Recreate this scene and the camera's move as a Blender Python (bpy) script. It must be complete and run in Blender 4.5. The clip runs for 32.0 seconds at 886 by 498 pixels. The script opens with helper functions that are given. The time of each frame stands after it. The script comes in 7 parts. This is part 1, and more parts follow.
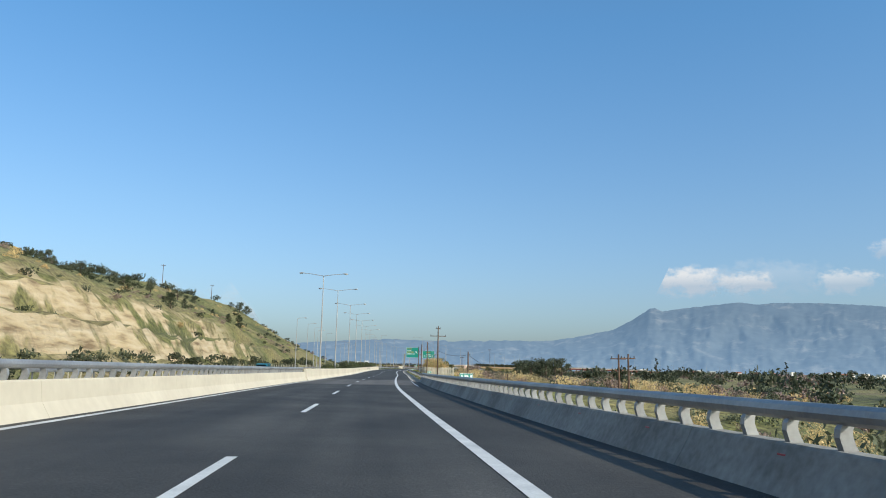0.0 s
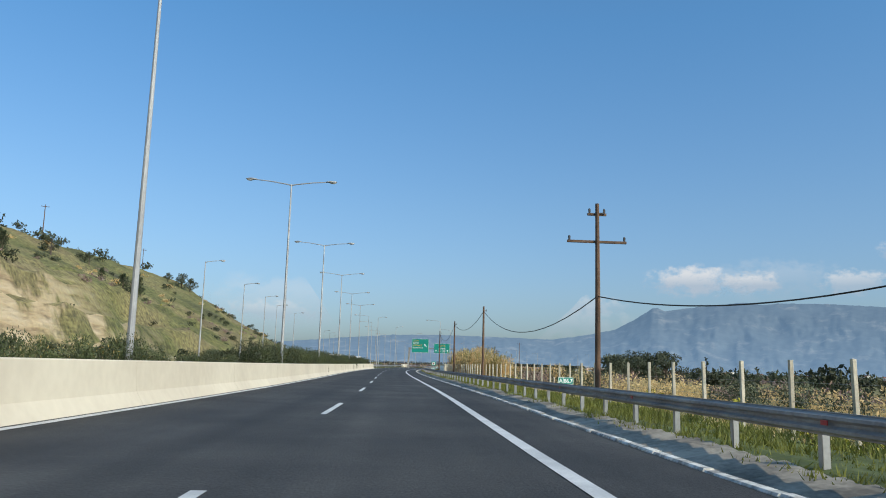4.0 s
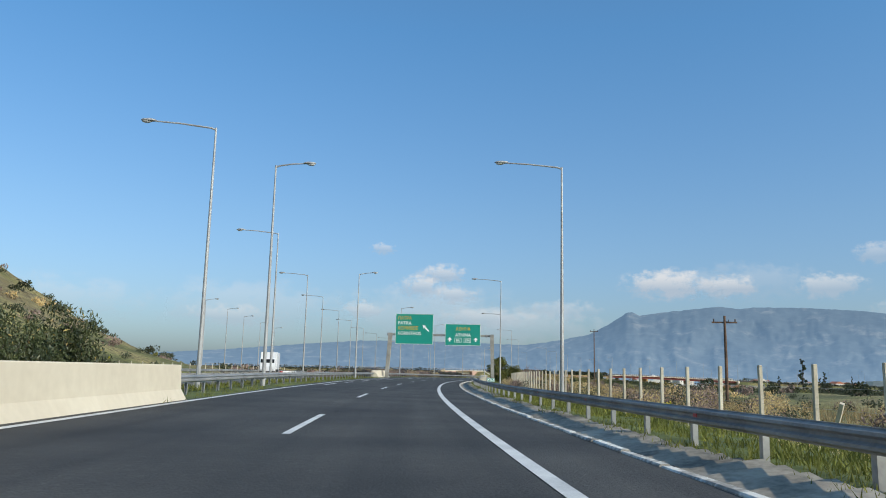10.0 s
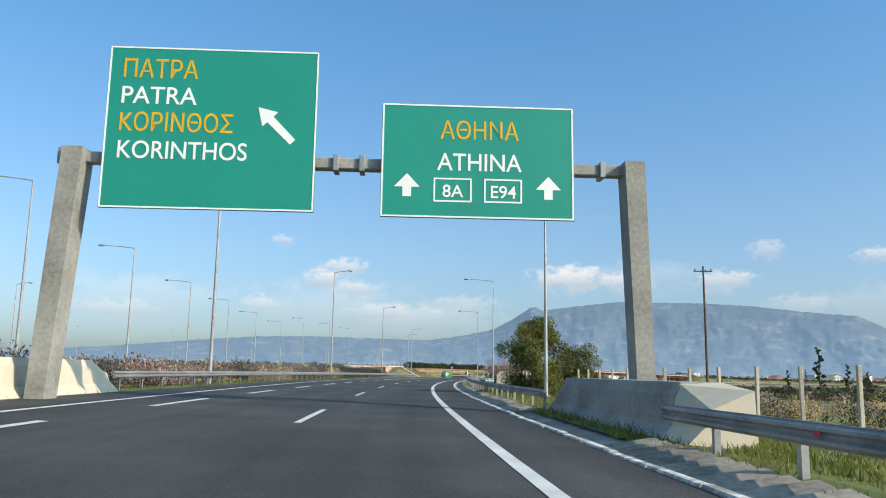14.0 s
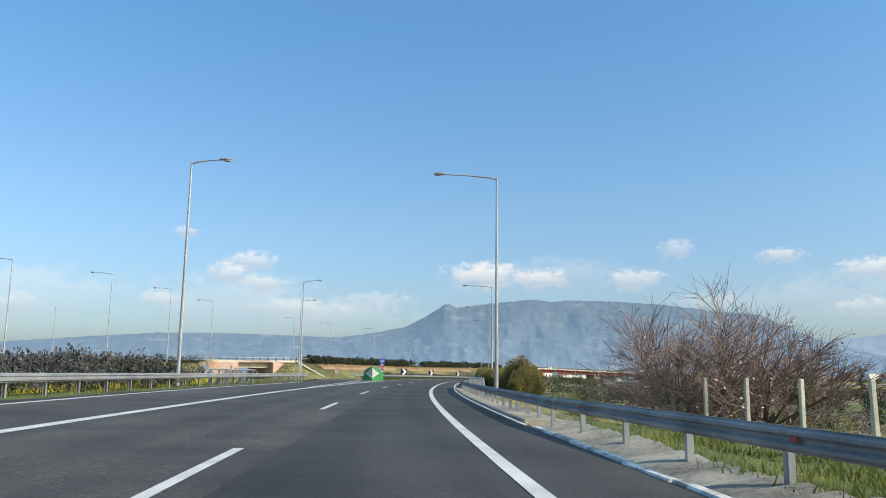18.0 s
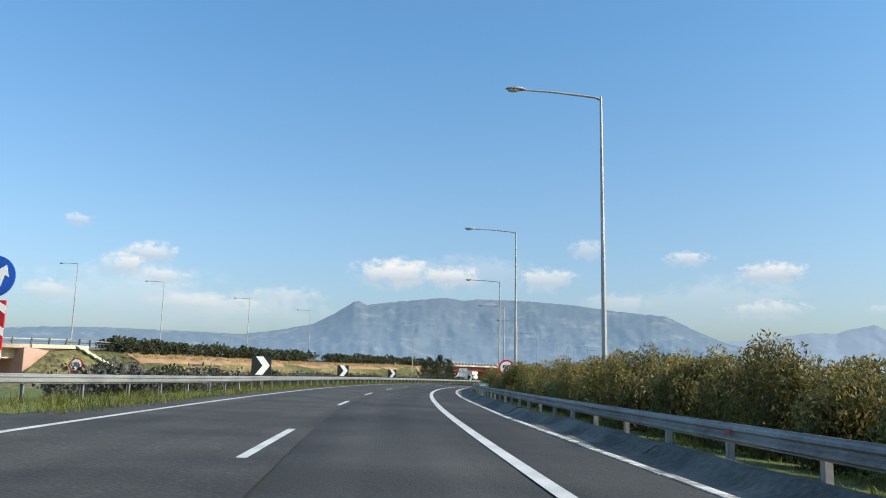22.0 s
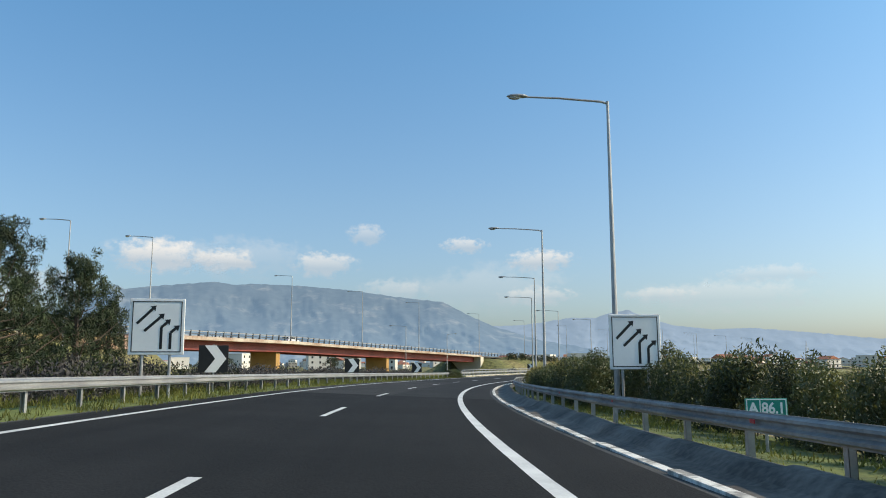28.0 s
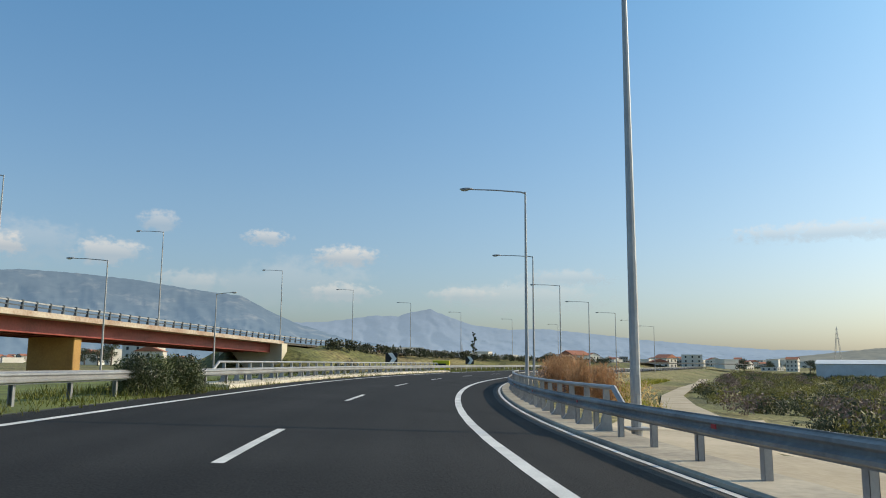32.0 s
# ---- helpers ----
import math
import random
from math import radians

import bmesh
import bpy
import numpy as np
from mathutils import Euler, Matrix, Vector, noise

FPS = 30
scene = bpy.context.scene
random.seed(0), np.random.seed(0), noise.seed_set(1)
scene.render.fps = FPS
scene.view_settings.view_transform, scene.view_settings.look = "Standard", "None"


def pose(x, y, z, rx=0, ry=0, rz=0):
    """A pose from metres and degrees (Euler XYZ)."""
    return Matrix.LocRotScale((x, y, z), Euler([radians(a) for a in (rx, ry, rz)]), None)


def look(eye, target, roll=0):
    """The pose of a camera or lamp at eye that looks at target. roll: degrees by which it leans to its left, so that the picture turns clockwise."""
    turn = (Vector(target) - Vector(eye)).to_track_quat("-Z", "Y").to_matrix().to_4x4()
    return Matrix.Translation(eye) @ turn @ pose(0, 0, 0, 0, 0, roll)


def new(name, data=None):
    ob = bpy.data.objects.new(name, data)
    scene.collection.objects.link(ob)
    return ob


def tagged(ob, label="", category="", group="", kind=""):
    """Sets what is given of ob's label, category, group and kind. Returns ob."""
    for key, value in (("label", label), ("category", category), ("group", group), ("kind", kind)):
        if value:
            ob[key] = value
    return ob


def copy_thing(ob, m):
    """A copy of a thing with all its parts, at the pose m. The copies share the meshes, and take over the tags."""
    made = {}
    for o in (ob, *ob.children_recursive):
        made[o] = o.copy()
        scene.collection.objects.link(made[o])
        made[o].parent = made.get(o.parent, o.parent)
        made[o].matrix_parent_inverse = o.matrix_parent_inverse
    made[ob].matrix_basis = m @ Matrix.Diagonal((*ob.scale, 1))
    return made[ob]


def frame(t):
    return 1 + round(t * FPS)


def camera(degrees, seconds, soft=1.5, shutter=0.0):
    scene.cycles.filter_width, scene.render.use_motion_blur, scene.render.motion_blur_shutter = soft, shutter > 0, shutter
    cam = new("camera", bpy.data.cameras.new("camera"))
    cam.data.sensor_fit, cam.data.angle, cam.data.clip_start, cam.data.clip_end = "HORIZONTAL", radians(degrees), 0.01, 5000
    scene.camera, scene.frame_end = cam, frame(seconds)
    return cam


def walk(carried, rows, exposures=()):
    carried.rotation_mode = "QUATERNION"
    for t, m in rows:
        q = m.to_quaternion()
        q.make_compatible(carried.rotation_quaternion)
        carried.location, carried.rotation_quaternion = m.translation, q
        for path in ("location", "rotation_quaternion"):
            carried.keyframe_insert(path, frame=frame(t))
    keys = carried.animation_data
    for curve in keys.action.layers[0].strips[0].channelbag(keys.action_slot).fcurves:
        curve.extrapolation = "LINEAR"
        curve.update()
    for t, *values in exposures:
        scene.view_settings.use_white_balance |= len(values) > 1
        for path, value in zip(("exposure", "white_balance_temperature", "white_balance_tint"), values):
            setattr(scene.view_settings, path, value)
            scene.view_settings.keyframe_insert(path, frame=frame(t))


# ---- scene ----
# camera and its way: seconds, x, y, z, yaw, pitch, roll
cam = camera(59.1, 32.0, soft=1.0, shutter=0.0)
ROWS = (
    (0.0, -1.39, -24.71, 0.28, -4.10, 8.83, 1.17),
    (0.5, -1.64, -11.68, 0.25, -4.06, 8.80, 1.36),
    (1.0, -1.86, 1.37, 0.23, -4.02, 8.78, 1.31),
    (1.5, -2.04, 14.44, 0.22, -4.01, 8.75, 1.38),
    (2.0, -2.16, 27.53, 0.21, -4.01, 8.79, 1.44),
    (2.5, -2.18, 40.66, 0.20, -3.98, 8.84, 1.46),
    (3.0, -2.09, 53.84, 0.21, -3.92, 8.89, 1.60),
    (3.5, -1.93, 67.09, 0.22, -3.90, 8.82, 1.56),
    (4.0, -1.72, 80.43, 0.24, -4.29, 8.79, 1.60),
    (4.5, -1.45, 93.84, 0.27, -4.48, 8.78, 1.74),
    (5.0, -1.18, 107.34, 0.31, -4.28, 8.78, 1.96),
    (5.5, -0.95, 120.89, 0.35, -3.89, 8.79, 2.18),
    (6.0, -0.75, 134.51, 0.41, -3.90, 8.81, 2.23),
    (6.5, -0.60, 148.17, 0.47, -3.81, 8.85, 2.33),
    (7.0, -0.45, 161.88, 0.54, -3.84, 8.89, 2.35),
    (7.5, -0.26, 175.64, 0.62, -3.83, 8.91, 2.40),
    (8.0, 0.03, 189.45, 0.69, -3.79, 8.91, 2.38),
    (8.5, 0.42, 203.28, 0.78, -3.84, 8.96, 2.09),
    (9.0, 0.92, 217.12, 0.86, -5.31, 9.19, 1.68),
    (9.5, 1.44, 230.95, 0.95, -6.74, 9.37, 1.25),
    (10.0, 2.08, 244.78, 1.03, -6.67, 9.33, 1.33),
    (10.5, 2.87, 258.58, 1.12, -6.67, 9.40, 1.16),
    (11.0, 3.88, 272.33, 1.20, -7.65, 9.51, 0.78),
    (11.5, 5.11, 286.00, 1.28, -9.71, 9.42, 0.78),
    (12.0, 6.56, 299.54, 1.36, -10.49, 9.39, 0.93),
    (12.5, 8.22, 312.95, 1.43, -11.40, 9.37, 0.80),
    (13.0, 10.06, 326.23, 1.50, -12.26, 9.32, 0.66),
    (13.5, 12.12, 339.37, 1.56, -13.12, 9.31, 0.79),
    (14.0, 14.34, 352.40, 1.62, -13.87, 9.18, 0.84),
    (14.5, 16.73, 365.35, 1.67, -14.66, 9.20, 0.95),
    (15.0, 19.31, 378.20, 1.72, -15.44, 9.24, 1.03),
    (15.5, 22.03, 390.99, 1.77, -16.22, 9.23, 0.96),
    (16.0, 24.92, 403.71, 1.81, -17.00, 9.20, 0.86),
    (16.5, 27.94, 416.34, 1.84, -17.79, 9.16, 0.77),
    (17.0, 31.14, 428.90, 1.87, -18.64, 9.12, 0.72),
    (17.5, 34.46, 441.37, 1.90, -19.53, 9.10, 0.71),
    (18.0, 37.89, 453.76, 1.93, -20.33, 9.12, 0.70),
    (18.5, 41.48, 466.06, 1.95, -21.19, 9.11, 0.65),
    (19.0, 45.24, 478.25, 1.96, -21.98, 9.12, 0.79),
    (19.5, 49.16, 490.36, 1.97, -22.88, 9.06, 0.72),
    (20.0, 53.27, 502.36, 1.98, -23.83, 9.04, 0.52),
    (20.5, 57.54, 514.26, 1.98, -24.67, 9.04, 0.65),
    (21.0, 61.96, 526.06, 1.99, -25.50, 9.08, 0.64),
    (21.5, 66.59, 537.70, 1.99, -26.21, 9.18, 1.10),
    (22.0, 71.36, 549.23, 1.98, -26.94, 9.16, 1.05),
    (22.5, 76.30, 560.62, 1.97, -27.57, 9.11, 1.05),
    (23.0, 81.36, 571.93, 1.95, -28.30, 9.05, 0.93),
    (23.5, 86.56, 583.14, 1.93, -29.06, 8.94, 0.69),
    (24.0, 91.94, 594.23, 1.90, -29.94, 8.96, 0.63),
    (24.5, 97.49, 605.18, 1.86, -30.98, 8.86, 0.72),
    (25.0, 103.25, 615.93, 1.81, -32.38, 8.82, 0.93),
    (25.5, 109.24, 626.43, 1.75, -34.23, 8.69, 0.93),
    (26.0, 115.44, 636.70, 1.68, -36.04, 8.60, 0.76),
    (26.5, 121.87, 646.69, 1.61, -37.85, 8.53, 0.51),
    (27.0, 128.55, 656.39, 1.53, -39.71, 8.47, 0.25),
    (27.5, 135.47, 665.80, 1.43, -41.63, 8.41, 0.00),
    (28.0, 142.65, 674.87, 1.33, -43.44, 8.36, -0.20),
    (28.5, 150.06, 683.62, 1.22, -45.08, 8.32, -0.30),
    (29.0, 157.67, 692.12, 1.11, -46.72, 8.33, -0.30),
    (29.5, 165.48, 700.39, 0.99, -48.49, 8.20, -0.16),
    (30.0, 173.53, 708.42, 0.86, -50.50, 8.08, 0.06),
    (30.5, 181.84, 716.23, 0.74, -52.40, 8.04, 0.22),
    (31.0, 190.39, 723.81, 0.61, -54.10, 8.12, 0.33),
    (31.5, 199.18, 731.15, 0.48, -55.69, 8.24, 0.39),
    (32.0, 208.12, 738.34, 0.35, -57.83, 8.24, 0.30),
)


def cam_pose(x, y, z, yaw, pitch, roll):
    a, b = radians(yaw), radians(pitch)
    ahead = Vector((-math.sin(a) * math.cos(b), math.cos(a) * math.cos(b), math.sin(b)))
    return look((x, y, z), Vector((x, y, z)) + ahead, roll)


walk(cam, [(r[0], cam_pose(*r[1:])) for r in ROWS], [(0, -0.1, 6800, 11), (1.6, -0.09, 6750, 11), (2.8, -0.26, 6650, 11), (6, -0.2, 6700, 11), (10, -0.22, 6700, 11), (11, 0.04, 6900, 11), (13, 0.08, 7000, 11), (24, 0.14, 7300, 12), (28, 0.02, 7450, 12), (30.3, 0.0, 7550, 12), (32, -0.2, 7600, 12)])

# ---- world and sun ----
SUN_AZ, SUN_EL = 132.0, 30.0
world = bpy.data.worlds.new("sky")
scene.world = world
world.use_nodes = True
wn = world.node_tree
wn.nodes.clear()
sky = wn.nodes.new("ShaderNodeTexSky")
sky.sky_type, sky.sun_disc = "NISHITA", False
sky.sun_elevation, sky.sun_rotation = radians(SUN_EL), radians(SUN_AZ)
sky.altitude, sky.air_density, sky.dust_density, sky.ozone_density = 100, 1.0, 2.2, 2.5
wbg = wn.nodes.new("ShaderNodeBackground")
wbg.inputs["Strength"].default_value = 0.37
wout = wn.nodes.new("ShaderNodeOutputWorld")
tint = wn.nodes.new("ShaderNodeMixRGB")
tint.blend_type, tint.inputs[0].default_value, tint.inputs[2].default_value = "MULTIPLY", 1.0, (0.77, 0.98, 1.06, 1)
wn.links.new(sky.outputs[0], tint.inputs[1])
even = wn.nodes.new("ShaderNodeMixRGB")
even.inputs[0].default_value, even.inputs[2].default_value = 0.08, (1.0, 2.35, 4.2, 1)
wn.links.new(tint.outputs[0], even.inputs[1])
# clear winter air: deep blue overhead, paling to a milky horizon
way, lift_z, air = wn.nodes.new("ShaderNodeTexCoord"), wn.nodes.new("ShaderNodeSeparateXYZ"), wn.nodes.new("ShaderNodeValToRGB")
wn.links.new(way.outputs["Generated"], lift_z.inputs[0])
wn.links.new(lift_z.outputs["Z"], air.inputs["Fac"])
stops = air.color_ramp.elements
stops.new(0.09)
stops.new(0.2)
stops.new(0.42)
for stop, (place, tone) in zip(stops, ((0.0, (0.475, 0.445, 0.48)), (0.09, (0.485, 0.455, 0.485)), (0.2, (0.46, 0.475, 0.5)), (0.42, (0.36, 0.5, 0.56)), (1.0, (0.46, 0.49, 0.49)))):
    stop.position, stop.color = place, (*tone, 1)
clear = wn.nodes.new("ShaderNodeMixRGB")
clear.blend_type, clear.inputs[0].default_value = "MULTIPLY", 1.0
wn.links.new(even.outputs[0], clear.inputs[1])
wn.links.new(air.outputs["Color"], clear.inputs[2])
wn.links.new(clear.outputs[0], wbg.inputs["Color"])
wn.links.new(wbg.outputs[0], wout.inputs["Surface"])
sun = new("sun", bpy.data.lights.new("sun", "SUN"))
sun.data.energy, sun.data.angle, sun.data.color = 4.2, radians(0.6), (1.0, 0.9, 0.74)
SUN_DIR = Vector((math.sin(radians(SUN_AZ)) * math.cos(radians(SUN_EL)), math.cos(radians(SUN_AZ)) * math.cos(radians(SUN_EL)), math.sin(radians(SUN_EL))))
sun.matrix_world = look(SUN_DIR * 50, (0, 0, 0))


# ---- materials ----
def material(name, base, other=None, rough=0.8, scale=1.0, fine=25.0, bump=0.0, metal=0.0, spread=0.5, per_object=0.0, emit=0.0, spec=0.5, translucent=0.0):
    """Base colour varied at two scales towards `other`, with fine relief."""
    m = bpy.data.materials.new(name)
    m.use_nodes = True
    nt = m.node_tree
    p = nt.nodes["Principled BSDF"]
    other = other or tuple(c * 0.72 for c in base)
    geo = nt.nodes.new("ShaderNodeNewGeometry")
    n1, n2 = nt.nodes.new("ShaderNodeTexNoise"), nt.nodes.new("ShaderNodeTexNoise")
    n1.inputs["Scale"].default_value, n1.inputs["Detail"].default_value = scale, 5
    n2.inputs["Scale"].default_value, n2.inputs["Detail"].default_value = fine, 3
    nt.links.new(geo.outputs["Position"], n1.inputs["Vector"])
    nt.links.new(geo.outputs["Position"], n2.inputs["Vector"])
    add = nt.nodes.new("ShaderNodeMath")
    add.operation = "MULTIPLY_ADD"
    nt.links.new(n2.outputs["Fac"], add.inputs[0])
    add.inputs[1].default_value = 0.45
    nt.links.new(n1.outputs["Fac"], add.inputs[2])
    ramp = nt.nodes.new("ShaderNodeValToRGB")
    e = ramp.color_ramp.elements
    e[0].position, e[1].position = 0.72 - spread * 0.35, 0.72 + spread * 0.35
    e[0].color, e[1].color = (*other, 1), (*base, 1)
    nt.links.new(add.outputs[0], ramp.inputs["Fac"])
    col = ramp.outputs["Color"]
    if per_object:
        info = nt.nodes.new("ShaderNodeObjectInfo")
        isl = nt.nodes.new("ShaderNodeMath")
        isl.operation = "ADD"
        nt.links.new(info.outputs["Random"], isl.inputs[0])
        nt.links.new(geo.outputs["Random Per Island"], isl.inputs[1])
        hsv = nt.nodes.new("ShaderNodeHueSaturation")
        mr = nt.nodes.new("ShaderNodeMapRange")
        mr.inputs["From Max"].default_value = 2.0
        mr.inputs["To Min"].default_value, mr.inputs["To Max"].default_value = 1 - per_object, 1 + per_object
        nt.links.new(isl.outputs[0], mr.inputs["Value"])
        nt.links.new(mr.outputs[0], hsv.inputs["Value"])
        nt.links.new(col, hsv.inputs["Color"])
        col = hsv.outputs["Color"]
    nt.links.new(col, p.inputs["Base Color"])
    p.inputs["Roughness"].default_value, p.inputs["Metallic"].default_value = rough, metal
    p.inputs["Specular IOR Level"].default_value = spec
    if emit:
        nt.links.new(col, p.inputs["Emission Color"])
        p.inputs["Emission Strength"].default_value = emit
    if bump:
        b = nt.nodes.new("ShaderNodeBump")
        b.inputs["Strength"].default_value, b.inputs["Distance"].default_value = bump, 0.02
        nt.links.new(n2.outputs["Fac"], b.inputs["Height"])
        nt.links.new(b.outputs["Normal"], p.inputs["Normal"])
    if translucent:
        tr, mix = nt.nodes.new("ShaderNodeBsdfTranslucent"), nt.nodes.new("ShaderNodeMixShader")
        nt.links.new(col, tr.inputs["Color"])
        mix.inputs[0].default_value = translucent
        out = nt.nodes["Material Output"]
        nt.links.new(p.outputs[0], mix.inputs[1])
        nt.links.new(tr.outputs[0], mix.inputs[2])
        nt.links.new(mix.outputs[0], out.inputs["Surface"])
    return m


M_ASPHALT = material("dark asphalt", (0.06, 0.057, 0.052), (0.023, 0.022, 0.021), 0.82, 0.3, 28, 0.8, spread=0.6)
M_ASPHALT_BLACK = material("black asphalt", (0.015, 0.015, 0.015), (0.009, 0.009, 0.009), 0.92, 0.3, 28, 0.6, spec=0.2)
M_ASPHALT_NEW = material("fresh black asphalt", (0.018, 0.0177, 0.0175), (0.009, 0.009, 0.009), 0.88, 0.2, 28, 0.6, spec=0.28)
M_ASPHALT_COARSE = material("coarse dark asphalt", (0.036, 0.0345, 0.032), (0.015, 0.0145, 0.014), 0.86, 0.4, 20, 0.9, spread=0.6, spec=0.3)
M_ASPHALT_WORN = material("worn coarse asphalt", (0.075, 0.071, 0.064), (0.034, 0.032, 0.03), 0.85, 0.5, 18, 0.9, spread=0.6)
M_ASPHALT_OLD = material("worn grey asphalt", (0.12, 0.113, 0.105), (0.085, 0.08, 0.075), 0.88, 0.3, 50, 0.5)
M_PAINT = material("white road paint", (0.72, 0.72, 0.7), (0.5, 0.5, 0.49), 0.6, 1.2, 30, 0.2)
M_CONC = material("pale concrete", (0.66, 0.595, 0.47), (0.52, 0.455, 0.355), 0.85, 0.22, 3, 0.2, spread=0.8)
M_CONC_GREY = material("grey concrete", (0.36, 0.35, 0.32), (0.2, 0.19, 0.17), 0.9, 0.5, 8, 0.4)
M_GUTTER = material("stained gutter concrete", (0.37, 0.34, 0.285), (0.13, 0.12, 0.1), 0.9, 0.9, 9, 0.4, per_object=0.15)
# gutter concrete again, with the shade of hedge and rail put into the colour
M_BERM = material("dark weathered gutter concrete", (0.17, 0.158, 0.14), (0.055, 0.051, 0.046), 0.94, 0.7, 9, 0.5, per_object=0.25)
M_FASCIA = material("rain-streaked deck concrete", (0.56, 0.49, 0.4), (0.34, 0.22, 0.16), 0.9, 0.3, 4, 0.3, spread=0.5)
M_RAILDARK = material("weathered dark railing steel", (0.11, 0.13, 0.145), (0.06, 0.07, 0.08), 0.55, 1, 10, metal=0.3)
M_EDGEBEAM = material("dusty beige kerb concrete", (0.47, 0.41, 0.32), (0.26, 0.225, 0.18), 0.9, 0.6, 6, 0.4, spread=0.5)
M_GALV = material("galvanised steel", (0.42, 0.42, 0.415), (0.29, 0.29, 0.295), 0.5, 0.8, 14, 0.05, metal=0.5)
# dull steel of the right-hand beams, their unlit face darkened in the colour
M_RAILSHADE = material("dull weathered rail steel", (0.34, 0.335, 0.32), (0.19, 0.185, 0.18), 0.72, 0.8, 9, 0.1, metal=0.12)
M_POLE = material("galvanised lamp pole", (0.46, 0.46, 0.455), (0.34, 0.34, 0.345), 0.5, 0.8, 10, 0.0, metal=0.35)
M_DARK = material("dark metal", (0.05, 0.05, 0.055), None, 0.6, 2, 20)
M_LENS = material("lamp glass", (0.6, 0.6, 0.58), (0.5, 0.5, 0.5), 0.15, 2, 20)
M_RED = material("red reflector", (0.55, 0.03, 0.04), (0.35, 0.02, 0.02), 0.3, 5, 40)
M_GREEN = material("green sign sheet", (0.005, 0.29, 0.22), (0.004, 0.25, 0.19), 0.45, 0.6, 12, spread=1.5)
M_GREEN_PAINT = material("green attenuator skin", (0.03, 0.27, 0.07), (0.02, 0.2, 0.05), 0.5, 0.8, 8)
M_WHITE = material("white sign sheet", (0.9, 0.9, 0.88), (0.84, 0.84, 0.83), 0.5, 0.8, 12)
M_YELLOW = material("yellow sign letters", (0.75, 0.46, 0.02), (0.65, 0.38, 0.02), 0.5, 2, 20)
M_BLACK = material("black sign sheet", (0.012, 0.012, 0.013), None, 0.5, 2, 20)
M_BLUE = material("blue sign sheet", (0.01, 0.1, 0.5), None, 0.45, 2, 20)
M_SIGNRED = material("red sign sheet", (0.6, 0.02, 0.03), None, 0.45, 2, 20)
M_WOOD = material("weathered pole wood", (0.17, 0.1, 0.065), (0.08, 0.05, 0.035), 0.9, 1.5, 20, 0.4)
M_BARK = material("bark", (0.14, 0.105, 0.08), (0.07, 0.05, 0.04), 0.95, 3, 25, 0.5)
M_WIRE = material("black cable", (0.02, 0.02, 0.022), None, 0.6, 2, 20)
M_POST = material("concrete fence post", (0.62, 0.56, 0.45), (0.42, 0.37, 0.29), 0.9, 1.0, 15, 0.3, per_object=0.12)
M_BRIDGE_RED = material("red oxide girder paint", (0.36, 0.085, 0.07), (0.2, 0.05, 0.045), 0.6, 0.25, 4)
M_PIER = material("ochre pier plaster", (0.5, 0.3, 0.1), (0.36, 0.2, 0.07), 0.85, 0.3, 5, 0.2)
M_GRASS = material("verge grass", (0.14, 0.17, 0.035), (0.055, 0.075, 0.018), 0.95, 0.35, 7, 0.6, per_object=0.2)
M_BLADE = material("grass blade", (0.22, 0.225, 0.04), (0.085, 0.1, 0.022), 0.75, 0.9, 6, per_object=0.4, translucent=0.3)
M_OLEANDER = material("oleander leaf", (0.23, 0.225, 0.07), (0.075, 0.085, 0.027), 0.5, 0.5, 3, per_object=0.45, translucent=0.45)
# yellowing tip leaf, with the gold of back-light put into its colour
M_OLEANDER_TIP = material("yellowing oleander leaf", (0.42, 0.31, 0.1), (0.2, 0.15, 0.05), 0.6, 0.5, 3, per_object=0.4, translucent=0.45)
M_DARKLEAF = material("dark scrub leaf", (0.06, 0.07, 0.032), (0.026, 0.032, 0.016), 0.8, 0.4, 3, per_object=0.4, translucent=0.15)
M_GREYLEAF = material("grey shrub leaf", (0.11, 0.105, 0.1), (0.055, 0.05, 0.055), 0.8, 0.4, 3, per_object=0.35, translucent=0.15)
M_OLIVE = material("olive leaf", (0.095, 0.11, 0.06), (0.04, 0.05, 0.025), 0.7, 0.4, 3, per_object=0.35, translucent=0.15)
M_PINE = material("pine needle", (0.05, 0.075, 0.025), (0.017, 0.028, 0.011), 0.7, 0.4, 3, per_object=0.35, translucent=0.06)
M_ACACIA = material("acacia leaf", (0.21, 0.215, 0.055), (0.075, 0.088, 0.024), 0.7, 0.4, 3, per_object=0.4, translucent=0.35)
M_REED = material("dry reed leaf", (0.8, 0.61, 0.31), (0.6, 0.43, 0.21), 0.75, 0.3, 3, per_object=0.35, translucent=0.5)
M_REEDGREEN = material("half-green reed leaf", (0.42, 0.35, 0.13), (0.22, 0.2, 0.07), 0.75, 0.3, 3, per_object=0.3, translucent=0.35)
M_RUSSET = material("russet reed leaf", (0.62, 0.37, 0.2), (0.36, 0.2, 0.1), 0.75, 0.3, 3, per_object=0.3, translucent=0.45)
M_DRYGRASS = material("brown dry grass", (0.42, 0.3, 0.15), (0.2, 0.15, 0.07), 0.85, 0.5, 5, translucent=0.3)
M_FLOWER = material("yellow spurge flower", (0.42, 0.36, 0.02), (0.25, 0.24, 0.02), 0.7, 0.8, 6, per_object=0.3)
M_TWIG = material("bare twig", (0.33, 0.24, 0.2), (0.2, 0.135, 0.115), 0.9, 1, 10, per_object=0.2)


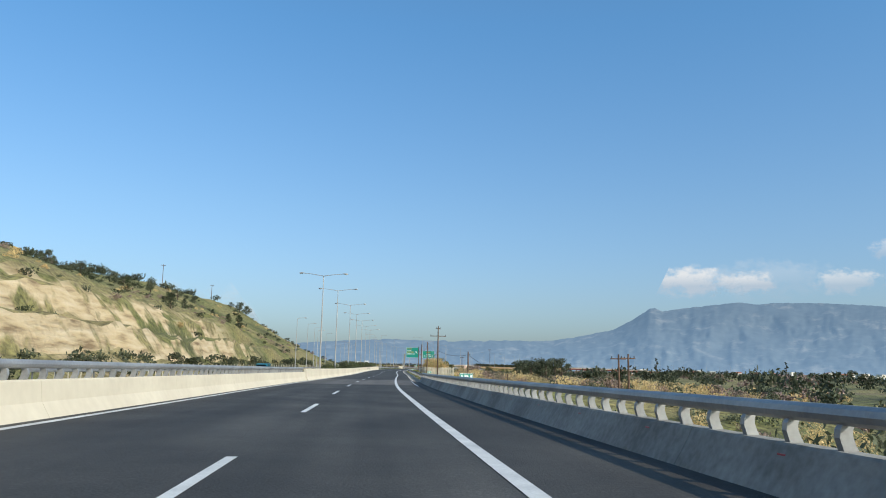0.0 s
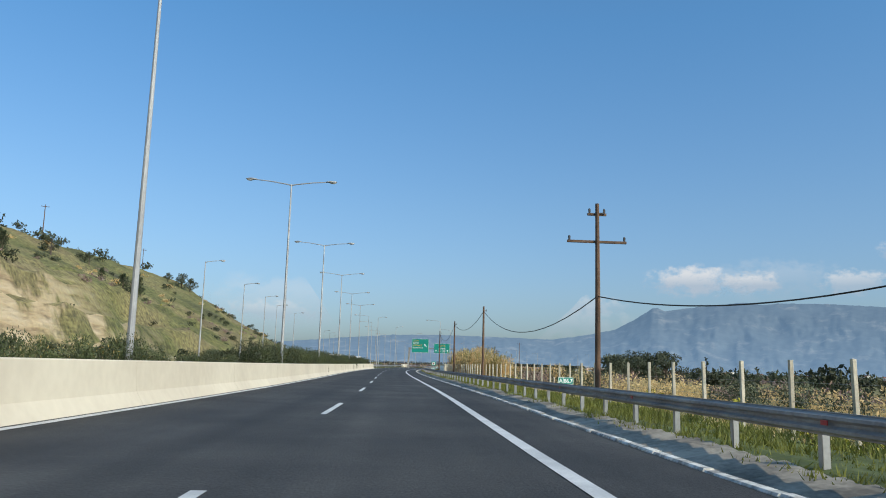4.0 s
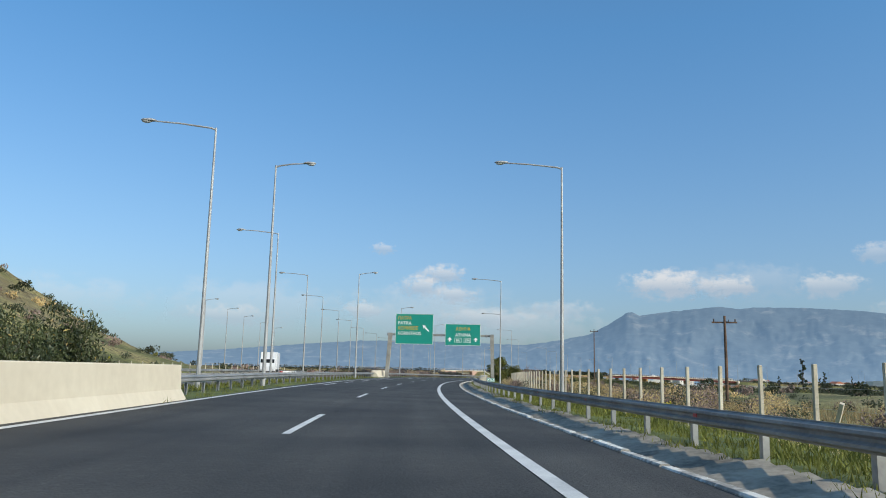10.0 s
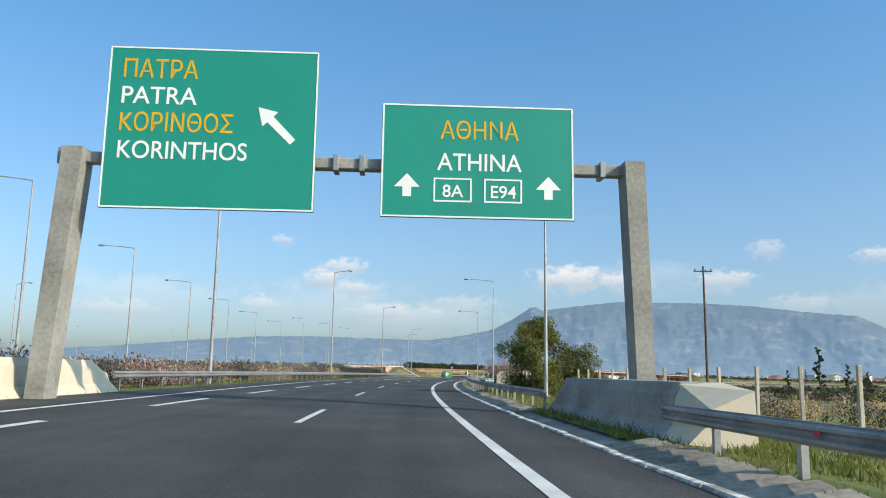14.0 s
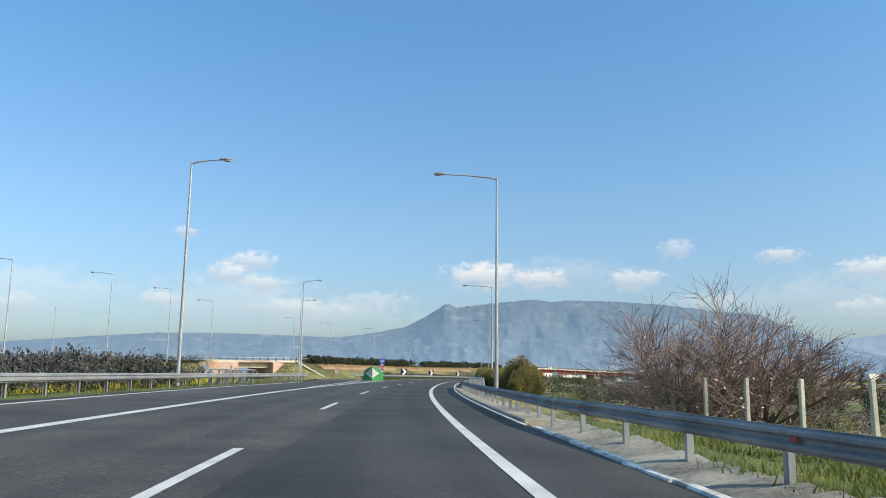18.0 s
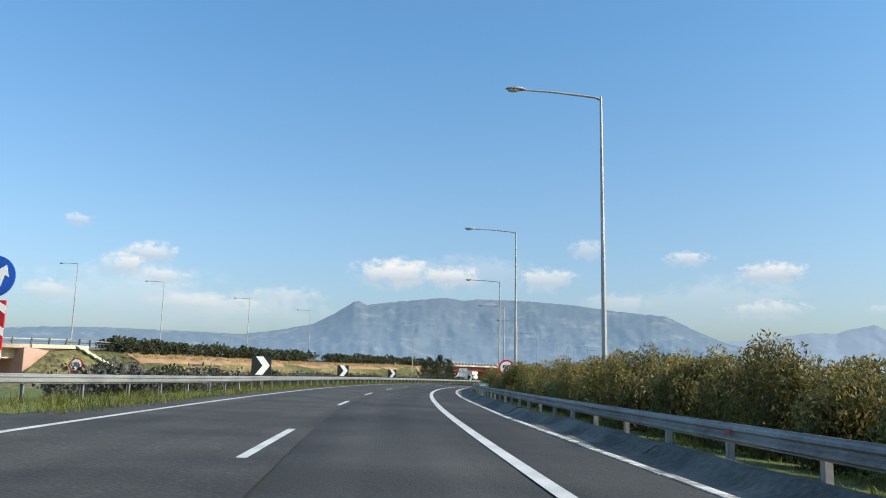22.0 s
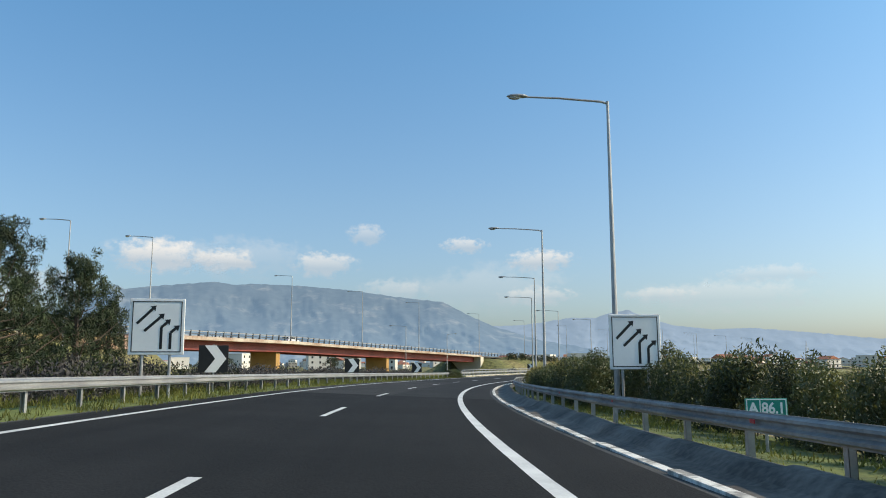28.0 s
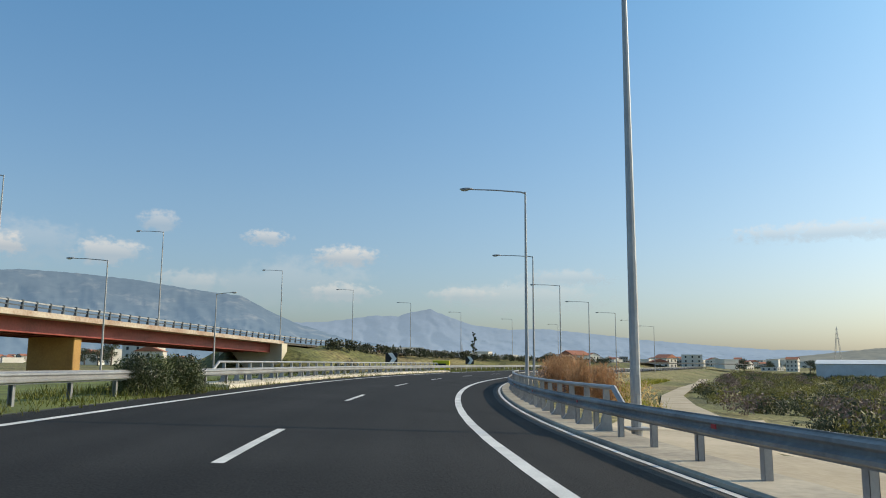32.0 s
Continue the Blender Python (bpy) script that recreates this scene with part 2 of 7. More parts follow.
def rolled(m, amount=0.35, specks=0.5):
    """Gives a road material streaks along its lanes, stains and pale stone specks."""
    nt = m.node_tree
    p = nt.nodes["Principled BSDF"]
    col = p.inputs["Base Color"].links[0].from_socket
    tc, geo = nt.nodes.new("ShaderNodeTexCoord"), nt.nodes.new("ShaderNodeNewGeometry")

    def field(source, scale, detail, low, high, to_low, to_high):
        mp, n, r = nt.nodes.new("ShaderNodeMapping"), nt.nodes.new("ShaderNodeTexNoise"), nt.nodes.new("ShaderNodeMapRange")
        mp.inputs["Scale"].default_value = scale
        nt.links.new(source, mp.inputs["Vector"])
        nt.links.new(mp.outputs[0], n.inputs["Vector"])
        n.inputs["Scale"].default_value, n.inputs["Detail"].default_value = 1.0, detail
        for key, v in (("From Min", low), ("From Max", high), ("To Min", to_low), ("To Max", to_high)):
            r.inputs[key].default_value = v
        nt.links.new(n.outputs["Fac"], r.inputs["Value"])
        return r.outputs[0]

    streak = field(tc.outputs["UV"], (0.018, 0.95, 1.0), 4, 0.32, 0.68, 1 - amount, 1 + amount)
    stain = field(geo.outputs["Position"], (0.35, 0.35, 0.35), 6, 0.35, 0.7, 0.86, 1.14)
    grit = field(geo.outputs["Position"], (11.0, 11.0, 11.0), 4, 0.56, 0.7, 1.0, 1 + 2.2 * specks)
    for f in (streak, stain, grit):
        mx = nt.nodes.new("ShaderNodeVectorMath")
        mx.operation = "SCALE"
        nt.links.new(col, mx.inputs[0])
        nt.links.new(f, mx.inputs["Scale"])
        col = mx.outputs[0]
    nt.links.new(col, p.inputs["Base Color"])


for road_mat, amount, specks in ((M_ASPHALT, 0.3, 0.22), (M_ASPHALT_BLACK, 0.3, 0.15), (M_ASPHALT_NEW, 0.3, 0.15), (M_ASPHALT_WORN, 0.25, 0.4), (M_ASPHALT_OLD, 0.2, 0.25)):
    rolled(road_mat, amount, specks)
M_KERB = material("chipped white kerb paint", (0.78, 0.76, 0.7), (0.3, 0.28, 0.25), 0.8, 2.2, 12, 0.4, spread=0.3, per_object=0.1)
M_BLOSSOM = material("pale pink blossom", (0.7, 0.52, 0.5), (0.5, 0.34, 0.33), 0.8, 2, 20)
# dark green leaf, lowered further for the hedge stretch seen from its shaded side
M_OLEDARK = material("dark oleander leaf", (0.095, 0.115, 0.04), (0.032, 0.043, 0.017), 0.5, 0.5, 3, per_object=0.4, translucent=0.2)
M_CITRUS = material("citrus leaf", (0.26, 0.24, 0.06), (0.085, 0.085, 0.028), 0.6, 0.25, 3, per_object=0.45, translucent=0.3)


# ---- the road's axis: its right edge line; s along it, d to the right ----
KNOTS = np.array((
    (0.2, -24.7, -0.88), (-0.2, 3.3, -0.93), (-0.4, 31.3, -0.95), (-0.1, 59.3, -0.94), (0.4, 87.3, -0.9), (1.1, 115.3, -0.82),
    (1.5, 143.3, -0.71), (1.8, 171.3, -0.56), (2.3, 199.3, -0.4), (3.1, 227.2, -0.23), (4.5, 255.2, -0.06), (6.7, 283.1, 0.11),
    (9.8, 311.0, 0.26), (13.7, 338.7, 0.4), (18.6, 366.3, 0.52), (24.2, 393.7, 0.62), (30.6, 420.9, 0.7), (37.9, 448.0, 0.76),
    (45.9, 474.8, 0.8), (54.8, 501.3, 0.83), (64.7, 527.6, 0.83), (75.2, 553.5, 0.82), (86.4, 579.1, 0.78), (98.7, 604.3, 0.7),
    (112.4, 628.7, 0.58), (127.6, 652.2, 0.4), (144.5, 674.5, 0.17), (163.1, 695.5, -0.11), (183.1, 715.0, -0.42), (204.5, 733.1, -0.74),
    (227.1, 749.6, -1.0)))


def make_axis():
    pts = [tuple(k) for k in KNOTS]
    h = math.atan2(pts[1][0] - pts[0][0], pts[1][1] - pts[0][1])
    for k in range(1, 6):
        x, y, z = pts[0]
        pts.insert(0, (x - 28 * math.sin(h), y - 28 * math.cos(h), z))
    h = math.atan2(pts[-1][0] - pts[-2][0], pts[-1][1] - pts[-2][1])
    x, y, z = pts[-1]
    for turn in (0.11, 0.11, 0.1, 0.07, 0.045, 0.02) + (0.0,) * 12:
        h += turn
        x, y, z = x + 28 * math.sin(h), y + 28 * math.cos(h), z - 0.05
        pts.append((x, y, z))
    p = np.array(pts)
    dense = []
    for i in range(1, len(p) - 2):
        u = np.linspace(0, 1, 28, endpoint=False)[:, None]
        a, b, c, d = p[i - 1], p[i], p[i + 1], p[i + 2]
        dense.append(0.5 * (2 * b + (c - a) * u + (2 * a - 5 * b + 4 * c - d) * u ** 2 + (3 * b - a - 3 * c + d) * u ** 3))
    dense = np.concatenate(dense)
    s = np.r_[0, np.cumsum(np.linalg.norm(np.diff(dense[:, :2], axis=0), axis=1))]
    s -= s[np.argmin(np.linalg.norm(dense[:, :2] - KNOTS[0, :2], axis=1))]
    t = np.gradient(dense[:, :2], axis=0)
    return dense, s, t / np.linalg.norm(t, axis=1)[:, None]


AXIS, AXIS_S, AXIS_T = make_axis()


def at(s, d, z=0.0):
    """World place of a point s along the road, d to the right of its right edge line, z over it."""
    x, y, zz = (np.interp(s, AXIS_S, AXIS[:, k]) for k in range(3))
    tx, ty = np.interp(s, AXIS_S, AXIS_T[:, 0]), np.interp(s, AXIS_S, AXIS_T[:, 1])
    n = math.hypot(tx, ty)
    bank = np.interp(s, (250, 330, 420, 560, 680, 780), (0.0, 0.018, 0.024, 0.022, 0.03, 0.042))
    return Vector((x + d * ty / n, y - d * tx / n, zz + z - bank * (min(max(d, -13.0), 3.5) + 1.7)))


def heading(s):
    """Turn about z, in degrees, that brings +y along the road."""
    a, b = at(s - 0.5, 0), at(s + 0.5, 0)
    return math.degrees(math.atan2(-(b.x - a.x), b.y - a.y))


def stand(s, d, z=0.0, turn=0.0, tilt=0.0):
    p = at(s, d, z)
    return pose(p.x, p.y, p.z, tilt, 0, heading(s) + turn)


# ---- mesh helpers ----
def link_mesh(name, verts, faces, mat, parent=None, smooth=False):
    me = bpy.data.meshes.new(name)
    me.from_pydata([tuple(v) for v in verts], [], faces)
    me.materials.append(mat)
    if smooth:
        me.polygons.foreach_set("use_smooth", [True] * len(me.polygons))
    ob = new(name, me)
    ob.parent = parent
    return ob


def part(name, bm, mat, parent=None, label=""):
    me = bpy.data.meshes.new(name)
    bm.to_mesh(me)
    bm.free()
    me.materials.append(mat)
    ob = new(name, me)
    ob.parent = parent
    if label:
        ob["label"] = label
    return ob


def again(ob, name, m, parent=None):
    """Another object on the same mesh."""
    o = new(name, ob.data)
    o.parent = parent
    o.matrix_basis = m
    return o


def box(size, centre=(0, 0, 0), bevel=0.0, bm=None, turn=None):
    bm = bm or bmesh.new()
    m = Matrix.Translation(centre) @ (turn or Matrix()) @ Matrix.Diagonal((*size, 1))
    made = bmesh.ops.create_cube(bm, size=1.0, matrix=m)["verts"]
    if bevel:
        edges = {e for v in made for e in v.link_edges}
        bmesh.ops.bevel(bm, geom=list(edges), offset=bevel, segments=1, affect="EDGES")
    return bm


def tube(points, radii, sides=8, bm=None, cap=True):
    """A round bar through points, with a radius at each."""
    bm = bm or bmesh.new()
    rings = []
    pts = [Vector(p) for p in points]
    for i, p in enumerate(pts):
        t = (pts[min(i + 1, len(pts) - 1)] - pts[max(i - 1, 0)]).normalized()
        a = t.cross(Vector((0, 0, 1)) if abs(t.z) < 0.9 else Vector((1, 0, 0))).normalized()
        b = t.cross(a)
        rings.append([bm.verts.new(p + radii[i] * (math.cos(k * math.tau / sides) * a + math.sin(k * math.tau / sides) * b)) for k in range(sides)])
    for r0, r1 in zip(rings, rings[1:]):
        for k in range(sides):
            bm.faces.new((r0[k], r0[(k + 1) % sides], r1[(k + 1) % sides], r1[k]))
    if cap:
        bm.faces.new(rings[0])
        bm.faces.new(rings[-1][::-1])
    bmesh.ops.recalc_face_normals(bm, faces=bm.faces)
    return bm


def prism(outline, depth, bm=None):
    """An outline in x, z, given a depth along y (front at y = 0)."""
    bm = bm or bmesh.new()
    f = [bm.verts.new((x, 0, z)) for x, z in outline]
    b = [bm.verts.new((x, depth, z)) for x, z in outline]
    bm.faces.new(f)
    bm.faces.new(b[::-1])
    for k in range(len(outline)):
        bm.faces.new((f[k], b[k], b[(k + 1) % len(f)], f[(k + 1) % len(f)]))
    bmesh.ops.recalc_face_normals(bm, faces=bm.faces)
    return bm


def sweep(name, profile, s0, s1, mat, step=3.0, closed=False, parent=None, shift=None, lift=None):
    """A profile of (d, z) carried along the road from s0 to s1. shift and lift: extra d and z as functions of s."""
    n = max(2, int((s1 - s0) / step) + 1)
    verts, faces, k = [], [], len(profile)
    for i in range(n):
        s = s0 + (s1 - s0) * i / (n - 1)
        e, up = (shift(s) if shift else 0.0), (lift(s) if lift else 0.0)
        verts += [at(s, d + e, z + up) for d, z in profile]
    for i in range(n - 1):
        for j in range(k if closed else k - 1):
            a, b = i * k + j, i * k + (j + 1) % k
            faces.append((a, a + k, b + k, b))
    if closed:
        faces += [tuple(range(k)), tuple(range((n - 1) * k, n * k))[::-1]]
    me = bpy.data.meshes.new(name)
    me.from_pydata([tuple(v) for v in verts], [], faces)
    bm = bmesh.new()
    bm.from_mesh(me)
    bmesh.ops.recalc_face_normals(bm, faces=bm.faces)
    bm.to_mesh(me)
    bm.free()
    me.materials.append(mat)
    ob = new(name, me)
    ob.parent = parent
    return ob


def text_mesh(words, size, mat, parent, m, name="lettering", align="CENTER", stretch=1.0, weight=0.012):
    cu = bpy.data.curves.new(name, "FONT")
    cu.body, cu.size, cu.align_x, cu.extrude, cu.offset = words, size, align, 0.006, weight
    tmp = new("tmp", cu)
    me = bpy.data.meshes.new_from_object(tmp)
    bpy.data.objects.remove(tmp)
    me.materials.clear()
    me.materials.append(mat)
    ob = new(name, me)
    ob.parent = parent
    ob.matrix_basis = m @ Matrix.Diagonal((stretch, 1, 1, 1))
    return ob


def empty(name, m, label="", category="", group="", kind=""):
    ob = new(name)
    ob.matrix_basis = m
    return tagged(ob, label, category, group, kind)


# ---- ground ----
def smooth(a, b, x):
    t = np.clip((x - a) / (b - a), 0, 1)
    return t * t * (3 - 2 * t)


def road_coords(x, y):
    """s and d of world places (numpy arrays)."""
    sub = AXIS[::6, :2]
    best = np.empty(len(x), int)
    for i in range(0, len(x), 4000):
        dd = (x[i:i + 4000, None] - sub[None, :, 0]) ** 2 + (y[i:i + 4000, None] - sub[None, :, 1]) ** 2
        best[i:i + 4000] = dd.argmin(1) * 6
    best = best.clip(0, len(AXIS) - 1)
    vx, vy = x - AXIS[best, 0], y - AXIS[best, 1]
    t = AXIS_T[best]
    along, side = vx * t[:, 0] + vy * t[:, 1], vx * t[:, 1] - vy * t[:, 0]
    inside = (best > 0) & (best < len(AXIS) - 7)
    d = np.where(inside, side, np.sign(side) * np.hypot(vx, vy))
    return AXIS_S[best] + np.where(inside, along, 0), d, AXIS[best, 2]


def fractal(x, y, scale, amp, seed=0.0):
    out = np.zeros(len(x))
    for i in range(len(x)):
        out[i] = noise.fractal(Vector((x[i] / scale + seed, y[i] / scale, seed)), 1.0, 2.0, 4)
    return out * amp


# the flyover road and its ramp: a line of its own, with the height of its deck
FLY = np.array(((-220, 590, 3.5), (-120, 625, 4.0), (-50, 648, 4.5), (10, 667, 4.8), (59.5, 672, 4.9), (72, 677, 5.1), (84, 693, 5.2), (125, 738, 5.2), (165, 774, 5.4), (217.6, 800.6, 5.35),
                (242.7, 812.4, 4.85), (268.7, 823.5, 4.4), (303.4, 835.8, 3.6), (345, 847, 2.7), (400, 854, 1.8), (520, 850, 0.8), (640, 820, 0.2)), float)


def fly_at(u, off=0.0, z=0.0):
    """u: metres along the flyover; off: to its right."""
    seg = np.r_[0, np.cumsum(np.linalg.norm(np.diff(FLY[:, :2], axis=0), axis=1))]
    p = np.array([np.interp(u, seg, FLY[:, k]) for k in range(3)])
    a, b = (np.array([np.interp(u + e, seg, FLY[:, k]) for k in range(2)]) for e in (-8.0, 8.0))
    t = (b - a) / np.linalg.norm(b - a)
    return Vector((p[0] + off * t[1], p[1] - off * t[0], p[2] + z)), math.degrees(math.atan2(-t[0], t[1]))


FLY_LEN = float(np.linalg.norm(np.diff(FLY[:, :2], axis=0), axis=1).sum())
BRIDGE_A, BRIDGE_B = (290.5, 301.0), (458.0, 592.0)   # stretches of the flyover that are bridges


FLY_U = np.arange(0, FLY_LEN, 6.0)
FLY_P = np.array([fly_at(v)[0] for v in FLY_U])


def ground_height(x, y):
    s, d, zr = road_coords(x, y)
    z = zr - 0.45
    # right of the road: a shallow fall, and embankments over the two underpasses
    fall = 1.4 * smooth(9, 40, d) + 3.4 * smooth(5.5, 13, d) * (smooth(488, 514, s) * (1 - smooth(548, 575, s)) + 0.5 * smooth(808, 832, s))
    fall += 1.8 * smooth(5.5, 30, d) * smooth(540, 580, s) * (1 - smooth(808, 832, s)) + 3.2 * smooth(5, 14, d) * (1 - smooth(70, 92, s))
    z = np.where(d > 0, z - fall, z)
    # left: flat as far as the other carriageway, then the hill with its cut face
    left = -d
    back = np.where(s > 300, np.maximum(300, s - 1.2 * np.clip(left - 49, 0, 80)), s)
    crest = np.interp(back, (-300, -60, 60, 200, 240, 285, 325, 360, 390, 415, 445), (34, 38, 36, 27, 27.5, 30.5, 29, 22, 12, 4, 0))
    toe = 33.0
    cut = smooth(-120, -60, s) * (1 - smooth(245, 285, s))
    slope = np.clip((left - toe) / 60.0, 0, 1.3)
    hill = crest * np.minimum(slope, 1.0 + 0.12 * (slope - 1)) ** 0.92
    ledge = 2.0 * smooth(33, 37, left) + 5.0 * smooth(38, 41, left) + 0.5 * smooth(41, 47, left) + 5.0 * smooth(47, 50, left) + np.maximum(crest - 12.5, 0) * np.clip((left - 50) / 45, 0, 1.1) ** 0.9
    hill = hill * (1 - cut) + ledge * cut * (crest > 0)
    z = np.where(left > 30, z + hill, z)
    # the flyover's embankment
    u, fp = FLY_U, FLY_P
    for i in range(0, len(x), 3000):
        sl = slice(i, i + 3000)
        dd = np.hypot(x[sl, None] - fp[None, :, 0], y[sl, None] - fp[None, :, 1])
        k = dd.argmin(1)
        on = np.ones(len(k))
        for a, b in ((BRIDGE_A[0] - 3.5, BRIDGE_A[1] + 3.5), BRIDGE_B):
            on *= 1 - smooth(a - 3, a + 3, u[k]) * (1 - smooth(b - 3, b + 3, u[k]))
        bank = fp[k, 2] - 0.4 - np.clip(dd.min(1) - 6.5, 0, None) * 0.55
        z[sl] = np.where((on > 0.5) & (bank > z[sl]) & (left[sl] > 13), bank, z[sl])
    return z, s, d


def grid_lines(lo, hi, step, far):
    mid = list(np.arange(lo, hi + 0.1, step))
    out = []
    g, p = step, lo
    while p > -far:
        g *= 1.35
        p -= g
        out.insert(0, p)
    up = []
    g, p = step, mid[-1]
    while p < far:
        g *= 1.35
        p += g
        up.append(p)
    return np.array(out + mid + up)


def build_ground():
    gx, gy = grid_lines(-130, 420, 4.5, 4900), grid_lines(-60, 900, 4.5, 4900)
    gx = np.unique(np.r_[gx[gx < -100], np.arange(-100, -30, 1.7), gx[gx > -30]])
    gy = np.unique(np.r_[gy[gy < 40], np.arange(40, 330, 2.6), gy[gy > 330]])
    X, Y = np.meshgrid(gx, gy)
    x, y = X.ravel(), Y.ravel()
    z, s, d = ground_height(x, y)
    near = (np.abs(d) < 150) & (s > -60) & (s < 1000)
    rough = np.zeros(len(x))
    idx = np.where(near & ((d > 7) | (d < -31)))[0]
    rough[idx] = fractal(x[idx], y[idx], 14.0, 0.5) * np.clip((np.abs(d[idx]) - 7) / 20, 0, 1)
    hill = np.where(near & (d < -36))[0]
    rough[hill] += fractal(x[hill], y[hill], 6.0, 0.6, 3.0)
    face = np.where(near & (d < -37) & (d > -60) & (s < 300))[0]
    rough[face] += 0.55 * np.sin(z[face] * 2.6 + 3.0 * fractal(x[face], y[face], 18.0, 1.0, 5.0)) + fractal(x[face], y[face], 3.0, 0.5, 8.0)
    z = z + rough
    far = np.hypot(x - 60, y - 330)
    z = np.where(far > 1200, np.minimum(z, -2.0) * (1 - smooth(1200, 2500, far)) - 6.0 * smooth(1200, 2500, far), z)
    nx = len(gx)
    q = (np.arange(len(gy) - 1)[:, None] * nx + np.arange(nx - 1)[None, :]).ravel()
    faces = np.stack([q, q + 1, q + nx + 1, q + nx], 1).tolist()
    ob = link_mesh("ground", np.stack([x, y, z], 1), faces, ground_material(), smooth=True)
    return tagged(ob, "winter grass, scrub soil and pale sandy cut earth", "ground", kind="structure")


def ground_material():
    m = bpy.data.materials.new("ground cover")
    m.use_nodes = True
    nt = m.node_tree
    p = nt.nodes["Principled BSDF"]
    geo = nt.nodes.new("ShaderNodeNewGeometry")

    def noise_node(scale, detail):
        n = nt.nodes.new("ShaderNodeTexNoise")
        n.inputs["Scale"].default_value, n.inputs["Detail"].default_value = scale, detail
        nt.links.new(geo.outputs["Position"], n.inputs["Vector"])
        return n

    def ramp(fac, stops):
        r = nt.nodes.new("ShaderNodeValToRGB")
        e = r.color_ramp.elements
        while len(e) < len(stops):
            e.new(0.5)
        for k, (pos, c) in enumerate(stops):
            e[k].position, e[k].color = pos, (*c, 1)
        nt.links.new(fac, r.inputs["Fac"])
        return r.outputs["Color"]

    big, small = noise_node(0.035, 6), noise_node(1.3, 6)
    grass = ramp(big.outputs["Fac"], ((0.3, (0.075, 0.073, 0.03)), (0.45, (0.16, 0.162, 0.05)), (0.55, (0.26, 0.22, 0.09)), (0.7, (0.18, 0.14, 0.07))))
    tuft = ramp(small.outputs["Fac"], ((0.3, (0.35, 0.35, 0.35)), (0.65, (1.25, 1.25, 1.25))))
    mix = nt.nodes.new("ShaderNodeMixRGB")
    mix.blend_type = "MULTIPLY"
    mix.inputs[0].default_value = 1.0
    nt.links.new(grass, mix.inputs[1])
    nt.links.new(tuft, mix.inputs[2])
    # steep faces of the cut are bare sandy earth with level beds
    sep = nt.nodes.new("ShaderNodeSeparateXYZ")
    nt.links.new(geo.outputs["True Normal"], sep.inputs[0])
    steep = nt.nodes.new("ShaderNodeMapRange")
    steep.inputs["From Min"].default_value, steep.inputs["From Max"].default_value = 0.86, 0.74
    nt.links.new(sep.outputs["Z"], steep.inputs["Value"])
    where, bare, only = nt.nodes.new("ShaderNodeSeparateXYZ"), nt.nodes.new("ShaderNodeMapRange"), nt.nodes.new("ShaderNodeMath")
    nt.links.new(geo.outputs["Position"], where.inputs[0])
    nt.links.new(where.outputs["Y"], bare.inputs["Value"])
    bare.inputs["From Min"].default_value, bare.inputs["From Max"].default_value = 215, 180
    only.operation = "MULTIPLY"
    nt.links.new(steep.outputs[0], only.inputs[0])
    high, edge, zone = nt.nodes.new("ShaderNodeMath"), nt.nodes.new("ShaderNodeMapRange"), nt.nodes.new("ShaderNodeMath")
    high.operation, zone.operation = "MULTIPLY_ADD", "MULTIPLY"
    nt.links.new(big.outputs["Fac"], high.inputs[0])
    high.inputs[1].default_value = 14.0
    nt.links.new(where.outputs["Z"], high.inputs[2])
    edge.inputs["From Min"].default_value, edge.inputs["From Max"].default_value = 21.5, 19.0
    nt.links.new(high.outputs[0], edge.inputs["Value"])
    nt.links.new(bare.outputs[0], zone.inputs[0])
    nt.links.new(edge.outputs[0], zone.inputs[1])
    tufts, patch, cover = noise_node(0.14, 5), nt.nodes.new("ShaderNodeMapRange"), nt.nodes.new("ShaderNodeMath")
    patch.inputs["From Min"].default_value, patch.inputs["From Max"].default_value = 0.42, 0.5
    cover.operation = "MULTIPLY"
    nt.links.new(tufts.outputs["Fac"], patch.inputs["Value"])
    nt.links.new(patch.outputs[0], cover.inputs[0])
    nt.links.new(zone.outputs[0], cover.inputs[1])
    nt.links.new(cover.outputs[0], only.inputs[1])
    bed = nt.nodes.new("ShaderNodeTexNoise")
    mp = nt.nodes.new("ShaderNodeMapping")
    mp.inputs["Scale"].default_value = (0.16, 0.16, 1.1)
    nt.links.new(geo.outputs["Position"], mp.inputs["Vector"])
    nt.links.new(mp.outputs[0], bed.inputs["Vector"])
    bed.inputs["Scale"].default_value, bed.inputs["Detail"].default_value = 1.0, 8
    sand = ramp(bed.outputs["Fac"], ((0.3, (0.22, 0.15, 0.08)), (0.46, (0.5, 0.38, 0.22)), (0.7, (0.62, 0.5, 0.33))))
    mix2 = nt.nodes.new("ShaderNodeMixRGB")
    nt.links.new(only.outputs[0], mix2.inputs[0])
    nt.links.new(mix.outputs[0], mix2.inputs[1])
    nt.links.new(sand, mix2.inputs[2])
    nt.links.new(mix2.outputs[0], p.inputs["Base Color"])
    p.inputs["Roughness"].default_value = 0.95
    b = nt.nodes.new("ShaderNodeBump")
    b.inputs["Strength"].default_value, b.inputs["Distance"].default_value = 0.9, 0.9
    both = nt.nodes.new("ShaderNodeMath")
    both.operation = "MULTIPLY_ADD"
    nt.links.new(small.outputs["Fac"], both.inputs[0])
    both.inputs[1].default_value = 0.45
    nt.links.new(bed.outputs["Fac"], both.inputs[2])
    nt.links.new(both.outputs[0], b.inputs["Height"])
    nt.links.new(b.outputs["Normal"], p.inputs["Normal"])
    return m


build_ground()


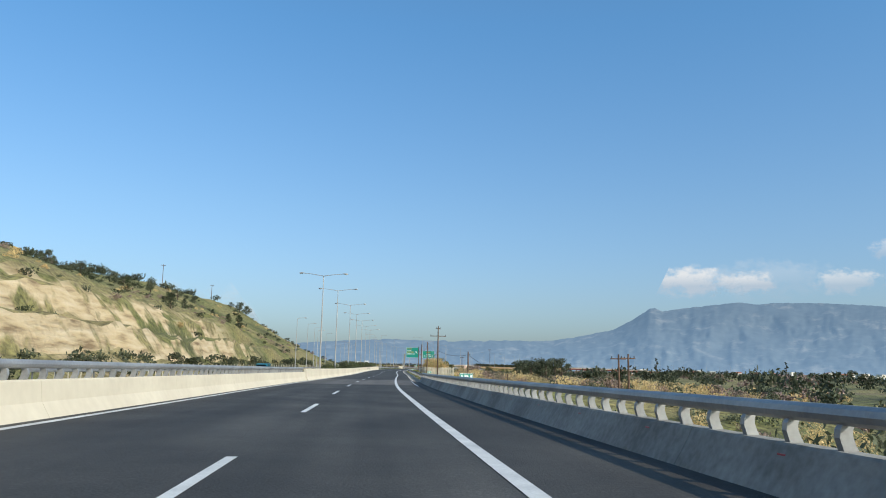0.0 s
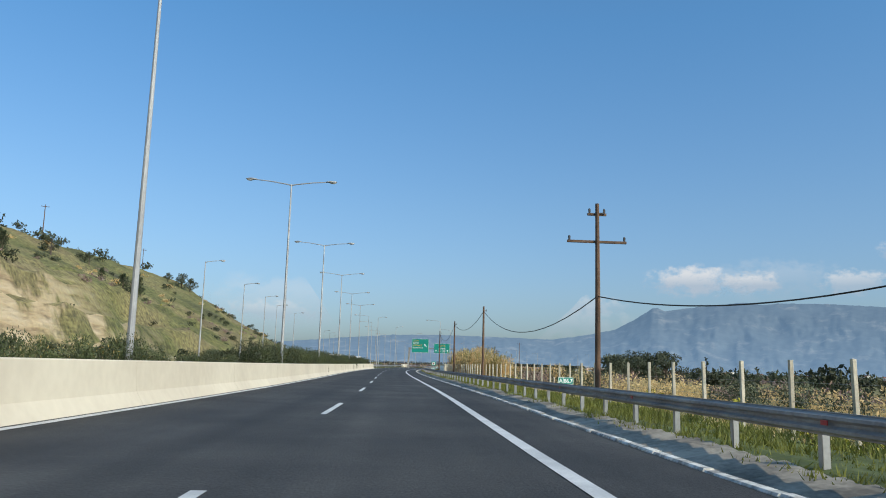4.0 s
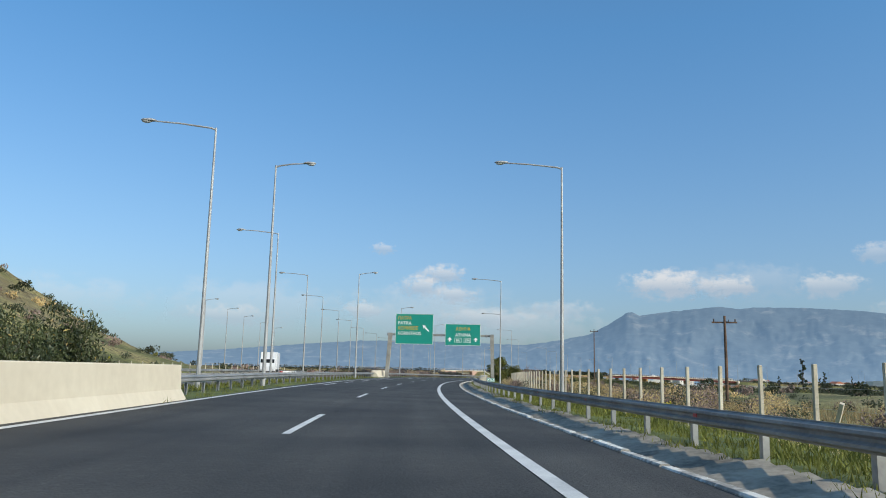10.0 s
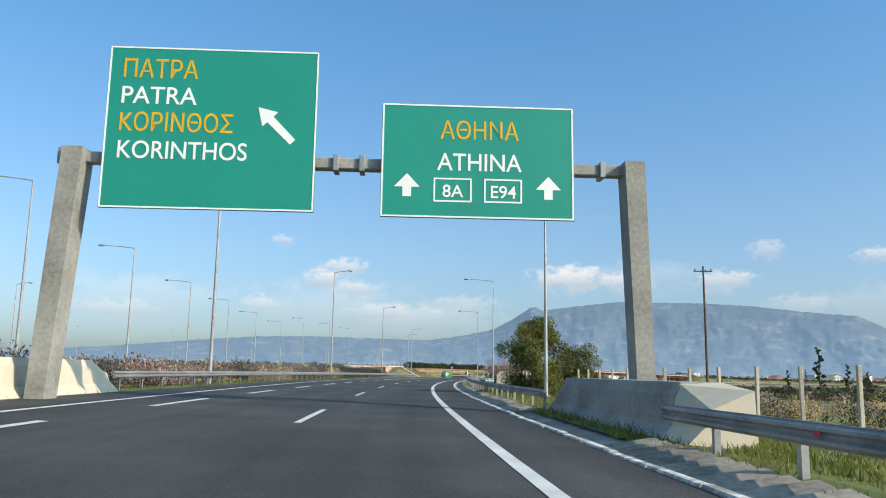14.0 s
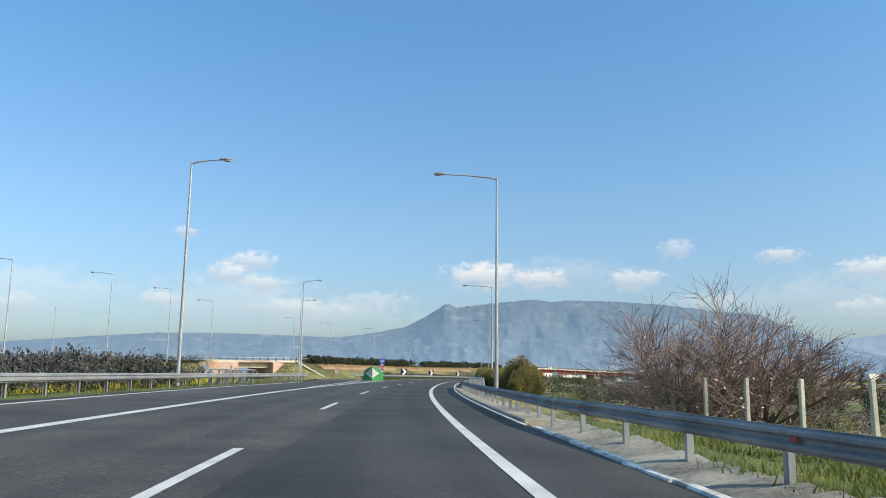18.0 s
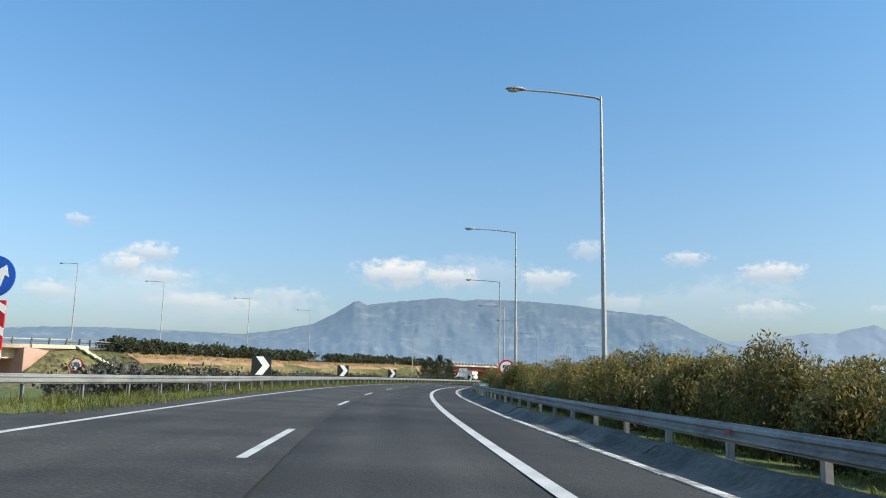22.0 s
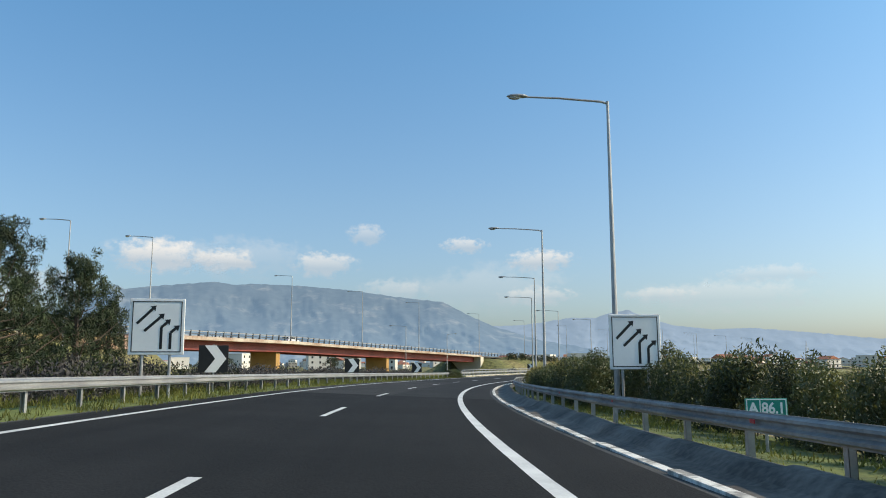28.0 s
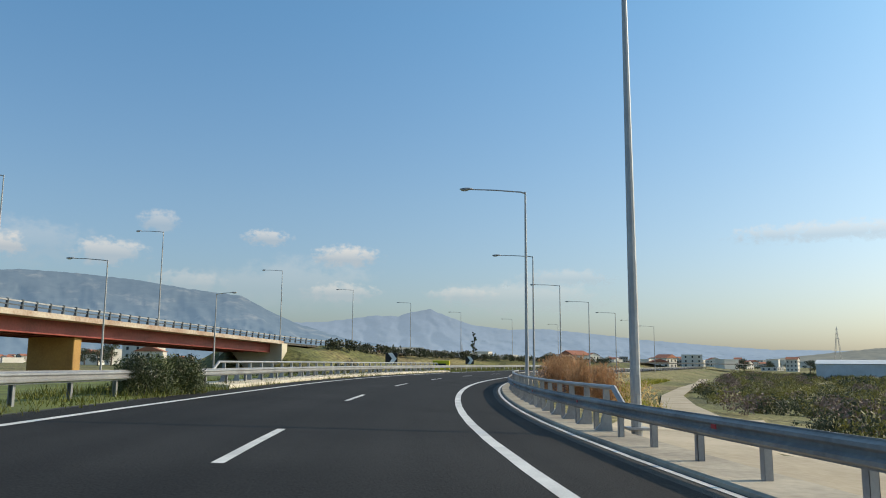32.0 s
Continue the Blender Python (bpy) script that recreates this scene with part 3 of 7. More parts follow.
# ---- carriageway ----
def inset(s):
    """Small sideways drift of the painted lines."""
    return float(np.interp(s, (0, 60, 85), (0.03, 0.03, 0.0)))


def left_edge(s):
    """d of the left edge line: the third lane opens for the exit, and closes at the gore."""
    return float(np.interp(s, (0, 300, 350, 400, 540, 560, 590, 600, 640), (-7.6, -7.9, -9.4, -11.3, -11.8, -12.4, -14.8, -8.8, -8.0)))


def ribbon(name, s0, s1, lo, hi, mat, z=0.0, step=4.0, parent=None):
    """A flat strip between the lines lo(s) and hi(s)."""
    n = max(2, int((s1 - s0) / step) + 1)
    ss = [s0 + (s1 - s0) * i / (n - 1) for i in range(n)]
    verts = [v for s in ss for v in (at(s, lo(s), z), at(s, hi(s), z))]
    faces = [(2 * i, 2 * i + 1, 2 * i + 3, 2 * i + 2) for i in range(n - 1)]
    ob = link_mesh(name, verts, faces, mat, parent)
    lanes = ob.data.uv_layers.new(name="lanes")
    for loop in ob.data.loops:
        q = ss[loop.vertex_index // 2]
        lanes.data[loop.index].uv = (q, hi(q) if loop.vertex_index % 2 else lo(q))
    return ob


road = ribbon("road", -120, 1250, lambda s: min(left_edge(s) - 1.0, -8.9), lambda s: 2.6 if s < 84 else 2.08 if s > 820 else 1.88 if 500 < s < 549 else 1.78, M_ASPHALT)
tagged(road, "smooth dark asphalt carriageway with white lines", "road", kind="structure")
old = ribbon("road_patch", 63, 89.8, lambda s: left_edge(s) - 0.9, lambda s: 1.6, M_ASPHALT_OLD, 0.004)
tagged(old, "older grey asphalt across the end of the bridge", "road", kind="structure")
worn = ribbon("road_patch", 470, 715.9, lambda s: left_edge(s) - 0.3, lambda s: -3.2 + 0.25 * math.sin(s * 0.09), M_ASPHALT_WORN, 0.004)
tagged(worn, "coarser worn asphalt of the passing lane", "road", kind="structure")
coarse = ribbon("road_patch", 764, 809, lambda s: -8.7, lambda s: -3.2 + 0.25 * math.sin(s * 0.09), M_ASPHALT_COARSE, 0.006)
tagged(coarse, "coarser asphalt of the passing lane", "road", kind="structure")
black = ribbon("road_patch", 716, 764, lambda s: -8.7, lambda s: 1.58, M_ASPHALT_BLACK, 0.006)
tagged(black, "newly laid black asphalt", "road", kind="structure")
fresh = ribbon("road_patch", 716, 1250, lambda s: -8.8, lambda s: 1.6, M_ASPHALT_NEW, 0.004)
tagged(fresh, "fresh black asphalt past a transverse joint", "road", kind="structure")
far_road = ribbon("road_opposite", -120, 480, lambda s: -25.5 - 0.0004 * max(0, s - 280) ** 2 * 0.5, lambda s: -14.0 - 0.0004 * max(0, s - 280) ** 2, M_ASPHALT_OLD, -0.15)
tagged(far_road, "opposite carriageway of grey asphalt", "road", kind="structure")

edge_r = ribbon("edge_line", -100, 1200, lambda s: inset(s) - 0.11, lambda s: inset(s) + 0.11, M_PAINT, 0.008)
tagged(edge_r, "continuous white edge line", "road marking", kind="structure")
def left_line(s):
    if s < 290:
        return left_edge(s) + float(np.interp(s, (60, 257), (-0.45, -0.55)))
    return float(np.interp(s, (290, 312, 330, 345, 370, 425, 480, 520, 540, 560), (-8.45, -8.75, -9.0, -9.5, -9.85, -10.2, -11.2, -12.0, -12.1, -12.7)))


edge_l = ribbon("edge_line", -100, 556, lambda s: left_line(s) - 0.11, lambda s: left_line(s) + 0.11, M_PAINT, 0.008)
tagged(edge_l, "continuous white edge line beside the barrier", "road marking", kind="structure")


def gore_right(s):
    return float(np.interp(s, (482, 560, 600, 640), (-7.8, -7.85, -7.9, -7.85)))


edge_l2 = ribbon("edge_line", 482, 1200, lambda s: gore_right(s) - (0.15 if s < 590 else 0.09), lambda s: gore_right(s) + (0.15 if s < 590 else 0.09), M_PAINT, 0.009)
tagged(edge_l2, "continuous white edge line past the gore", "road marking", kind="structure")

DASH_N = (0, 2, 5, 10, 13, 14, 15, 16, 17, 18, 19, 20, 22, 23, 27, 29, 30, 32, 33, 34, 35, 36, 37, 41, 44, 47)
DASH_S = (5.4, 38.3, 89.8, 175.4, 229.2, 248, 265.5, 283.7, 303.2, 320.8, 339.4, 359, 395.1, 414.2, 488.4, 523.4, 542, 576.2, 593.6, 611.6, 627.1, 645.9, 663.2, 731, 779, 827.8)


def dash_start(n):
    if n < 0:
        return 5.4 + 17 * n
    if n > 47:
        return 827.8 + 16.8 * (n - 47)
    return float(np.interp(n, DASH_N, DASH_S))


for n in range(-3, 62):
    a, b = dash_start(n), dash_start(n + 1)
    e = float(np.interp(a, (10, 60, 85), (0.34, 0.2, 0.0)))
    off, share = (0.0, 0.325) if a < 330 else (-0.4, 0.305)
    ob = ribbon("lane_dash", a + off, a + off + (b - a) * share, lambda s: -3.79 + e, lambda s: -3.64 + e, M_PAINT, 0.008, 2.0)
    tagged(ob, "white lane dash on dark asphalt", "road marking", "lane dashes", "structure")


# ---- verges and gutter ----
def verge_right(s0, s1):
    ob = sweep("verge", [(3.0, -0.02), (3.6, 0.06), (5.0, -0.05), (7.5, -0.3), (11.0, -0.95)], s0, s1, M_GRASS, 4)
    return tagged(ob, "rough green verge behind the guardrail", "verge", kind="structure")


for s0, s1 in ((84, 503), (545, 822)):
    verge_right(s0, s1)
for s0, s1 in ((292, 402), (402, 566), (600, 1000)):
    ob = sweep("verge", [(-22.0, -0.6), (-4.5, -0.25), (-2.0, 0.03), (-0.35, 0.0)], s0, s1, M_GRASS, 4, shift=lambda s: left_edge(s) - 0.6)
    tagged(ob, "low grassy verge beside the carriageway", "verge", kind="structure")
median = sweep("median", [(-5.2, -0.2), (-4.5, 0.35), (-1.3, 0.35), (-1.3, -0.2)], 79, 296, M_GRASS, 5, shift=lambda s: left_edge(s) - 0.1)
tagged(median, "planted earth median", "median", kind="structure")

for s0, s1, e in ((60, 86, 0.0), (501, 549, 0.12), (818, 1150, 0.3)):
    kerb_line = ribbon("kerb_line", s0, s1, lambda s: 1.58 + e, lambda s: 1.7 + e, M_PAINT, 0.008)
    tagged(kerb_line, "thin white line along the bridge kerb", "road marking", kind="structure")
gutter_base = sweep("gutter", [(1.9, -0.1), (1.95, -0.2), (2.25, -0.24), (2.7, -0.14), (3.15, -0.06), (3.15, -0.45), (1.9, -0.45)], 84.2, 1000, M_GUTTER, 3, closed=True)
tagged(gutter_base, "stained concrete roadside gutter channel", "gutter", kind="structure")
GUTTER_SECTION = [(0, -0.07), (0.06, -0.11), (0.22, -0.115), (0.62, -0.045), (1.12, 0.02), (1.24, 0.03), (1.24, -0.07), (0.62, -0.15), (0.22, -0.21), (0, -0.2)]
slab_bm = bmesh.new()
for k in range(3):
    old_n = len(slab_bm.verts)
    prism(GUTTER_SECTION, 0.585, slab_bm)
    slab_bm.verts.ensure_lookup_table()
    for v in slab_bm.verts[old_n:]:
        f = v.co.y / 0.585
        v.co.z += 0.065 * f * f - 0.015
        v.co.y += 0.615 * k
slab = part("gutter_slab", slab_bm, M_GUTTER, gutter_base)
slab.matrix_basis = stand(84.4, 1.93)
GUTTER_S = [s for s in np.arange(86.3, 501, 1.9) if not 391 < s < 404]
for k, s in enumerate(GUTTER_S):
    again(slab, "gutter_slab", stand(s, 1.93 + 0.02 * math.sin(k * 2.3), 0.022 * math.sin(k * 1.7), 0.9 * math.sin(k * 3.1), 0.5 + 0.9 * math.sin(k * 5.3)), gutter_base)
BERM_SECTION = [(0, -0.05), (0.08, -0.065), (0.5, -0.06), (0.62, -0.02), (0.74, 0.07), (0.86, 0.14), (0.98, 0.16), (1.1, 0.14), (1.2, 0.06), (1.24, -0.1), (0.4, -0.22), (0, -0.2)]
# slabs along the hedge use the concrete darkened for shade
long_slab = part("gutter_slab", prism(BERM_SECTION, 3.93), M_BERM, gutter_base)
long_slab.matrix_basis = stand(548, 1.93)
for k, s in enumerate(np.arange(552, 820, 4.0)):
    again(long_slab, "gutter_slab", stand(s, 1.93 + 0.02 * math.sin(k * 2.7), 0.014 * math.sin(k * 1.7), 0.6 * math.sin(k * 3.1), 0.3 + 0.5 * math.sin(k * 5.3)), gutter_base)
kerb = sweep("kerb", [(1.8, -0.05), (1.88, -0.05), (1.88, -0.4), (1.8, -0.4)], 86, 820, M_CONC_GREY, 4, closed=True)
tagged(kerb, "white-painted kerb stones along the gutter, chipped and uneven", "kerb", kind="structure")
KERB_SECTION = [(0, -0.3), (0, 0.018), (0.02, 0.042), (0.135, 0.046), (0.16, 0.02), (0.16, -0.3)]
stone = part("kerb_stone", prism(KERB_SECTION, 1.86), M_KERB, kerb)
stone.matrix_basis = stand(86.2, 1.77)
for k, s in enumerate(np.arange(88.1, 500, 1.9)):
    again(stone, "kerb_stone", stand(s, 1.77 + 0.014 * math.sin(k * 2.9), 0.008 * math.sin(k * 1.3), 0.35 * math.sin(k * 4.1), 0.25 * math.sin(k * 2.3)), kerb)
long_stone = part("kerb_stone", prism([(a, min(z, 0.012)) for a, z in KERB_SECTION], 3.94), M_KERB, kerb)
long_stone.matrix_basis = stand(549, 1.77)
for k, s in enumerate(np.arange(553, 818, 4.0)):
    again(long_stone, "kerb_stone", stand(s, 1.77 + 0.01 * math.sin(k * 2.9), 0.006 * math.sin(k * 1.3), 0.15 * math.sin(k * 4.1), 0.1 * math.sin(k * 2.3)), kerb)

for s0, s1, e in ((502, 548, 0.0), (822, 940, 0.2)):
    ob = sweep("bridge_kerb", [(1.86 + e, -0.5), (1.86 + e, 0.05), (1.9 + e, 0.08), (2.9 + e, 0.1), (2.95 + e, -0.9), (1.86 + e, -0.9)], s0, s1, M_EDGEBEAM, 3, closed=True)
    tagged(ob, "raised concrete edge beam of the underpass bridge", "kerb", kind="structure")

ob = sweep("bridge_kerb", [(-9.0, -0.5), (-9.0, 0.1), (-9.05, 0.14), (-10.5, 0.16), (-10.55, -0.9), (-9.0, -0.9)], 849, 912, M_CONC, 3, closed=True)
tagged(ob, "raised pale concrete edge beam on the outer side of the bridge", "kerb", kind="structure")


# ---- concrete barriers ----
def barrier(name, s0, s1, d, height, side, mat, label, shift=None):
    """A safety-shaped concrete wall; side +1: its road face looks to the left."""
    prof = [(0, 0), (0.06 * side, 0.1), (0.2 * side, 0.34), (0.26 * side, height - 0.03), (0.29 * side, height), (0.5 * side, height), (0.52 * side, -0.5), (0, -0.5)]
    root = empty(name, Matrix(), label, "concrete barrier")
    n = max(1, round((s1 - s0) / 12))
    for k in range(n):
        a, e = s0 + (s1 - s0) * k / n, s0 + (s1 - s0) * (k + 1) / n
        sweep("segment", [(d + p, z) for p, z in prof], a + 0.008, e - 0.008, mat, 4, closed=True, shift=shift, parent=root)
    return root


bl = barrier("concrete_barrier", -100, 77, -8.5, 0.82, -1, M_CONC, "sunlit cream concrete barrier with a steel top rail")
bl2 = barrier("concrete_barrier", 77.2, 296, 0, 1.13, -1, M_CONC, "sunlit cream concrete median barrier with rust drips", shift=lambda s: left_edge(s) - 0.7 - float(np.interp(s, (120, 260), (0.04, 0.25))))
# the unlit right wall takes grey concrete, its shade put into the colour
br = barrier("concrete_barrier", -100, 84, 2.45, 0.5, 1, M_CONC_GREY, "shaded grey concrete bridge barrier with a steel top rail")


def top_rail(parent, s0, s1, d, z, side):
    """A broad steel tube on curved brackets along a barrier's top."""
    prof = [(d + 0.11 * math.cos(a) * 0.8, z + 0.33 + 0.1 * math.sin(a)) for a in np.linspace(0, math.tau, 11)[:-1]]
    rail = sweep("top_rail", prof, s0, s1, M_GALV, 4, closed=True, parent=parent)
    bm = bmesh.new()
    prism([(-0.02, 0), (0.13, 0), (0.1, 0.06), (0.075, 0.14), (0.08, 0.2), (0.12, 0.27), (0.0, 0.27), (-0.045, 0.2), (-0.055, 0.12)], 0.1, bm)
    first = part("bracket", bm, M_GALV, parent)
    first.matrix_basis = stand(s0 + 1, d - 0.02 * side, z, 0 if side > 0 else 180)
    for s in np.arange(s0 + 1.95, s1, 0.95):
        again(first, "bracket", stand(s, d - 0.02 * side, z, 0 if side > 0 else 180), parent)
    return rail


top_rail(br, -30, 84, 2.84, 0.5, 1)
top_rail(bl, -30, 76, -8.9, 0.82, -1)
ref_bm = box((0.012, 0.16, 0.06), bevel=0.004)
ref = part("reflector", ref_bm, M_RED, br, "red reflector plate")
ref.matrix_basis = stand(4, 2.67, 0.36)
for s in np.arange(8, 84, 4.0):
    again(ref, "reflector", stand(s, 2.67, 0.36), br)


# ---- guardrails ----
WAVE = [(0.0, 0.47), (0.0, 0.49), (-0.075, 0.52), (-0.08, 0.56), (-0.02, 0.595), (-0.02, 0.635), (-0.08, 0.67), (-0.075, 0.71), (0.0, 0.74), (0.0, 0.76), (0.02, 0.76), (0.02, 0.47)]
post_bm = bmesh.new()
prism([(-0.05, -0.3), (0.05, -0.3), (0.05, 0.72), (-0.05, 0.72)], 0.008, post_bm)
box((0.008, 0.11, 1.02), (0.046, 0.055, 0.21), bm=post_bm)
box((0.008, 0.11, 1.02), (-0.046, 0.055, 0.21), bm=post_bm)
box((0.14, 0.1, 0.16), (-0.07, 0.05, 0.6), bm=post_bm)
RAIL_POST = part("post", post_bm, M_GALV)
RAIL_POST.hide_render = False
FIRST_POST = [RAIL_POST]


def guardrail(s0, s1, line, side, label, spacing=4.0, reflectors=True, lift=0.0):
    """A waved steel beam on posts. side +1: right of the road (face to the left)."""
    root = empty("guardrail", Matrix(), label, "guardrail", "guardrails")
    up = lift if callable(lift) else (lambda s: lift)
    # right-hand beams take the steel with shade in its colour
    sweep("beam", [(a * side, z) for a, z in WAVE], s0, s1, M_RAILSHADE if side > 0 else M_GALV, 3, closed=True, parent=root, shift=line, lift=up)
    for s in np.arange(s0 + 1, s1, spacing):
        m = stand(s, line(s) + 0.13 * side, up(s), 0 if side > 0 else 180)
        if FIRST_POST:
            p = FIRST_POST.pop()
            p.parent, p.matrix_basis = root, m
        else:
            again(RAIL_POST, "post", m, root)
    if reflectors:
        r = None
        for s in np.arange(s0 + 6, s1, 8.0):
            m = stand(s, line(s) - 0.09 * side, up(s) + 0.63)
            r = again(ref, "reflector", m, root)
            r["label"] = "red reflector plate"
    return root


def sag(s):
    """How far the right guardrail has settled or stands proud."""
    return float(np.interp(s, (85, 250, 306, 350, 500, 548, 600, 660), (0.0, 0.0, -0.08, 0.0, -0.03, -0.1, -0.1, 0.0)))


guardrail(84.5, 392, lambda s: 3.3, 1, "grey steel guardrail with red reflectors on the verge", 2.67, lift=sag)
guardrail(404, 500, lambda s: float(np.interp(s, (484, 500), (3.3, 2.35))), 1, "grey steel guardrail between gutter and grass", 2.67, lift=sag)
guardrail(500, 548, lambda s: 2.3, 1, "steel guardrail bolted to the bridge edge beam", 2.0, lift=-0.04)
guardrail(548, 822, lambda s: float(np.interp(s, (548, 558, 640, 700, 800, 822), (2.4, 3.15, 3.4, 3.45, 3.3, 2.5))), 1, "shaded steel guardrail in front of the oleander hedge", 2.67, lift=sag)
guardrail(822, 960, lambda s: 2.5, 1, "steel guardrail on the bridge edge beam over the dirt road", 2.0)
guardrail(960, 1250, lambda s: 2.5, 1, "pale steel guardrail running on into the plain", 4.0, False)
guardrail(296, 394, lambda s: left_edge(s) - 1.9, -1, "bright steel guardrail along the exit lane", 2.67, False)
guardrail(409, 570, lambda s: left_edge(s) - 1.5, -1, "bright steel guardrail along the exit lane", 2.67, False)
guardrail(599, 1000, lambda s: float(np.interp(s, (599, 604, 610, 618, 640), (-14.0, -12.2, -10.9, -10.1, -9.6))), -1, "bright steel guardrail on the outer side of the bend", 2.67, False)
guardrail(60, 470, lambda s: -27.0 - 0.0002 * max(0, s - 280) ** 2, -1, "steel guardrail along the opposite carriageway", 4.0, False)
guardrail(296, 470, lambda s: -13.4 - 0.0004 * max(0, s - 290) ** 2, 1, "steel guardrail on the median side of the opposite carriageway", 4.0, False, lift=-0.1)


def upper_rail(s0, s1, line, side, label):
    """A second rail over a guardrail on bridges: a tube on stout raked posts."""
    root = empty("bridge_railing", Matrix(), label, "railing", "bridge railings")
    prof = [(0.07 * math.cos(a), 1.0 + 0.05 * math.sin(a)) for a in np.linspace(0, math.tau, 9)[:-1]]
    sweep("rail", prof, s0, s1, M_GALV, 3, closed=True, parent=root, shift=line)
    bm = prism([(-0.3, 0.05), (0.12, 0.05), (0.09, 0.5), (0.06, 1.0), (-0.05, 1.0), (-0.06, 0.5), (-0.12, 0.25)], 0.1)
    first = part("post", bm, M_GALV, root)
    ss = np.arange(s0 + 0.6, s1, 1.9)
    first.matrix_basis = stand(ss[0], line(ss[0]), 0)
    for s in ss[1:]:
        again(first, "post", stand(s, line(s), 0), root)
    for s, e in ((s0, -1), (s1, 1)):
        a, b = at(s, line(s), 1.0), at(s + e * 0.9, line(s), 0.6)
        part("end_bend", tube([a, b], [0.06, 0.06]), M_GALV, root)


upper_rail(524, 539, lambda s: 2.75, 1, "second steel railing over the underpass bridge")
upper_rail(834, 880, lambda s: 2.75, 1, "second steel railing over the dirt-road bridge")
upper_rail(530.5, 543.5, lambda s: left_edge(s) - 2.0, -1, "second steel railing on the exit-lane bridge")
upper_rail(851, 910, lambda s: -10.1, -1, "second steel railing on the outer side of the bridge")


# ---- street lamps ----
def lamp_head(parent, x, y, z, toward):
    bm = bmesh.new()
    bmesh.ops.create_uvsphere(bm, u_segments=12, v_segments=8, radius=0.5, matrix=Matrix.Translation((x, y, z)) @ Matrix.Diagonal((0.82, 0.34, 0.2, 1)))
    for v in bm.verts:
        if v.co.z < z - 0.02:
            v.co.z = z - 0.02 + (v.co.z - z + 0.02) * 0.3
    head = part("lamp_head", bm, M_POLE, parent, "pale grey lamp head")
    bm = bmesh.new()
    bmesh.ops.create_uvsphere(bm, u_segments=10, v_segments=6, radius=0.5, matrix=Matrix.Translation((x + 0.1 * toward, y, z - 0.04)) @ Matrix.Diagonal((0.5, 0.26, 0.18, 1)))
    part("lens", bm, M_LENS, head)


def street_lamp(height, arms, label, group, end=2.25, rise=0.28):
    """arms: the sides (-1 left, +1 right) that carry an arm and a head."""
    root = empty("street_lamp", Matrix(), label, "street lamp", group)
    part("pole", tube([(0, 0, -0.4), (0, 0, 0.02), (0, 0, height * 0.5), (0, 0, height)], [0.125, 0.115, 0.085, 0.05], 10), M_POLE, root)
    part("base_plate", box((0.45, 0.45, 0.06), (0, 0, 0.02), 0.01), M_GALV, root)
    part("access_door", box((0.11, 0.02, 0.45), (0, -0.14, 1.0), 0.006), M_POLE, root)
    for side in arms:
        part("arm", tube([(0, 0, height - 0.1), (0.25 * side, 0, height - 0.02), (end * 0.6 * side, 0, height + 0.02 + rise * 0.6), (end * side, 0, height + rise)], [0.05, 0.045, 0.04, 0.035], 6), M_POLE, root)
        lamp_head(root, (end + 0.3) * side, 0, height + rise + 0.02, side)
    return root


def lamp_row(first, rows, group="", turn=0.0):
    """Copies of a lamp (12 m to its top) at s, d, with the top so far over the road."""
    for s, d, top in rows:
        p = at(s, d)
        low = min(0.0, float(ground_height(np.array([p.x]), np.array([p.y]))[0][0]) - p.z + 0.3) if abs(d) > 5 else 0.15
        low = max(low, -1.2)
        ob = copy_thing(first, stand(s, d, low, turn + 1.5 * math.sin(s)) @ Matrix.Diagonal((1, 1, (top - low) / 12.0, 1)))
        if group:
            ob["group"] = group


LAMP_L = street_lamp(12.0, (-1,), "tall galvanised street lamp with one arm over the road", "street lamps beside the road", 3.1, 0.16)
LAMP_L.matrix_basis = stand(639.6, 6.0, 0.0)
lamp_row(LAMP_L, ((312.1, 6.55, 12.85), (370.1, 6.7, 13.2), (424.0, 6.6, 13.0), (476.3, 6.5, 12.9), (527.0, 3.75, 12.9), (582.5, 6.3, 12.5), (611.8, 6.1, 12.3), (669.3, 6.0, 11.9), (698.4, 5.95, 11.8), (725.5, 5.85, 11.8),
                  (755.3, 5.55, 11.4), (782.2, 5.4, 11.35), (809.8, 5.1, 11.2), (834.6, 3.38, 11.4), (862.5, 3.5, 11.4), (890.5, 3.5, 11.4), (918.5, 3.6, 11.4), (946.5, 3.7, 11.4), (975, 3.8, 11.4), (1003, 3.9, 11.4), (1032, 4.0, 11.4)))
LAMP_R = street_lamp(12.0, (1,), "tall galvanised street lamp with one arm over the exit lane", "street lamps along the exit lane", 1.75, 0.14)
LAMP_R.matrix_basis = stand(603.0, -23.3, 0.0)
lamp_row(LAMP_R, ((316.2, -10.4, 13.4), (370.2, -11.8, 13.5), (424.5, -13.2, 13.6), (479.2, -14.3, 13.8), (527.1, -14.5, 13.2), (578.1, -17.3, 12.1)))
LAMP_2 = street_lamp(13.8, (-1, 1), "tall double-armed street lamp in the median", "double street lamps in the median", 2.55, 0.25)
LAMP_2.matrix_basis = stand(103.6, -9.95, -0.5)
for s, d in ((129.5, -10.2), (160.5, -10.0), (189.5, -10.0), (218.1, -9.95), (248.6, -10.4), (278.1, -11.05)):
    copy_thing(LAMP_2, stand(s, d, 0.05))
lamp_row(LAMP_R, ((203.5, -25.9, 13.3), (231.3, -26.4, 13.3), (255.0, -27.3, 13.3), (278.6, -29.5, 13.3), (305.7, -30.8, 13.3)), "street lamps beyond the opposite carriageway")
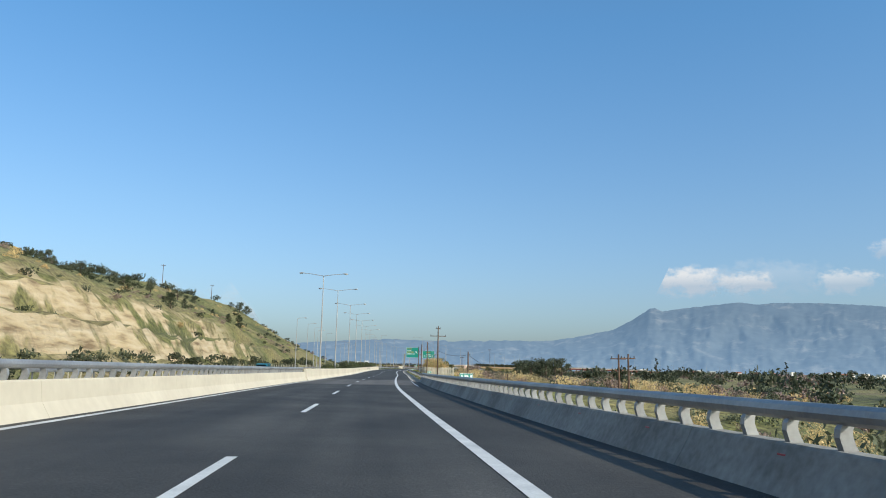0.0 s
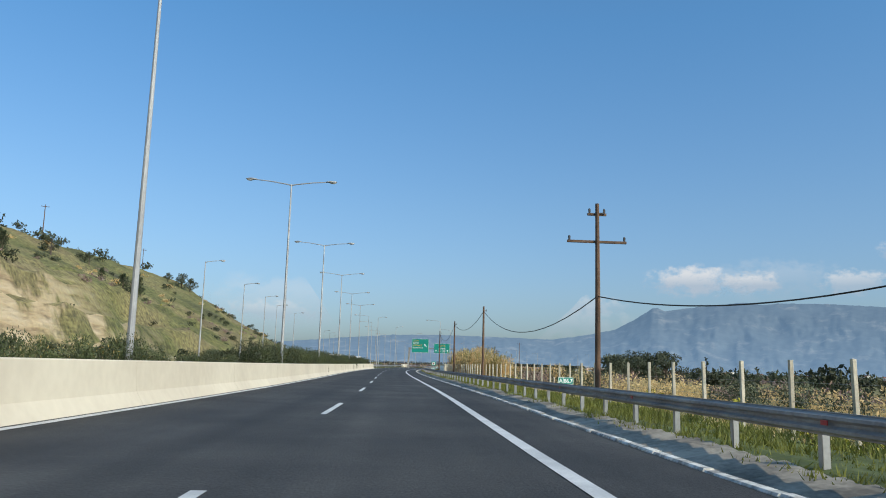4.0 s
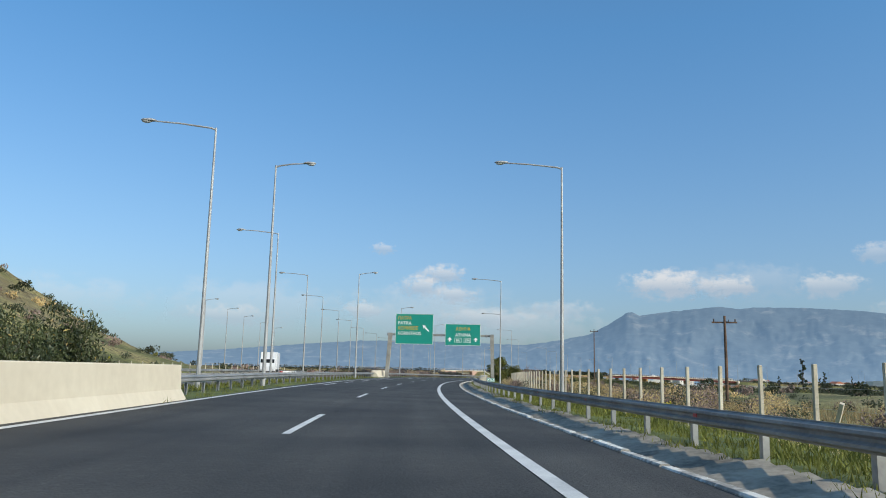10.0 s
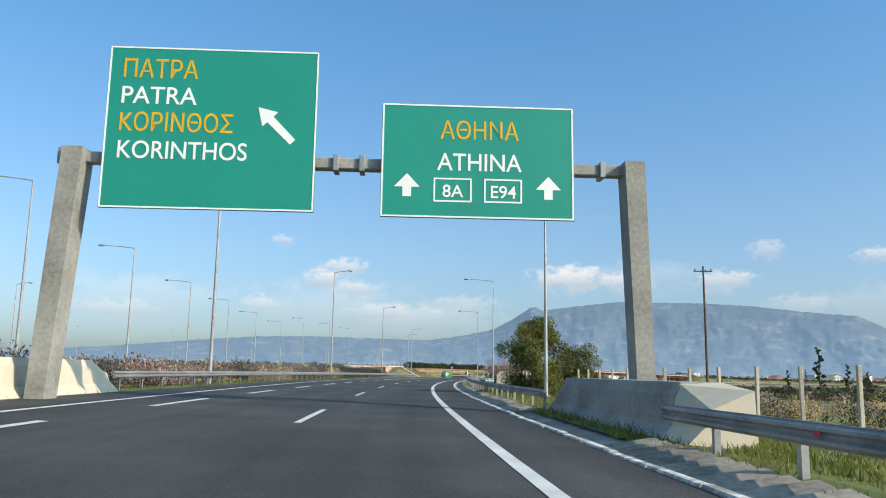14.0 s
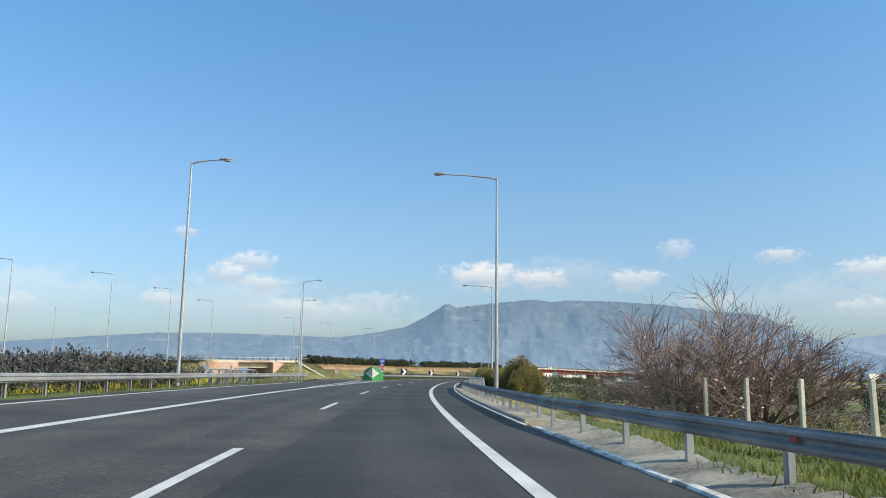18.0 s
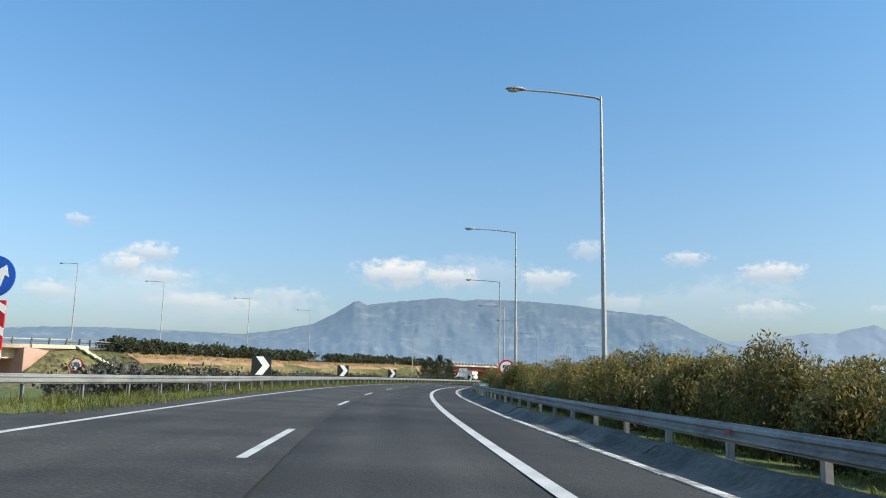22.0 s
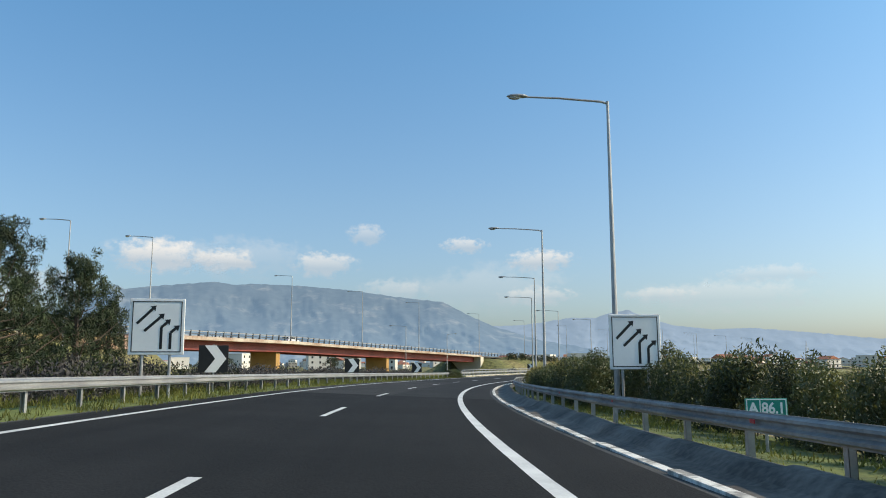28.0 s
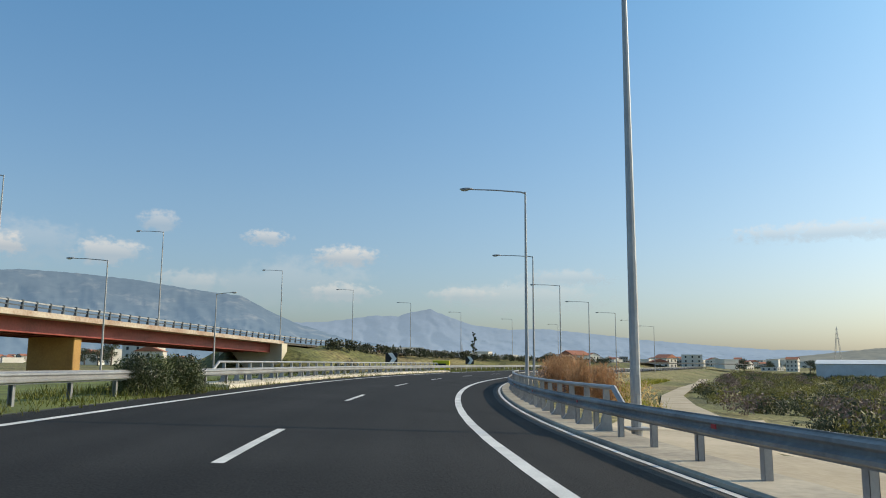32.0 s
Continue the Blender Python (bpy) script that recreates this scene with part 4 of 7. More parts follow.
lamp_row(LAMP_L, ((308.7, -12.05, 13.3), (340.0, -15.2, 13.3), (370.7, -18.7, 13.3), (399.9, -23.1, 13.3), (429.2, -27.1, 13.3), (457.5, -31.6, 13.3), (487.5, -36.5, 13.3), (514.0, -40.2, 13.3), (541.2, -44.8, 13.3), (569.0, -49.0, 13.3), (611.4, -58.7, 17.3), (633.1, -58.6, 17.3), (655.5, -60.7, 17.3)),
         "street lamps along the main carriageway", 4)
for first, x, y, top in ((LAMP_L, 250.7, 800.4, 9.2), (LAMP_R, 272.6, 810.8, 8.3)):
    low = -2.9
    copy_thing(first, pose(x, y, low, 0, 0, -60) @ Matrix.Diagonal((1, 1, (top - low) / 12.0, 1)))["group"] = "street lamps on the lower road"
for u in (186.0, 218.0, 248.0, 277.0, 306.0, 328.5, 358.5, 388.5, 499.5, 527.5, 556.0, 592.0, 622.0, 652.0, 682.0, 714.0, 746.0):
    p, h = fly_at(u, 4.9, -0.1)
    copy_thing(LAMP_L, pose(p.x, p.y, p.z, 0, 0, h))["group"] = "street lamps on the flyover"
for x, y, top in ((171.0, 764.2, 17.1), (183.0, 770.7, 17.3)):
    low = ground_height(np.array([x]), np.array([y]))[0][0] - 0.1
    copy_thing(LAMP_L, pose(x, y, low, 0, 0, -52) @ Matrix.Diagonal((1, 1, (top - low) / 12.0, 1)))["group"] = "street lamps on the flyover"
lamp_row(LAMP_R, ((408.9, -47.2, 13.3), (428.5, -50.8, 13.3), (449.0, -55.5, 13.3), (470.0, -60.0, 13.3), (492.0, -65.0, 13.3)), "street lamps beyond the opposite carriageway")


# ---- mountains and clouds: the distance ----
def haze_material(name, rock, shade, glow, emit):
    """Far slopes with pale rock scars and scree on dark scrub; blue haze is painted in as emission, thicker low down.
    """
    m = bpy.data.materials.new(name)
    m.use_nodes = True
    nt = m.node_tree
    p = nt.nodes["Principled BSDF"]
    geo = nt.nodes.new("ShaderNodeNewGeometry")

    def cloudy(scale, detail, rough, low, high):
        mp, n, r = nt.nodes.new("ShaderNodeMapping"), nt.nodes.new("ShaderNodeTexNoise"), nt.nodes.new("ShaderNodeMapRange")
        mp.inputs["Scale"].default_value = scale
        nt.links.new(geo.outputs["Position"], mp.inputs["Vector"])
        nt.links.new(mp.outputs[0], n.inputs["Vector"])
        n.inputs["Scale"].default_value, n.inputs["Detail"].default_value, n.inputs["Roughness"].default_value = 1.0, detail, rough
        r.inputs["From Min"].default_value, r.inputs["From Max"].default_value = low, high
        nt.links.new(n.outputs["Fac"], r.inputs["Value"])
        return r.outputs[0]

    def mixed(fac, a, b):
        mx = nt.nodes.new("ShaderNodeMixRGB")
        nt.links.new(fac, mx.inputs[0])
        for k, c in ((1, a), (2, b)):
            if isinstance(c, tuple):
                mx.inputs[k].default_value = (*c, 1)
            else:
                nt.links.new(c, mx.inputs[k])
        return mx.outputs[0]

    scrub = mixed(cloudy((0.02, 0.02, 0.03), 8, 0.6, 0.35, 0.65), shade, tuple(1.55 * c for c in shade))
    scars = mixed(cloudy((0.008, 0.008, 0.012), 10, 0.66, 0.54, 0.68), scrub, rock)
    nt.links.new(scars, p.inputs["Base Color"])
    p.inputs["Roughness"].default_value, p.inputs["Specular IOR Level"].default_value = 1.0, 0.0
    # haze glow put into the slopes, stronger towards the foot
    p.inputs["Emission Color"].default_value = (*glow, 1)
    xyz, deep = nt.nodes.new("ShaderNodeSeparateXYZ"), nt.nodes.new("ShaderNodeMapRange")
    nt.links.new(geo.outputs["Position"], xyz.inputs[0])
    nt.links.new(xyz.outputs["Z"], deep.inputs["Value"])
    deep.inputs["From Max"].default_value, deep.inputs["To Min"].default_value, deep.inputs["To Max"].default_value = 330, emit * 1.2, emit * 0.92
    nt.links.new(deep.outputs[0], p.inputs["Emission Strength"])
    return m


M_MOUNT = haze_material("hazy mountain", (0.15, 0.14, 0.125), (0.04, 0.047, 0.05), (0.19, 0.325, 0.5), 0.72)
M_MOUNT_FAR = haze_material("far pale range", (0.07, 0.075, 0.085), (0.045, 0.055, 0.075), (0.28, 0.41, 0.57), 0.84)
SKY_C = (60.0, 330.0)


def range_mesh(name, skyline, radius, depth, mat, label, relief):
    """A ridge whose skyline is given as bearing and elevation in degrees, with spurs falling towards the viewer."""
    az = np.arange(skyline[0][0], skyline[-1][0], 0.13)
    top = np.interp(az, [a for a, _ in skyline], [e for _, e in skyline])
    rows = 48
    verts, faces = [], []
    for j in range(rows):
        f = j / (rows - 1)
        for i, a in enumerate(az):
            n1 = noise.fractal(Vector((a * 0.12, f * 1.4, 7.3)), 1.0, 2.0, 5)
            n2 = 1 - 2.2 * abs(noise.fractal(Vector((a * 0.42 + 0.9 * f, f * 1.6, 1.3)), 1.0, 2.0, 5))
            n3 = 1 - 2.2 * abs(noise.fractal(Vector((a * 1.1 - 1.6 * f, f * 3.2, 4.3)), 1.0, 2.0, 4))
            rad = radius - depth * (1 - f) - relief * (1.0 * n1 + 0.3 * n2 + 0.1 * n3) * math.sin(f * math.pi) ** 0.7
            h = math.tan(radians(top[i] + (0.045 * noise.fractal(Vector((a * 2.2, 0, 0)), 1.0, 2.0, 4)))) * radius
            z = -12 + (h + 12) * f ** 1.25
            verts.append((SKY_C[0] + rad * math.sin(radians(a)), SKY_C[1] + rad * math.cos(radians(a)), z))
    n = len(az)
    for j in range(rows - 1):
        for i in range(n - 1):
            faces.append((j * n + i, j * n + i + 1, (j + 1) * n + i + 1, (j + 1) * n + i))
    ob = link_mesh(name, verts, faces, mat, smooth=True)
    return tagged(ob, label, "mountain", kind="structure")


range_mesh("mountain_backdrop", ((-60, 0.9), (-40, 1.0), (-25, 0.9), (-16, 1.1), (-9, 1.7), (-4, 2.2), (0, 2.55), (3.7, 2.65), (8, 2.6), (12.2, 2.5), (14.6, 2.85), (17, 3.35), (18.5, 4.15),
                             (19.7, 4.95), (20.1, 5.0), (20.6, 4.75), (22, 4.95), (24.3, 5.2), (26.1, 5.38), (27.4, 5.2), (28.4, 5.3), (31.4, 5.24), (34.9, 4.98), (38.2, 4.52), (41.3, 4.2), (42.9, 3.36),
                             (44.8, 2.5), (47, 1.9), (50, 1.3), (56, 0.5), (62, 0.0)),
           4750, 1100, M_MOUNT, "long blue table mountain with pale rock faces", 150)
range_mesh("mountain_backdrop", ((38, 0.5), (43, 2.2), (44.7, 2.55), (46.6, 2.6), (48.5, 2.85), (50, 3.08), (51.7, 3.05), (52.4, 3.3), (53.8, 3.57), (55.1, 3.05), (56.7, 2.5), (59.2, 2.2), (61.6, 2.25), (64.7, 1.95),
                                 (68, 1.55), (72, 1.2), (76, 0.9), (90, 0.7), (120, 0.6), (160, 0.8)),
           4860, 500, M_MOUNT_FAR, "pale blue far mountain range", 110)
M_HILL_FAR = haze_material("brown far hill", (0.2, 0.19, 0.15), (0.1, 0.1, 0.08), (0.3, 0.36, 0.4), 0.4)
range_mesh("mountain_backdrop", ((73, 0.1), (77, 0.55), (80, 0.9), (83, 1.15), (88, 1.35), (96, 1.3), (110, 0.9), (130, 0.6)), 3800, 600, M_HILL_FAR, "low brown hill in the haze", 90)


def cloud(az, el, w, h, seed, thick=0.9):
    """A far cloud: soft, lumpy, flat-based; a glowing sheet with lit top and bluer base in its colour."""
    m = bpy.data.materials.new("cloud")
    m.use_nodes = True
    nt = m.node_tree
    nt.nodes.clear()
    out, em, tr, mix = (nt.nodes.new(k) for k in ("ShaderNodeOutputMaterial", "ShaderNodeEmission", "ShaderNodeBsdfTransparent", "ShaderNodeMixShader"))
    tc, n, mp = nt.nodes.new("ShaderNodeTexCoord"), nt.nodes.new("ShaderNodeTexNoise"), nt.nodes.new("ShaderNodeMapping")
    mp.inputs["Scale"].default_value, mp.inputs["Location"].default_value = (w / h * 1.6, 2.2, 1.0), (seed * 3.7, seed * 1.9, seed)
    nt.links.new(tc.outputs["UV"], mp.inputs["Vector"])
    nt.links.new(mp.outputs[0], n.inputs["Vector"])
    n.inputs["Scale"].default_value, n.inputs["Detail"].default_value, n.inputs["Roughness"].default_value = 1.9, 9, 0.62
    gr = nt.nodes.new("ShaderNodeTexGradient")
    gr.gradient_type = "SPHERICAL"
    mp2 = nt.nodes.new("ShaderNodeMapping")
    mp2.inputs["Location"].default_value, mp2.inputs["Scale"].default_value = (-1.0, -0.84, 0), (2.0, 2.0, 1)
    nt.links.new(tc.outputs["UV"], mp2.inputs["Vector"])
    nt.links.new(mp2.outputs[0], gr.inputs["Vector"])
    mul = nt.nodes.new("ShaderNodeMath")
    mul.operation = "MULTIPLY_ADD"
    nt.links.new(n.outputs["Fac"], mul.inputs[0])
    mul.inputs[1].default_value = 1.9
    nt.links.new(gr.outputs["Fac"], mul.inputs[2])
    mr = nt.nodes.new("ShaderNodeMapRange")
    mr.interpolation_type = "SMOOTHSTEP"
    mr.inputs["From Min"].default_value, mr.inputs["From Max"].default_value, mr.inputs["To Max"].default_value = 1.04, 1.7, min(1.0, thick * 0.92)
    nt.links.new(mul.outputs[0], mr.inputs["Value"])
    edge = nt.nodes.new("ShaderNodeMapRange")
    edge.interpolation_type = "SMOOTHSTEP"
    edge.inputs["From Max"].default_value = 0.22
    nt.links.new(gr.outputs["Fac"], edge.inputs["Value"])
    al = nt.nodes.new("ShaderNodeMath")
    al.operation = "MULTIPLY"
    nt.links.new(mr.outputs[0], al.inputs[0])
    nt.links.new(edge.outputs[0], al.inputs[1])
    sep, tone = nt.nodes.new("ShaderNodeSeparateXYZ"), nt.nodes.new("ShaderNodeValToRGB")
    nt.links.new(tc.outputs["UV"], sep.inputs[0])
    nt.links.new(sep.outputs["Y"], tone.inputs["Fac"])
    e = tone.color_ramp.elements
    e[0].position, e[0].color, e[1].position, e[1].color = 0.32, (0.52, 0.62, 0.74, 1), 0.62, (0.9, 0.92, 0.94, 1)
    nt.links.new(tone.outputs["Color"], em.inputs["Color"])
    em.inputs["Strength"].default_value = 1.0
    nt.links.new(al.outputs[0], mix.inputs[0])
    nt.links.new(tr.outputs[0], mix.inputs[1])
    nt.links.new(em.outputs[0], mix.inputs[2])
    nt.links.new(mix.outputs[0], out.inputs["Surface"])
    r = 4880.0
    c = Vector((SKY_C[0] + r * math.sin(radians(az)) * 0.985, SKY_C[1] + r * math.cos(radians(az)) * 0.985, r * math.tan(radians(el))))
    me = bpy.data.meshes.new("cloud")
    k = r * radians(1)
    side = Vector((math.cos(radians(az)), -math.sin(radians(az)), 0)) * (w * k / 2)
    up = Vector((0, 0, h * k / 2))
    me.from_pydata([c - side - up, c + side - up, c + side + up, c - side + up], [], [(0, 1, 2, 3)])
    uv = me.uv_layers.new()
    for i, q in enumerate(((0, 0), (1, 0), (1, 1), (0, 1))):
        uv.data[i].uv = q
    me.materials.append(m)
    ob = new("cloud_backdrop", me)
    ob.visible_shadow = False
    return tagged(ob, "soft white flat-based cloud low in the blue sky", "cloud", "clouds", "structure")


for k, (az, el, w, h, th) in enumerate(((22.6, 6.9, 8.0, 2.2, 0.9), (26.8, 6.7, 5.0, 1.6, 0.8), (6.2, 7.5, 4.5, 1.5, 0.7), (4.6, 6.6, 4.5, 1.6, 0.7), (7.0, 6.0, 4.6, 1.3, 0.6), (0.3, 4.7, 3.6, 1.4, 0.5),
                                         (9.5, 4.4, 9.0, 1.5, 0.4), (33.2, 6.6, 5.5, 1.7, 0.6), (42.8, 7.9, 4.0, 1.1, 0.6), (48.1, 6.9, 5.6, 1.6, 0.75), (47.7, 4.5, 6.5, 1.3, 0.45), (1.6, 9.2, 2.4, 0.9, 0.5), (36, 8.6, 3.0, 1.6, 0.45),
                                         (-9, 4.0, 9, 1.6, 0.4), (63, 5.6, 8, 1.2, 0.3), (80, 8.2, 16, 1.4, 0.45), (56, 4.4, 6, 1.0, 0.35), (15, 5.0, 7, 1.5, 0.35), (38, 4.9, 6, 1.6, 0.3),
                                         # broad faint sheets that paint low haze
                                         (5.5, 4.6, 19, 4.6, 0.26), (-8, 4.8, 17, 4.2, 0.24), (12.5, 3.9, 14, 2.6, 0.26), (28, 7.0, 11, 2.8, 0.22), (44, 5.2, 16, 3.4, 0.2), (-22, 4.6, 16, 3.8, 0.24), (60, 4.4, 14, 2.2, 0.28))):
    cloud(az, el + 0.15, w * 1.05, h * 1.35, k + 1.0, th)


# ---- overhead sign gantry ----
def arrow_up(w, h):
    return [(-w * 0.17, 0), (w * 0.17, 0), (w * 0.17, h * 0.42), (w * 0.5, h * 0.42), (0, h), (-w * 0.5, h * 0.42), (-w * 0.17, h * 0.42)]


def sign_board(parent, name, x0, x1, z0, z1):
    board = part(name, box((x1 - x0, 0.08, z1 - z0), ((x0 + x1) / 2, 0, (z0 + z1) / 2), 0.01), M_GREEN, parent, "green direction sign with a white border")
    w, h, b = x1 - x0, z1 - z0, 0.05
    for sx, sz, cx, cz in ((w - 0.04, b, 0, h / 2 - 0.04), (w - 0.04, b, 0, -h / 2 + 0.04), (b, h - 0.14, -w / 2 + 0.04, 0), (b, h - 0.14, w / 2 - 0.04, 0)):
        part("border", box((sx, 0.012, sz), ((x0 + x1) / 2 + cx, -0.046, (z0 + z1) / 2 + cz)), M_WHITE, board)
    return board


FACE = pose(0, -0.045, 0, 90, 0, 0)


def lettering(board, words, x, z, size, mat, align="LEFT", stretch=1.0):
    text_mesh(words, size, mat, board, pose(x, -0.045, z, 90, 0, 0), align=align, stretch=stretch, weight=0.005)


gantry = empty("sign_gantry", stand(401.2, 0, 0), "grey concrete gantry frame carrying two green direction signs", "sign gantry")
for x, lean in ((-12.0, 0.45), (5.75, -0.2)):
    bm = bmesh.new()
    ring = []
    for z, w, dx in ((0.2, 0.54, 0.0), (4.0, 0.58, lean * 0.5), (7.75, 0.62, lean)):
        ring.append([bm.verts.new((x + dx + a * w / 2, b * 0.45, z)) for a, b in ((-1, -1), (1, -1), (1, 1), (-1, 1))])
    for r0, r1 in zip(ring, ring[1:]):
        for k in range(4):
            bm.faces.new((r0[k], r0[(k + 1) % 4], r1[(k + 1) % 4], r1[k]))
    bm.faces.new(ring[-1])
    bmesh.ops.recalc_face_normals(bm, faces=bm.faces)
    part("column", bm, M_CONC_GREY, gantry)
part("beam", box((17.2, 0.42, 0.34), (-3.2, 0.1, 7.52), 0.03), M_CONC_GREY, gantry)
for x in (-12.0, -3.7, -2.9, 4.6):
    part("clamp", box((0.16, 0.62, 0.5), (x, 0.1, 7.52), 0.01), M_GALV, gantry)
sA = sign_board(gantry, "sign_board", -10.7, -4.3, 6.05, 11.15)
sA.location = (0, -0.32, -0.15)
sB = sign_board(gantry, "sign_board", -2.3, 3.65, 5.9, 9.5)
sB.location = (0, -0.32, -0.08)
lettering(sA, "ΠΑΤΡΑ", -10.3, 10.15, 0.82, M_YELLOW, stretch=0.835)
lettering(sA, "PATRA", -10.3, 9.32, 0.78, M_WHITE, stretch=0.97)
lettering(sA, "KΟΡΙΝΘΟΣ", -10.3, 8.45, 0.82, M_YELLOW, stretch=0.806)
lettering(sA, "KORINTHOS", -10.3, 7.6, 0.78, M_WHITE, stretch=0.88)
ar = part("arrow", prism([(a, b) for a, b in ((-0.11, -0.75), (0.11, -0.75), (0.13, 0.25), (0.33, 0.25), (0.0, 0.78), (-0.33, 0.25), (-0.13, 0.25))], 0.012), M_WHITE, sA, "white arrow")
ar.matrix_basis = pose(-5.55, -0.05, 8.75, 0, 0, 0) @ Matrix.Rotation(radians(-45), 4, "Y")
lettering(sB, "ΑΘΗΝΑ", 0.72, 8.4, 0.8, M_YELLOW, "CENTER", 0.846)
lettering(sB, "ATHINA", 0.72, 7.4, 0.78, M_WHITE, "CENTER", 0.9)
for x in (-1.5, 2.85):
    part("arrow", prism([(x + a, 6.55 + b) for a, b in arrow_up(0.78, 0.72)], 0.012), M_WHITE, sB).location.y = -0.05
for x, w in ((-0.1, "8A"), (1.45, "E94")):
    lettering(sB, w, x, 6.56, 0.55, M_WHITE, "CENTER")
    for sx, sz, cx, cz in ((1.16, 0.05, 0, 0.7), (1.16, 0.05, 0, 0.0), (0.05, 0.66, -0.56, 0.35), (0.05, 0.66, 0.56, 0.35)):
        part("frame_bar", box((sx, 0.012, sz), (x + cx, -0.046, 6.43 + cz)), M_WHITE, sB)


def plinth(s0, s1, d, side, label):
    h = 1.15
    prof = [(0, 0), (0.3 * side, 0.3), (0.38 * side, h - 0.25), (0.5 * side, h), (1.3 * side, h), (1.35 * side, -0.5), (0, -0.5)]
    # grey on the right for its shaded face, pale on the sunlit left
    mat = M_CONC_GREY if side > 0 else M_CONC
    ob = sweep("concrete_barrier", [(d + a, z) for a, z in prof], s0, s1, mat, 2, closed=True)
    for e, s in ((-1, s0), (1, s1)):
        # near end always pale: sunlight on the end face put into the colour
        ramp = sweep("end_ramp", [(d + a, z) for a, z in prof], s, s + 1.5 * e, M_CONC if e < 0 else mat, 0.5, closed=True, parent=ob)
        far = at(s + 1.5 * e, d)
        for v in ramp.data.vertices:
            near = (v.co.xy - far.xy).length < 1.6 and v.co.z > far.z + 0.5
            if near:
                f = min(1.0, max(0.0, 1 - (v.co.xy - far.xy).length / 1.9))
                v.co.z -= 0.75 * f ** 1.5
    return tagged(ob, label, "concrete barrier")


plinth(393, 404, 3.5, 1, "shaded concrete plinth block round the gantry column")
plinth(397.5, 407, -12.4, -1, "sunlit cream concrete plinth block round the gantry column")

import collections
# ---- vegetation ----
def leaf_mesh(name, lumps, count, size, mat, slim=0.45, upright=0.0, seed=1, shell=0.55):
    """Many single leaves scattered in lumps (x, y, z, rx, ry, rz), denser towards each lump's skin."""
    rng = np.random.default_rng(seed)
    lumps = np.array(lumps, float)
    w = lumps[:, 3] * lumps[:, 4] + lumps[:, 5] * lumps[:, 3]
    which = rng.choice(len(lumps), count, p=w / w.sum())
    v = rng.normal(size=(count, 3))
    v /= np.linalg.norm(v, axis=1)[:, None]
    r = shell + (1.05 - shell) * rng.random(count) ** 0.6
    c = lumps[which, :3] + v * r[:, None] * lumps[which, 3:6]
    a = rng.normal(size=(count, 3))
    a[:, 2] += upright * 2.5
    a /= np.linalg.norm(a, axis=1)[:, None]
    b = np.cross(a, rng.normal(size=(count, 3)))
    b /= np.linalg.norm(b, axis=1)[:, None]
    ln = size * (0.6 + 0.8 * rng.random(count))[:, None]
    p0, p1, p2, p3 = c - a * ln * 0.5, c + b * ln * slim * 0.5, c + a * ln * 0.5, c - b * ln * slim * 0.5
    verts = np.stack([p0, p1, p2, p3], 1).reshape(-1, 3)
    faces = np.arange(count * 4).reshape(-1, 4)
    me = bpy.data.meshes.new(name)
    me.from_pydata(verts.tolist(), [], faces.tolist())
    me.materials.append(mat)
    return me


def lumps_for(rng, n, rx, ry, rz, z0=0.0, r=0.45):
    out = []
    for _ in range(n):
        a, q = rng.random() * math.tau, math.sqrt(rng.random())
        h = rng.random()
        k = 0.6 + 0.5 * rng.random()
        out.append((rx * q * math.cos(a) * (1 - 0.45 * h), ry * q * math.sin(a) * (1 - 0.45 * h), z0 + rz * (0.12 + 0.78 * h), r * rx * k, r * ry * k, r * rz * k * 0.8))
    return out


def stems(rng, n, reach, height, r0, mat, parent, name="stem"):
    bm = bmesh.new()
    for _ in range(n):
        a, q = rng.random() * math.tau, rng.random()
        top = (reach * q * math.cos(a), reach * q * math.sin(a), height * (0.6 + 0.4 * rng.random()))
        mid = (top[0] * 0.35, top[1] * 0.35, top[2] * 0.5)
        tube([(0.06 * math.cos(a), 0.06 * math.sin(a), -0.3), mid, top], [r0, r0 * 0.7, r0 * 0.25], 4, bm, False)
    return tagged(part(name, bm, mat, parent), kind="stuff")


def shrub(kind, rx, ry, rz, leaves, size, mat, label, category, seed, slim=0.4, lumps=14, tips=None, tip_count=0, upright=0.2):
    rng = random.Random(seed)
    root = empty(kind, pose(0, 0, -200), label, category)
    ls = lumps_for(rng, lumps, rx, ry, rz)
    ob = tagged(new("foliage", leaf_mesh("foliage", ls, leaves, size, mat, slim, upright, seed, 0.2)), kind="stuff")
    ob.parent = root
    if tips:
        hi = [l for l in ls if l[2] > rz * 0.5] or ls
        o2 = new("foliage_tip", leaf_mesh("foliage_tip", [(x, y, z, a * 1.02, b * 1.02, c * 1.02) for x, y, z, a, b, c in hi], tip_count, size, tips, slim, upright, seed + 50, 0.75))
        o2.parent = root
        tagged(o2, kind="stuff")
    stems(rng, 9, rx * 0.7, rz * 0.8, 0.025, M_BARK, root)
    return root


def plant(root, m, group="", size=1.0, label=""):
    """Sets a plant down; the first use takes the model itself."""
    if root.location.z < -150:
        root.matrix_basis = m @ Matrix.Scale(size, 4)
        ob = root
    else:
        ob = copy_thing(root, m)
        ob.scale = (size, size, size)
    if group:
        ob["group"] = group
    if label:
        ob["label"] = label
    return ob


def ground_z(p):
    z, _, _ = ground_height(np.array([p.x]), np.array([p.y]))
    return float(z[0])


def on_ground(s, d, turn=0.0, sink=0.05):
    p = at(s, d)
    return pose(p.x, p.y, ground_z(p) - sink, 0, 0, turn)


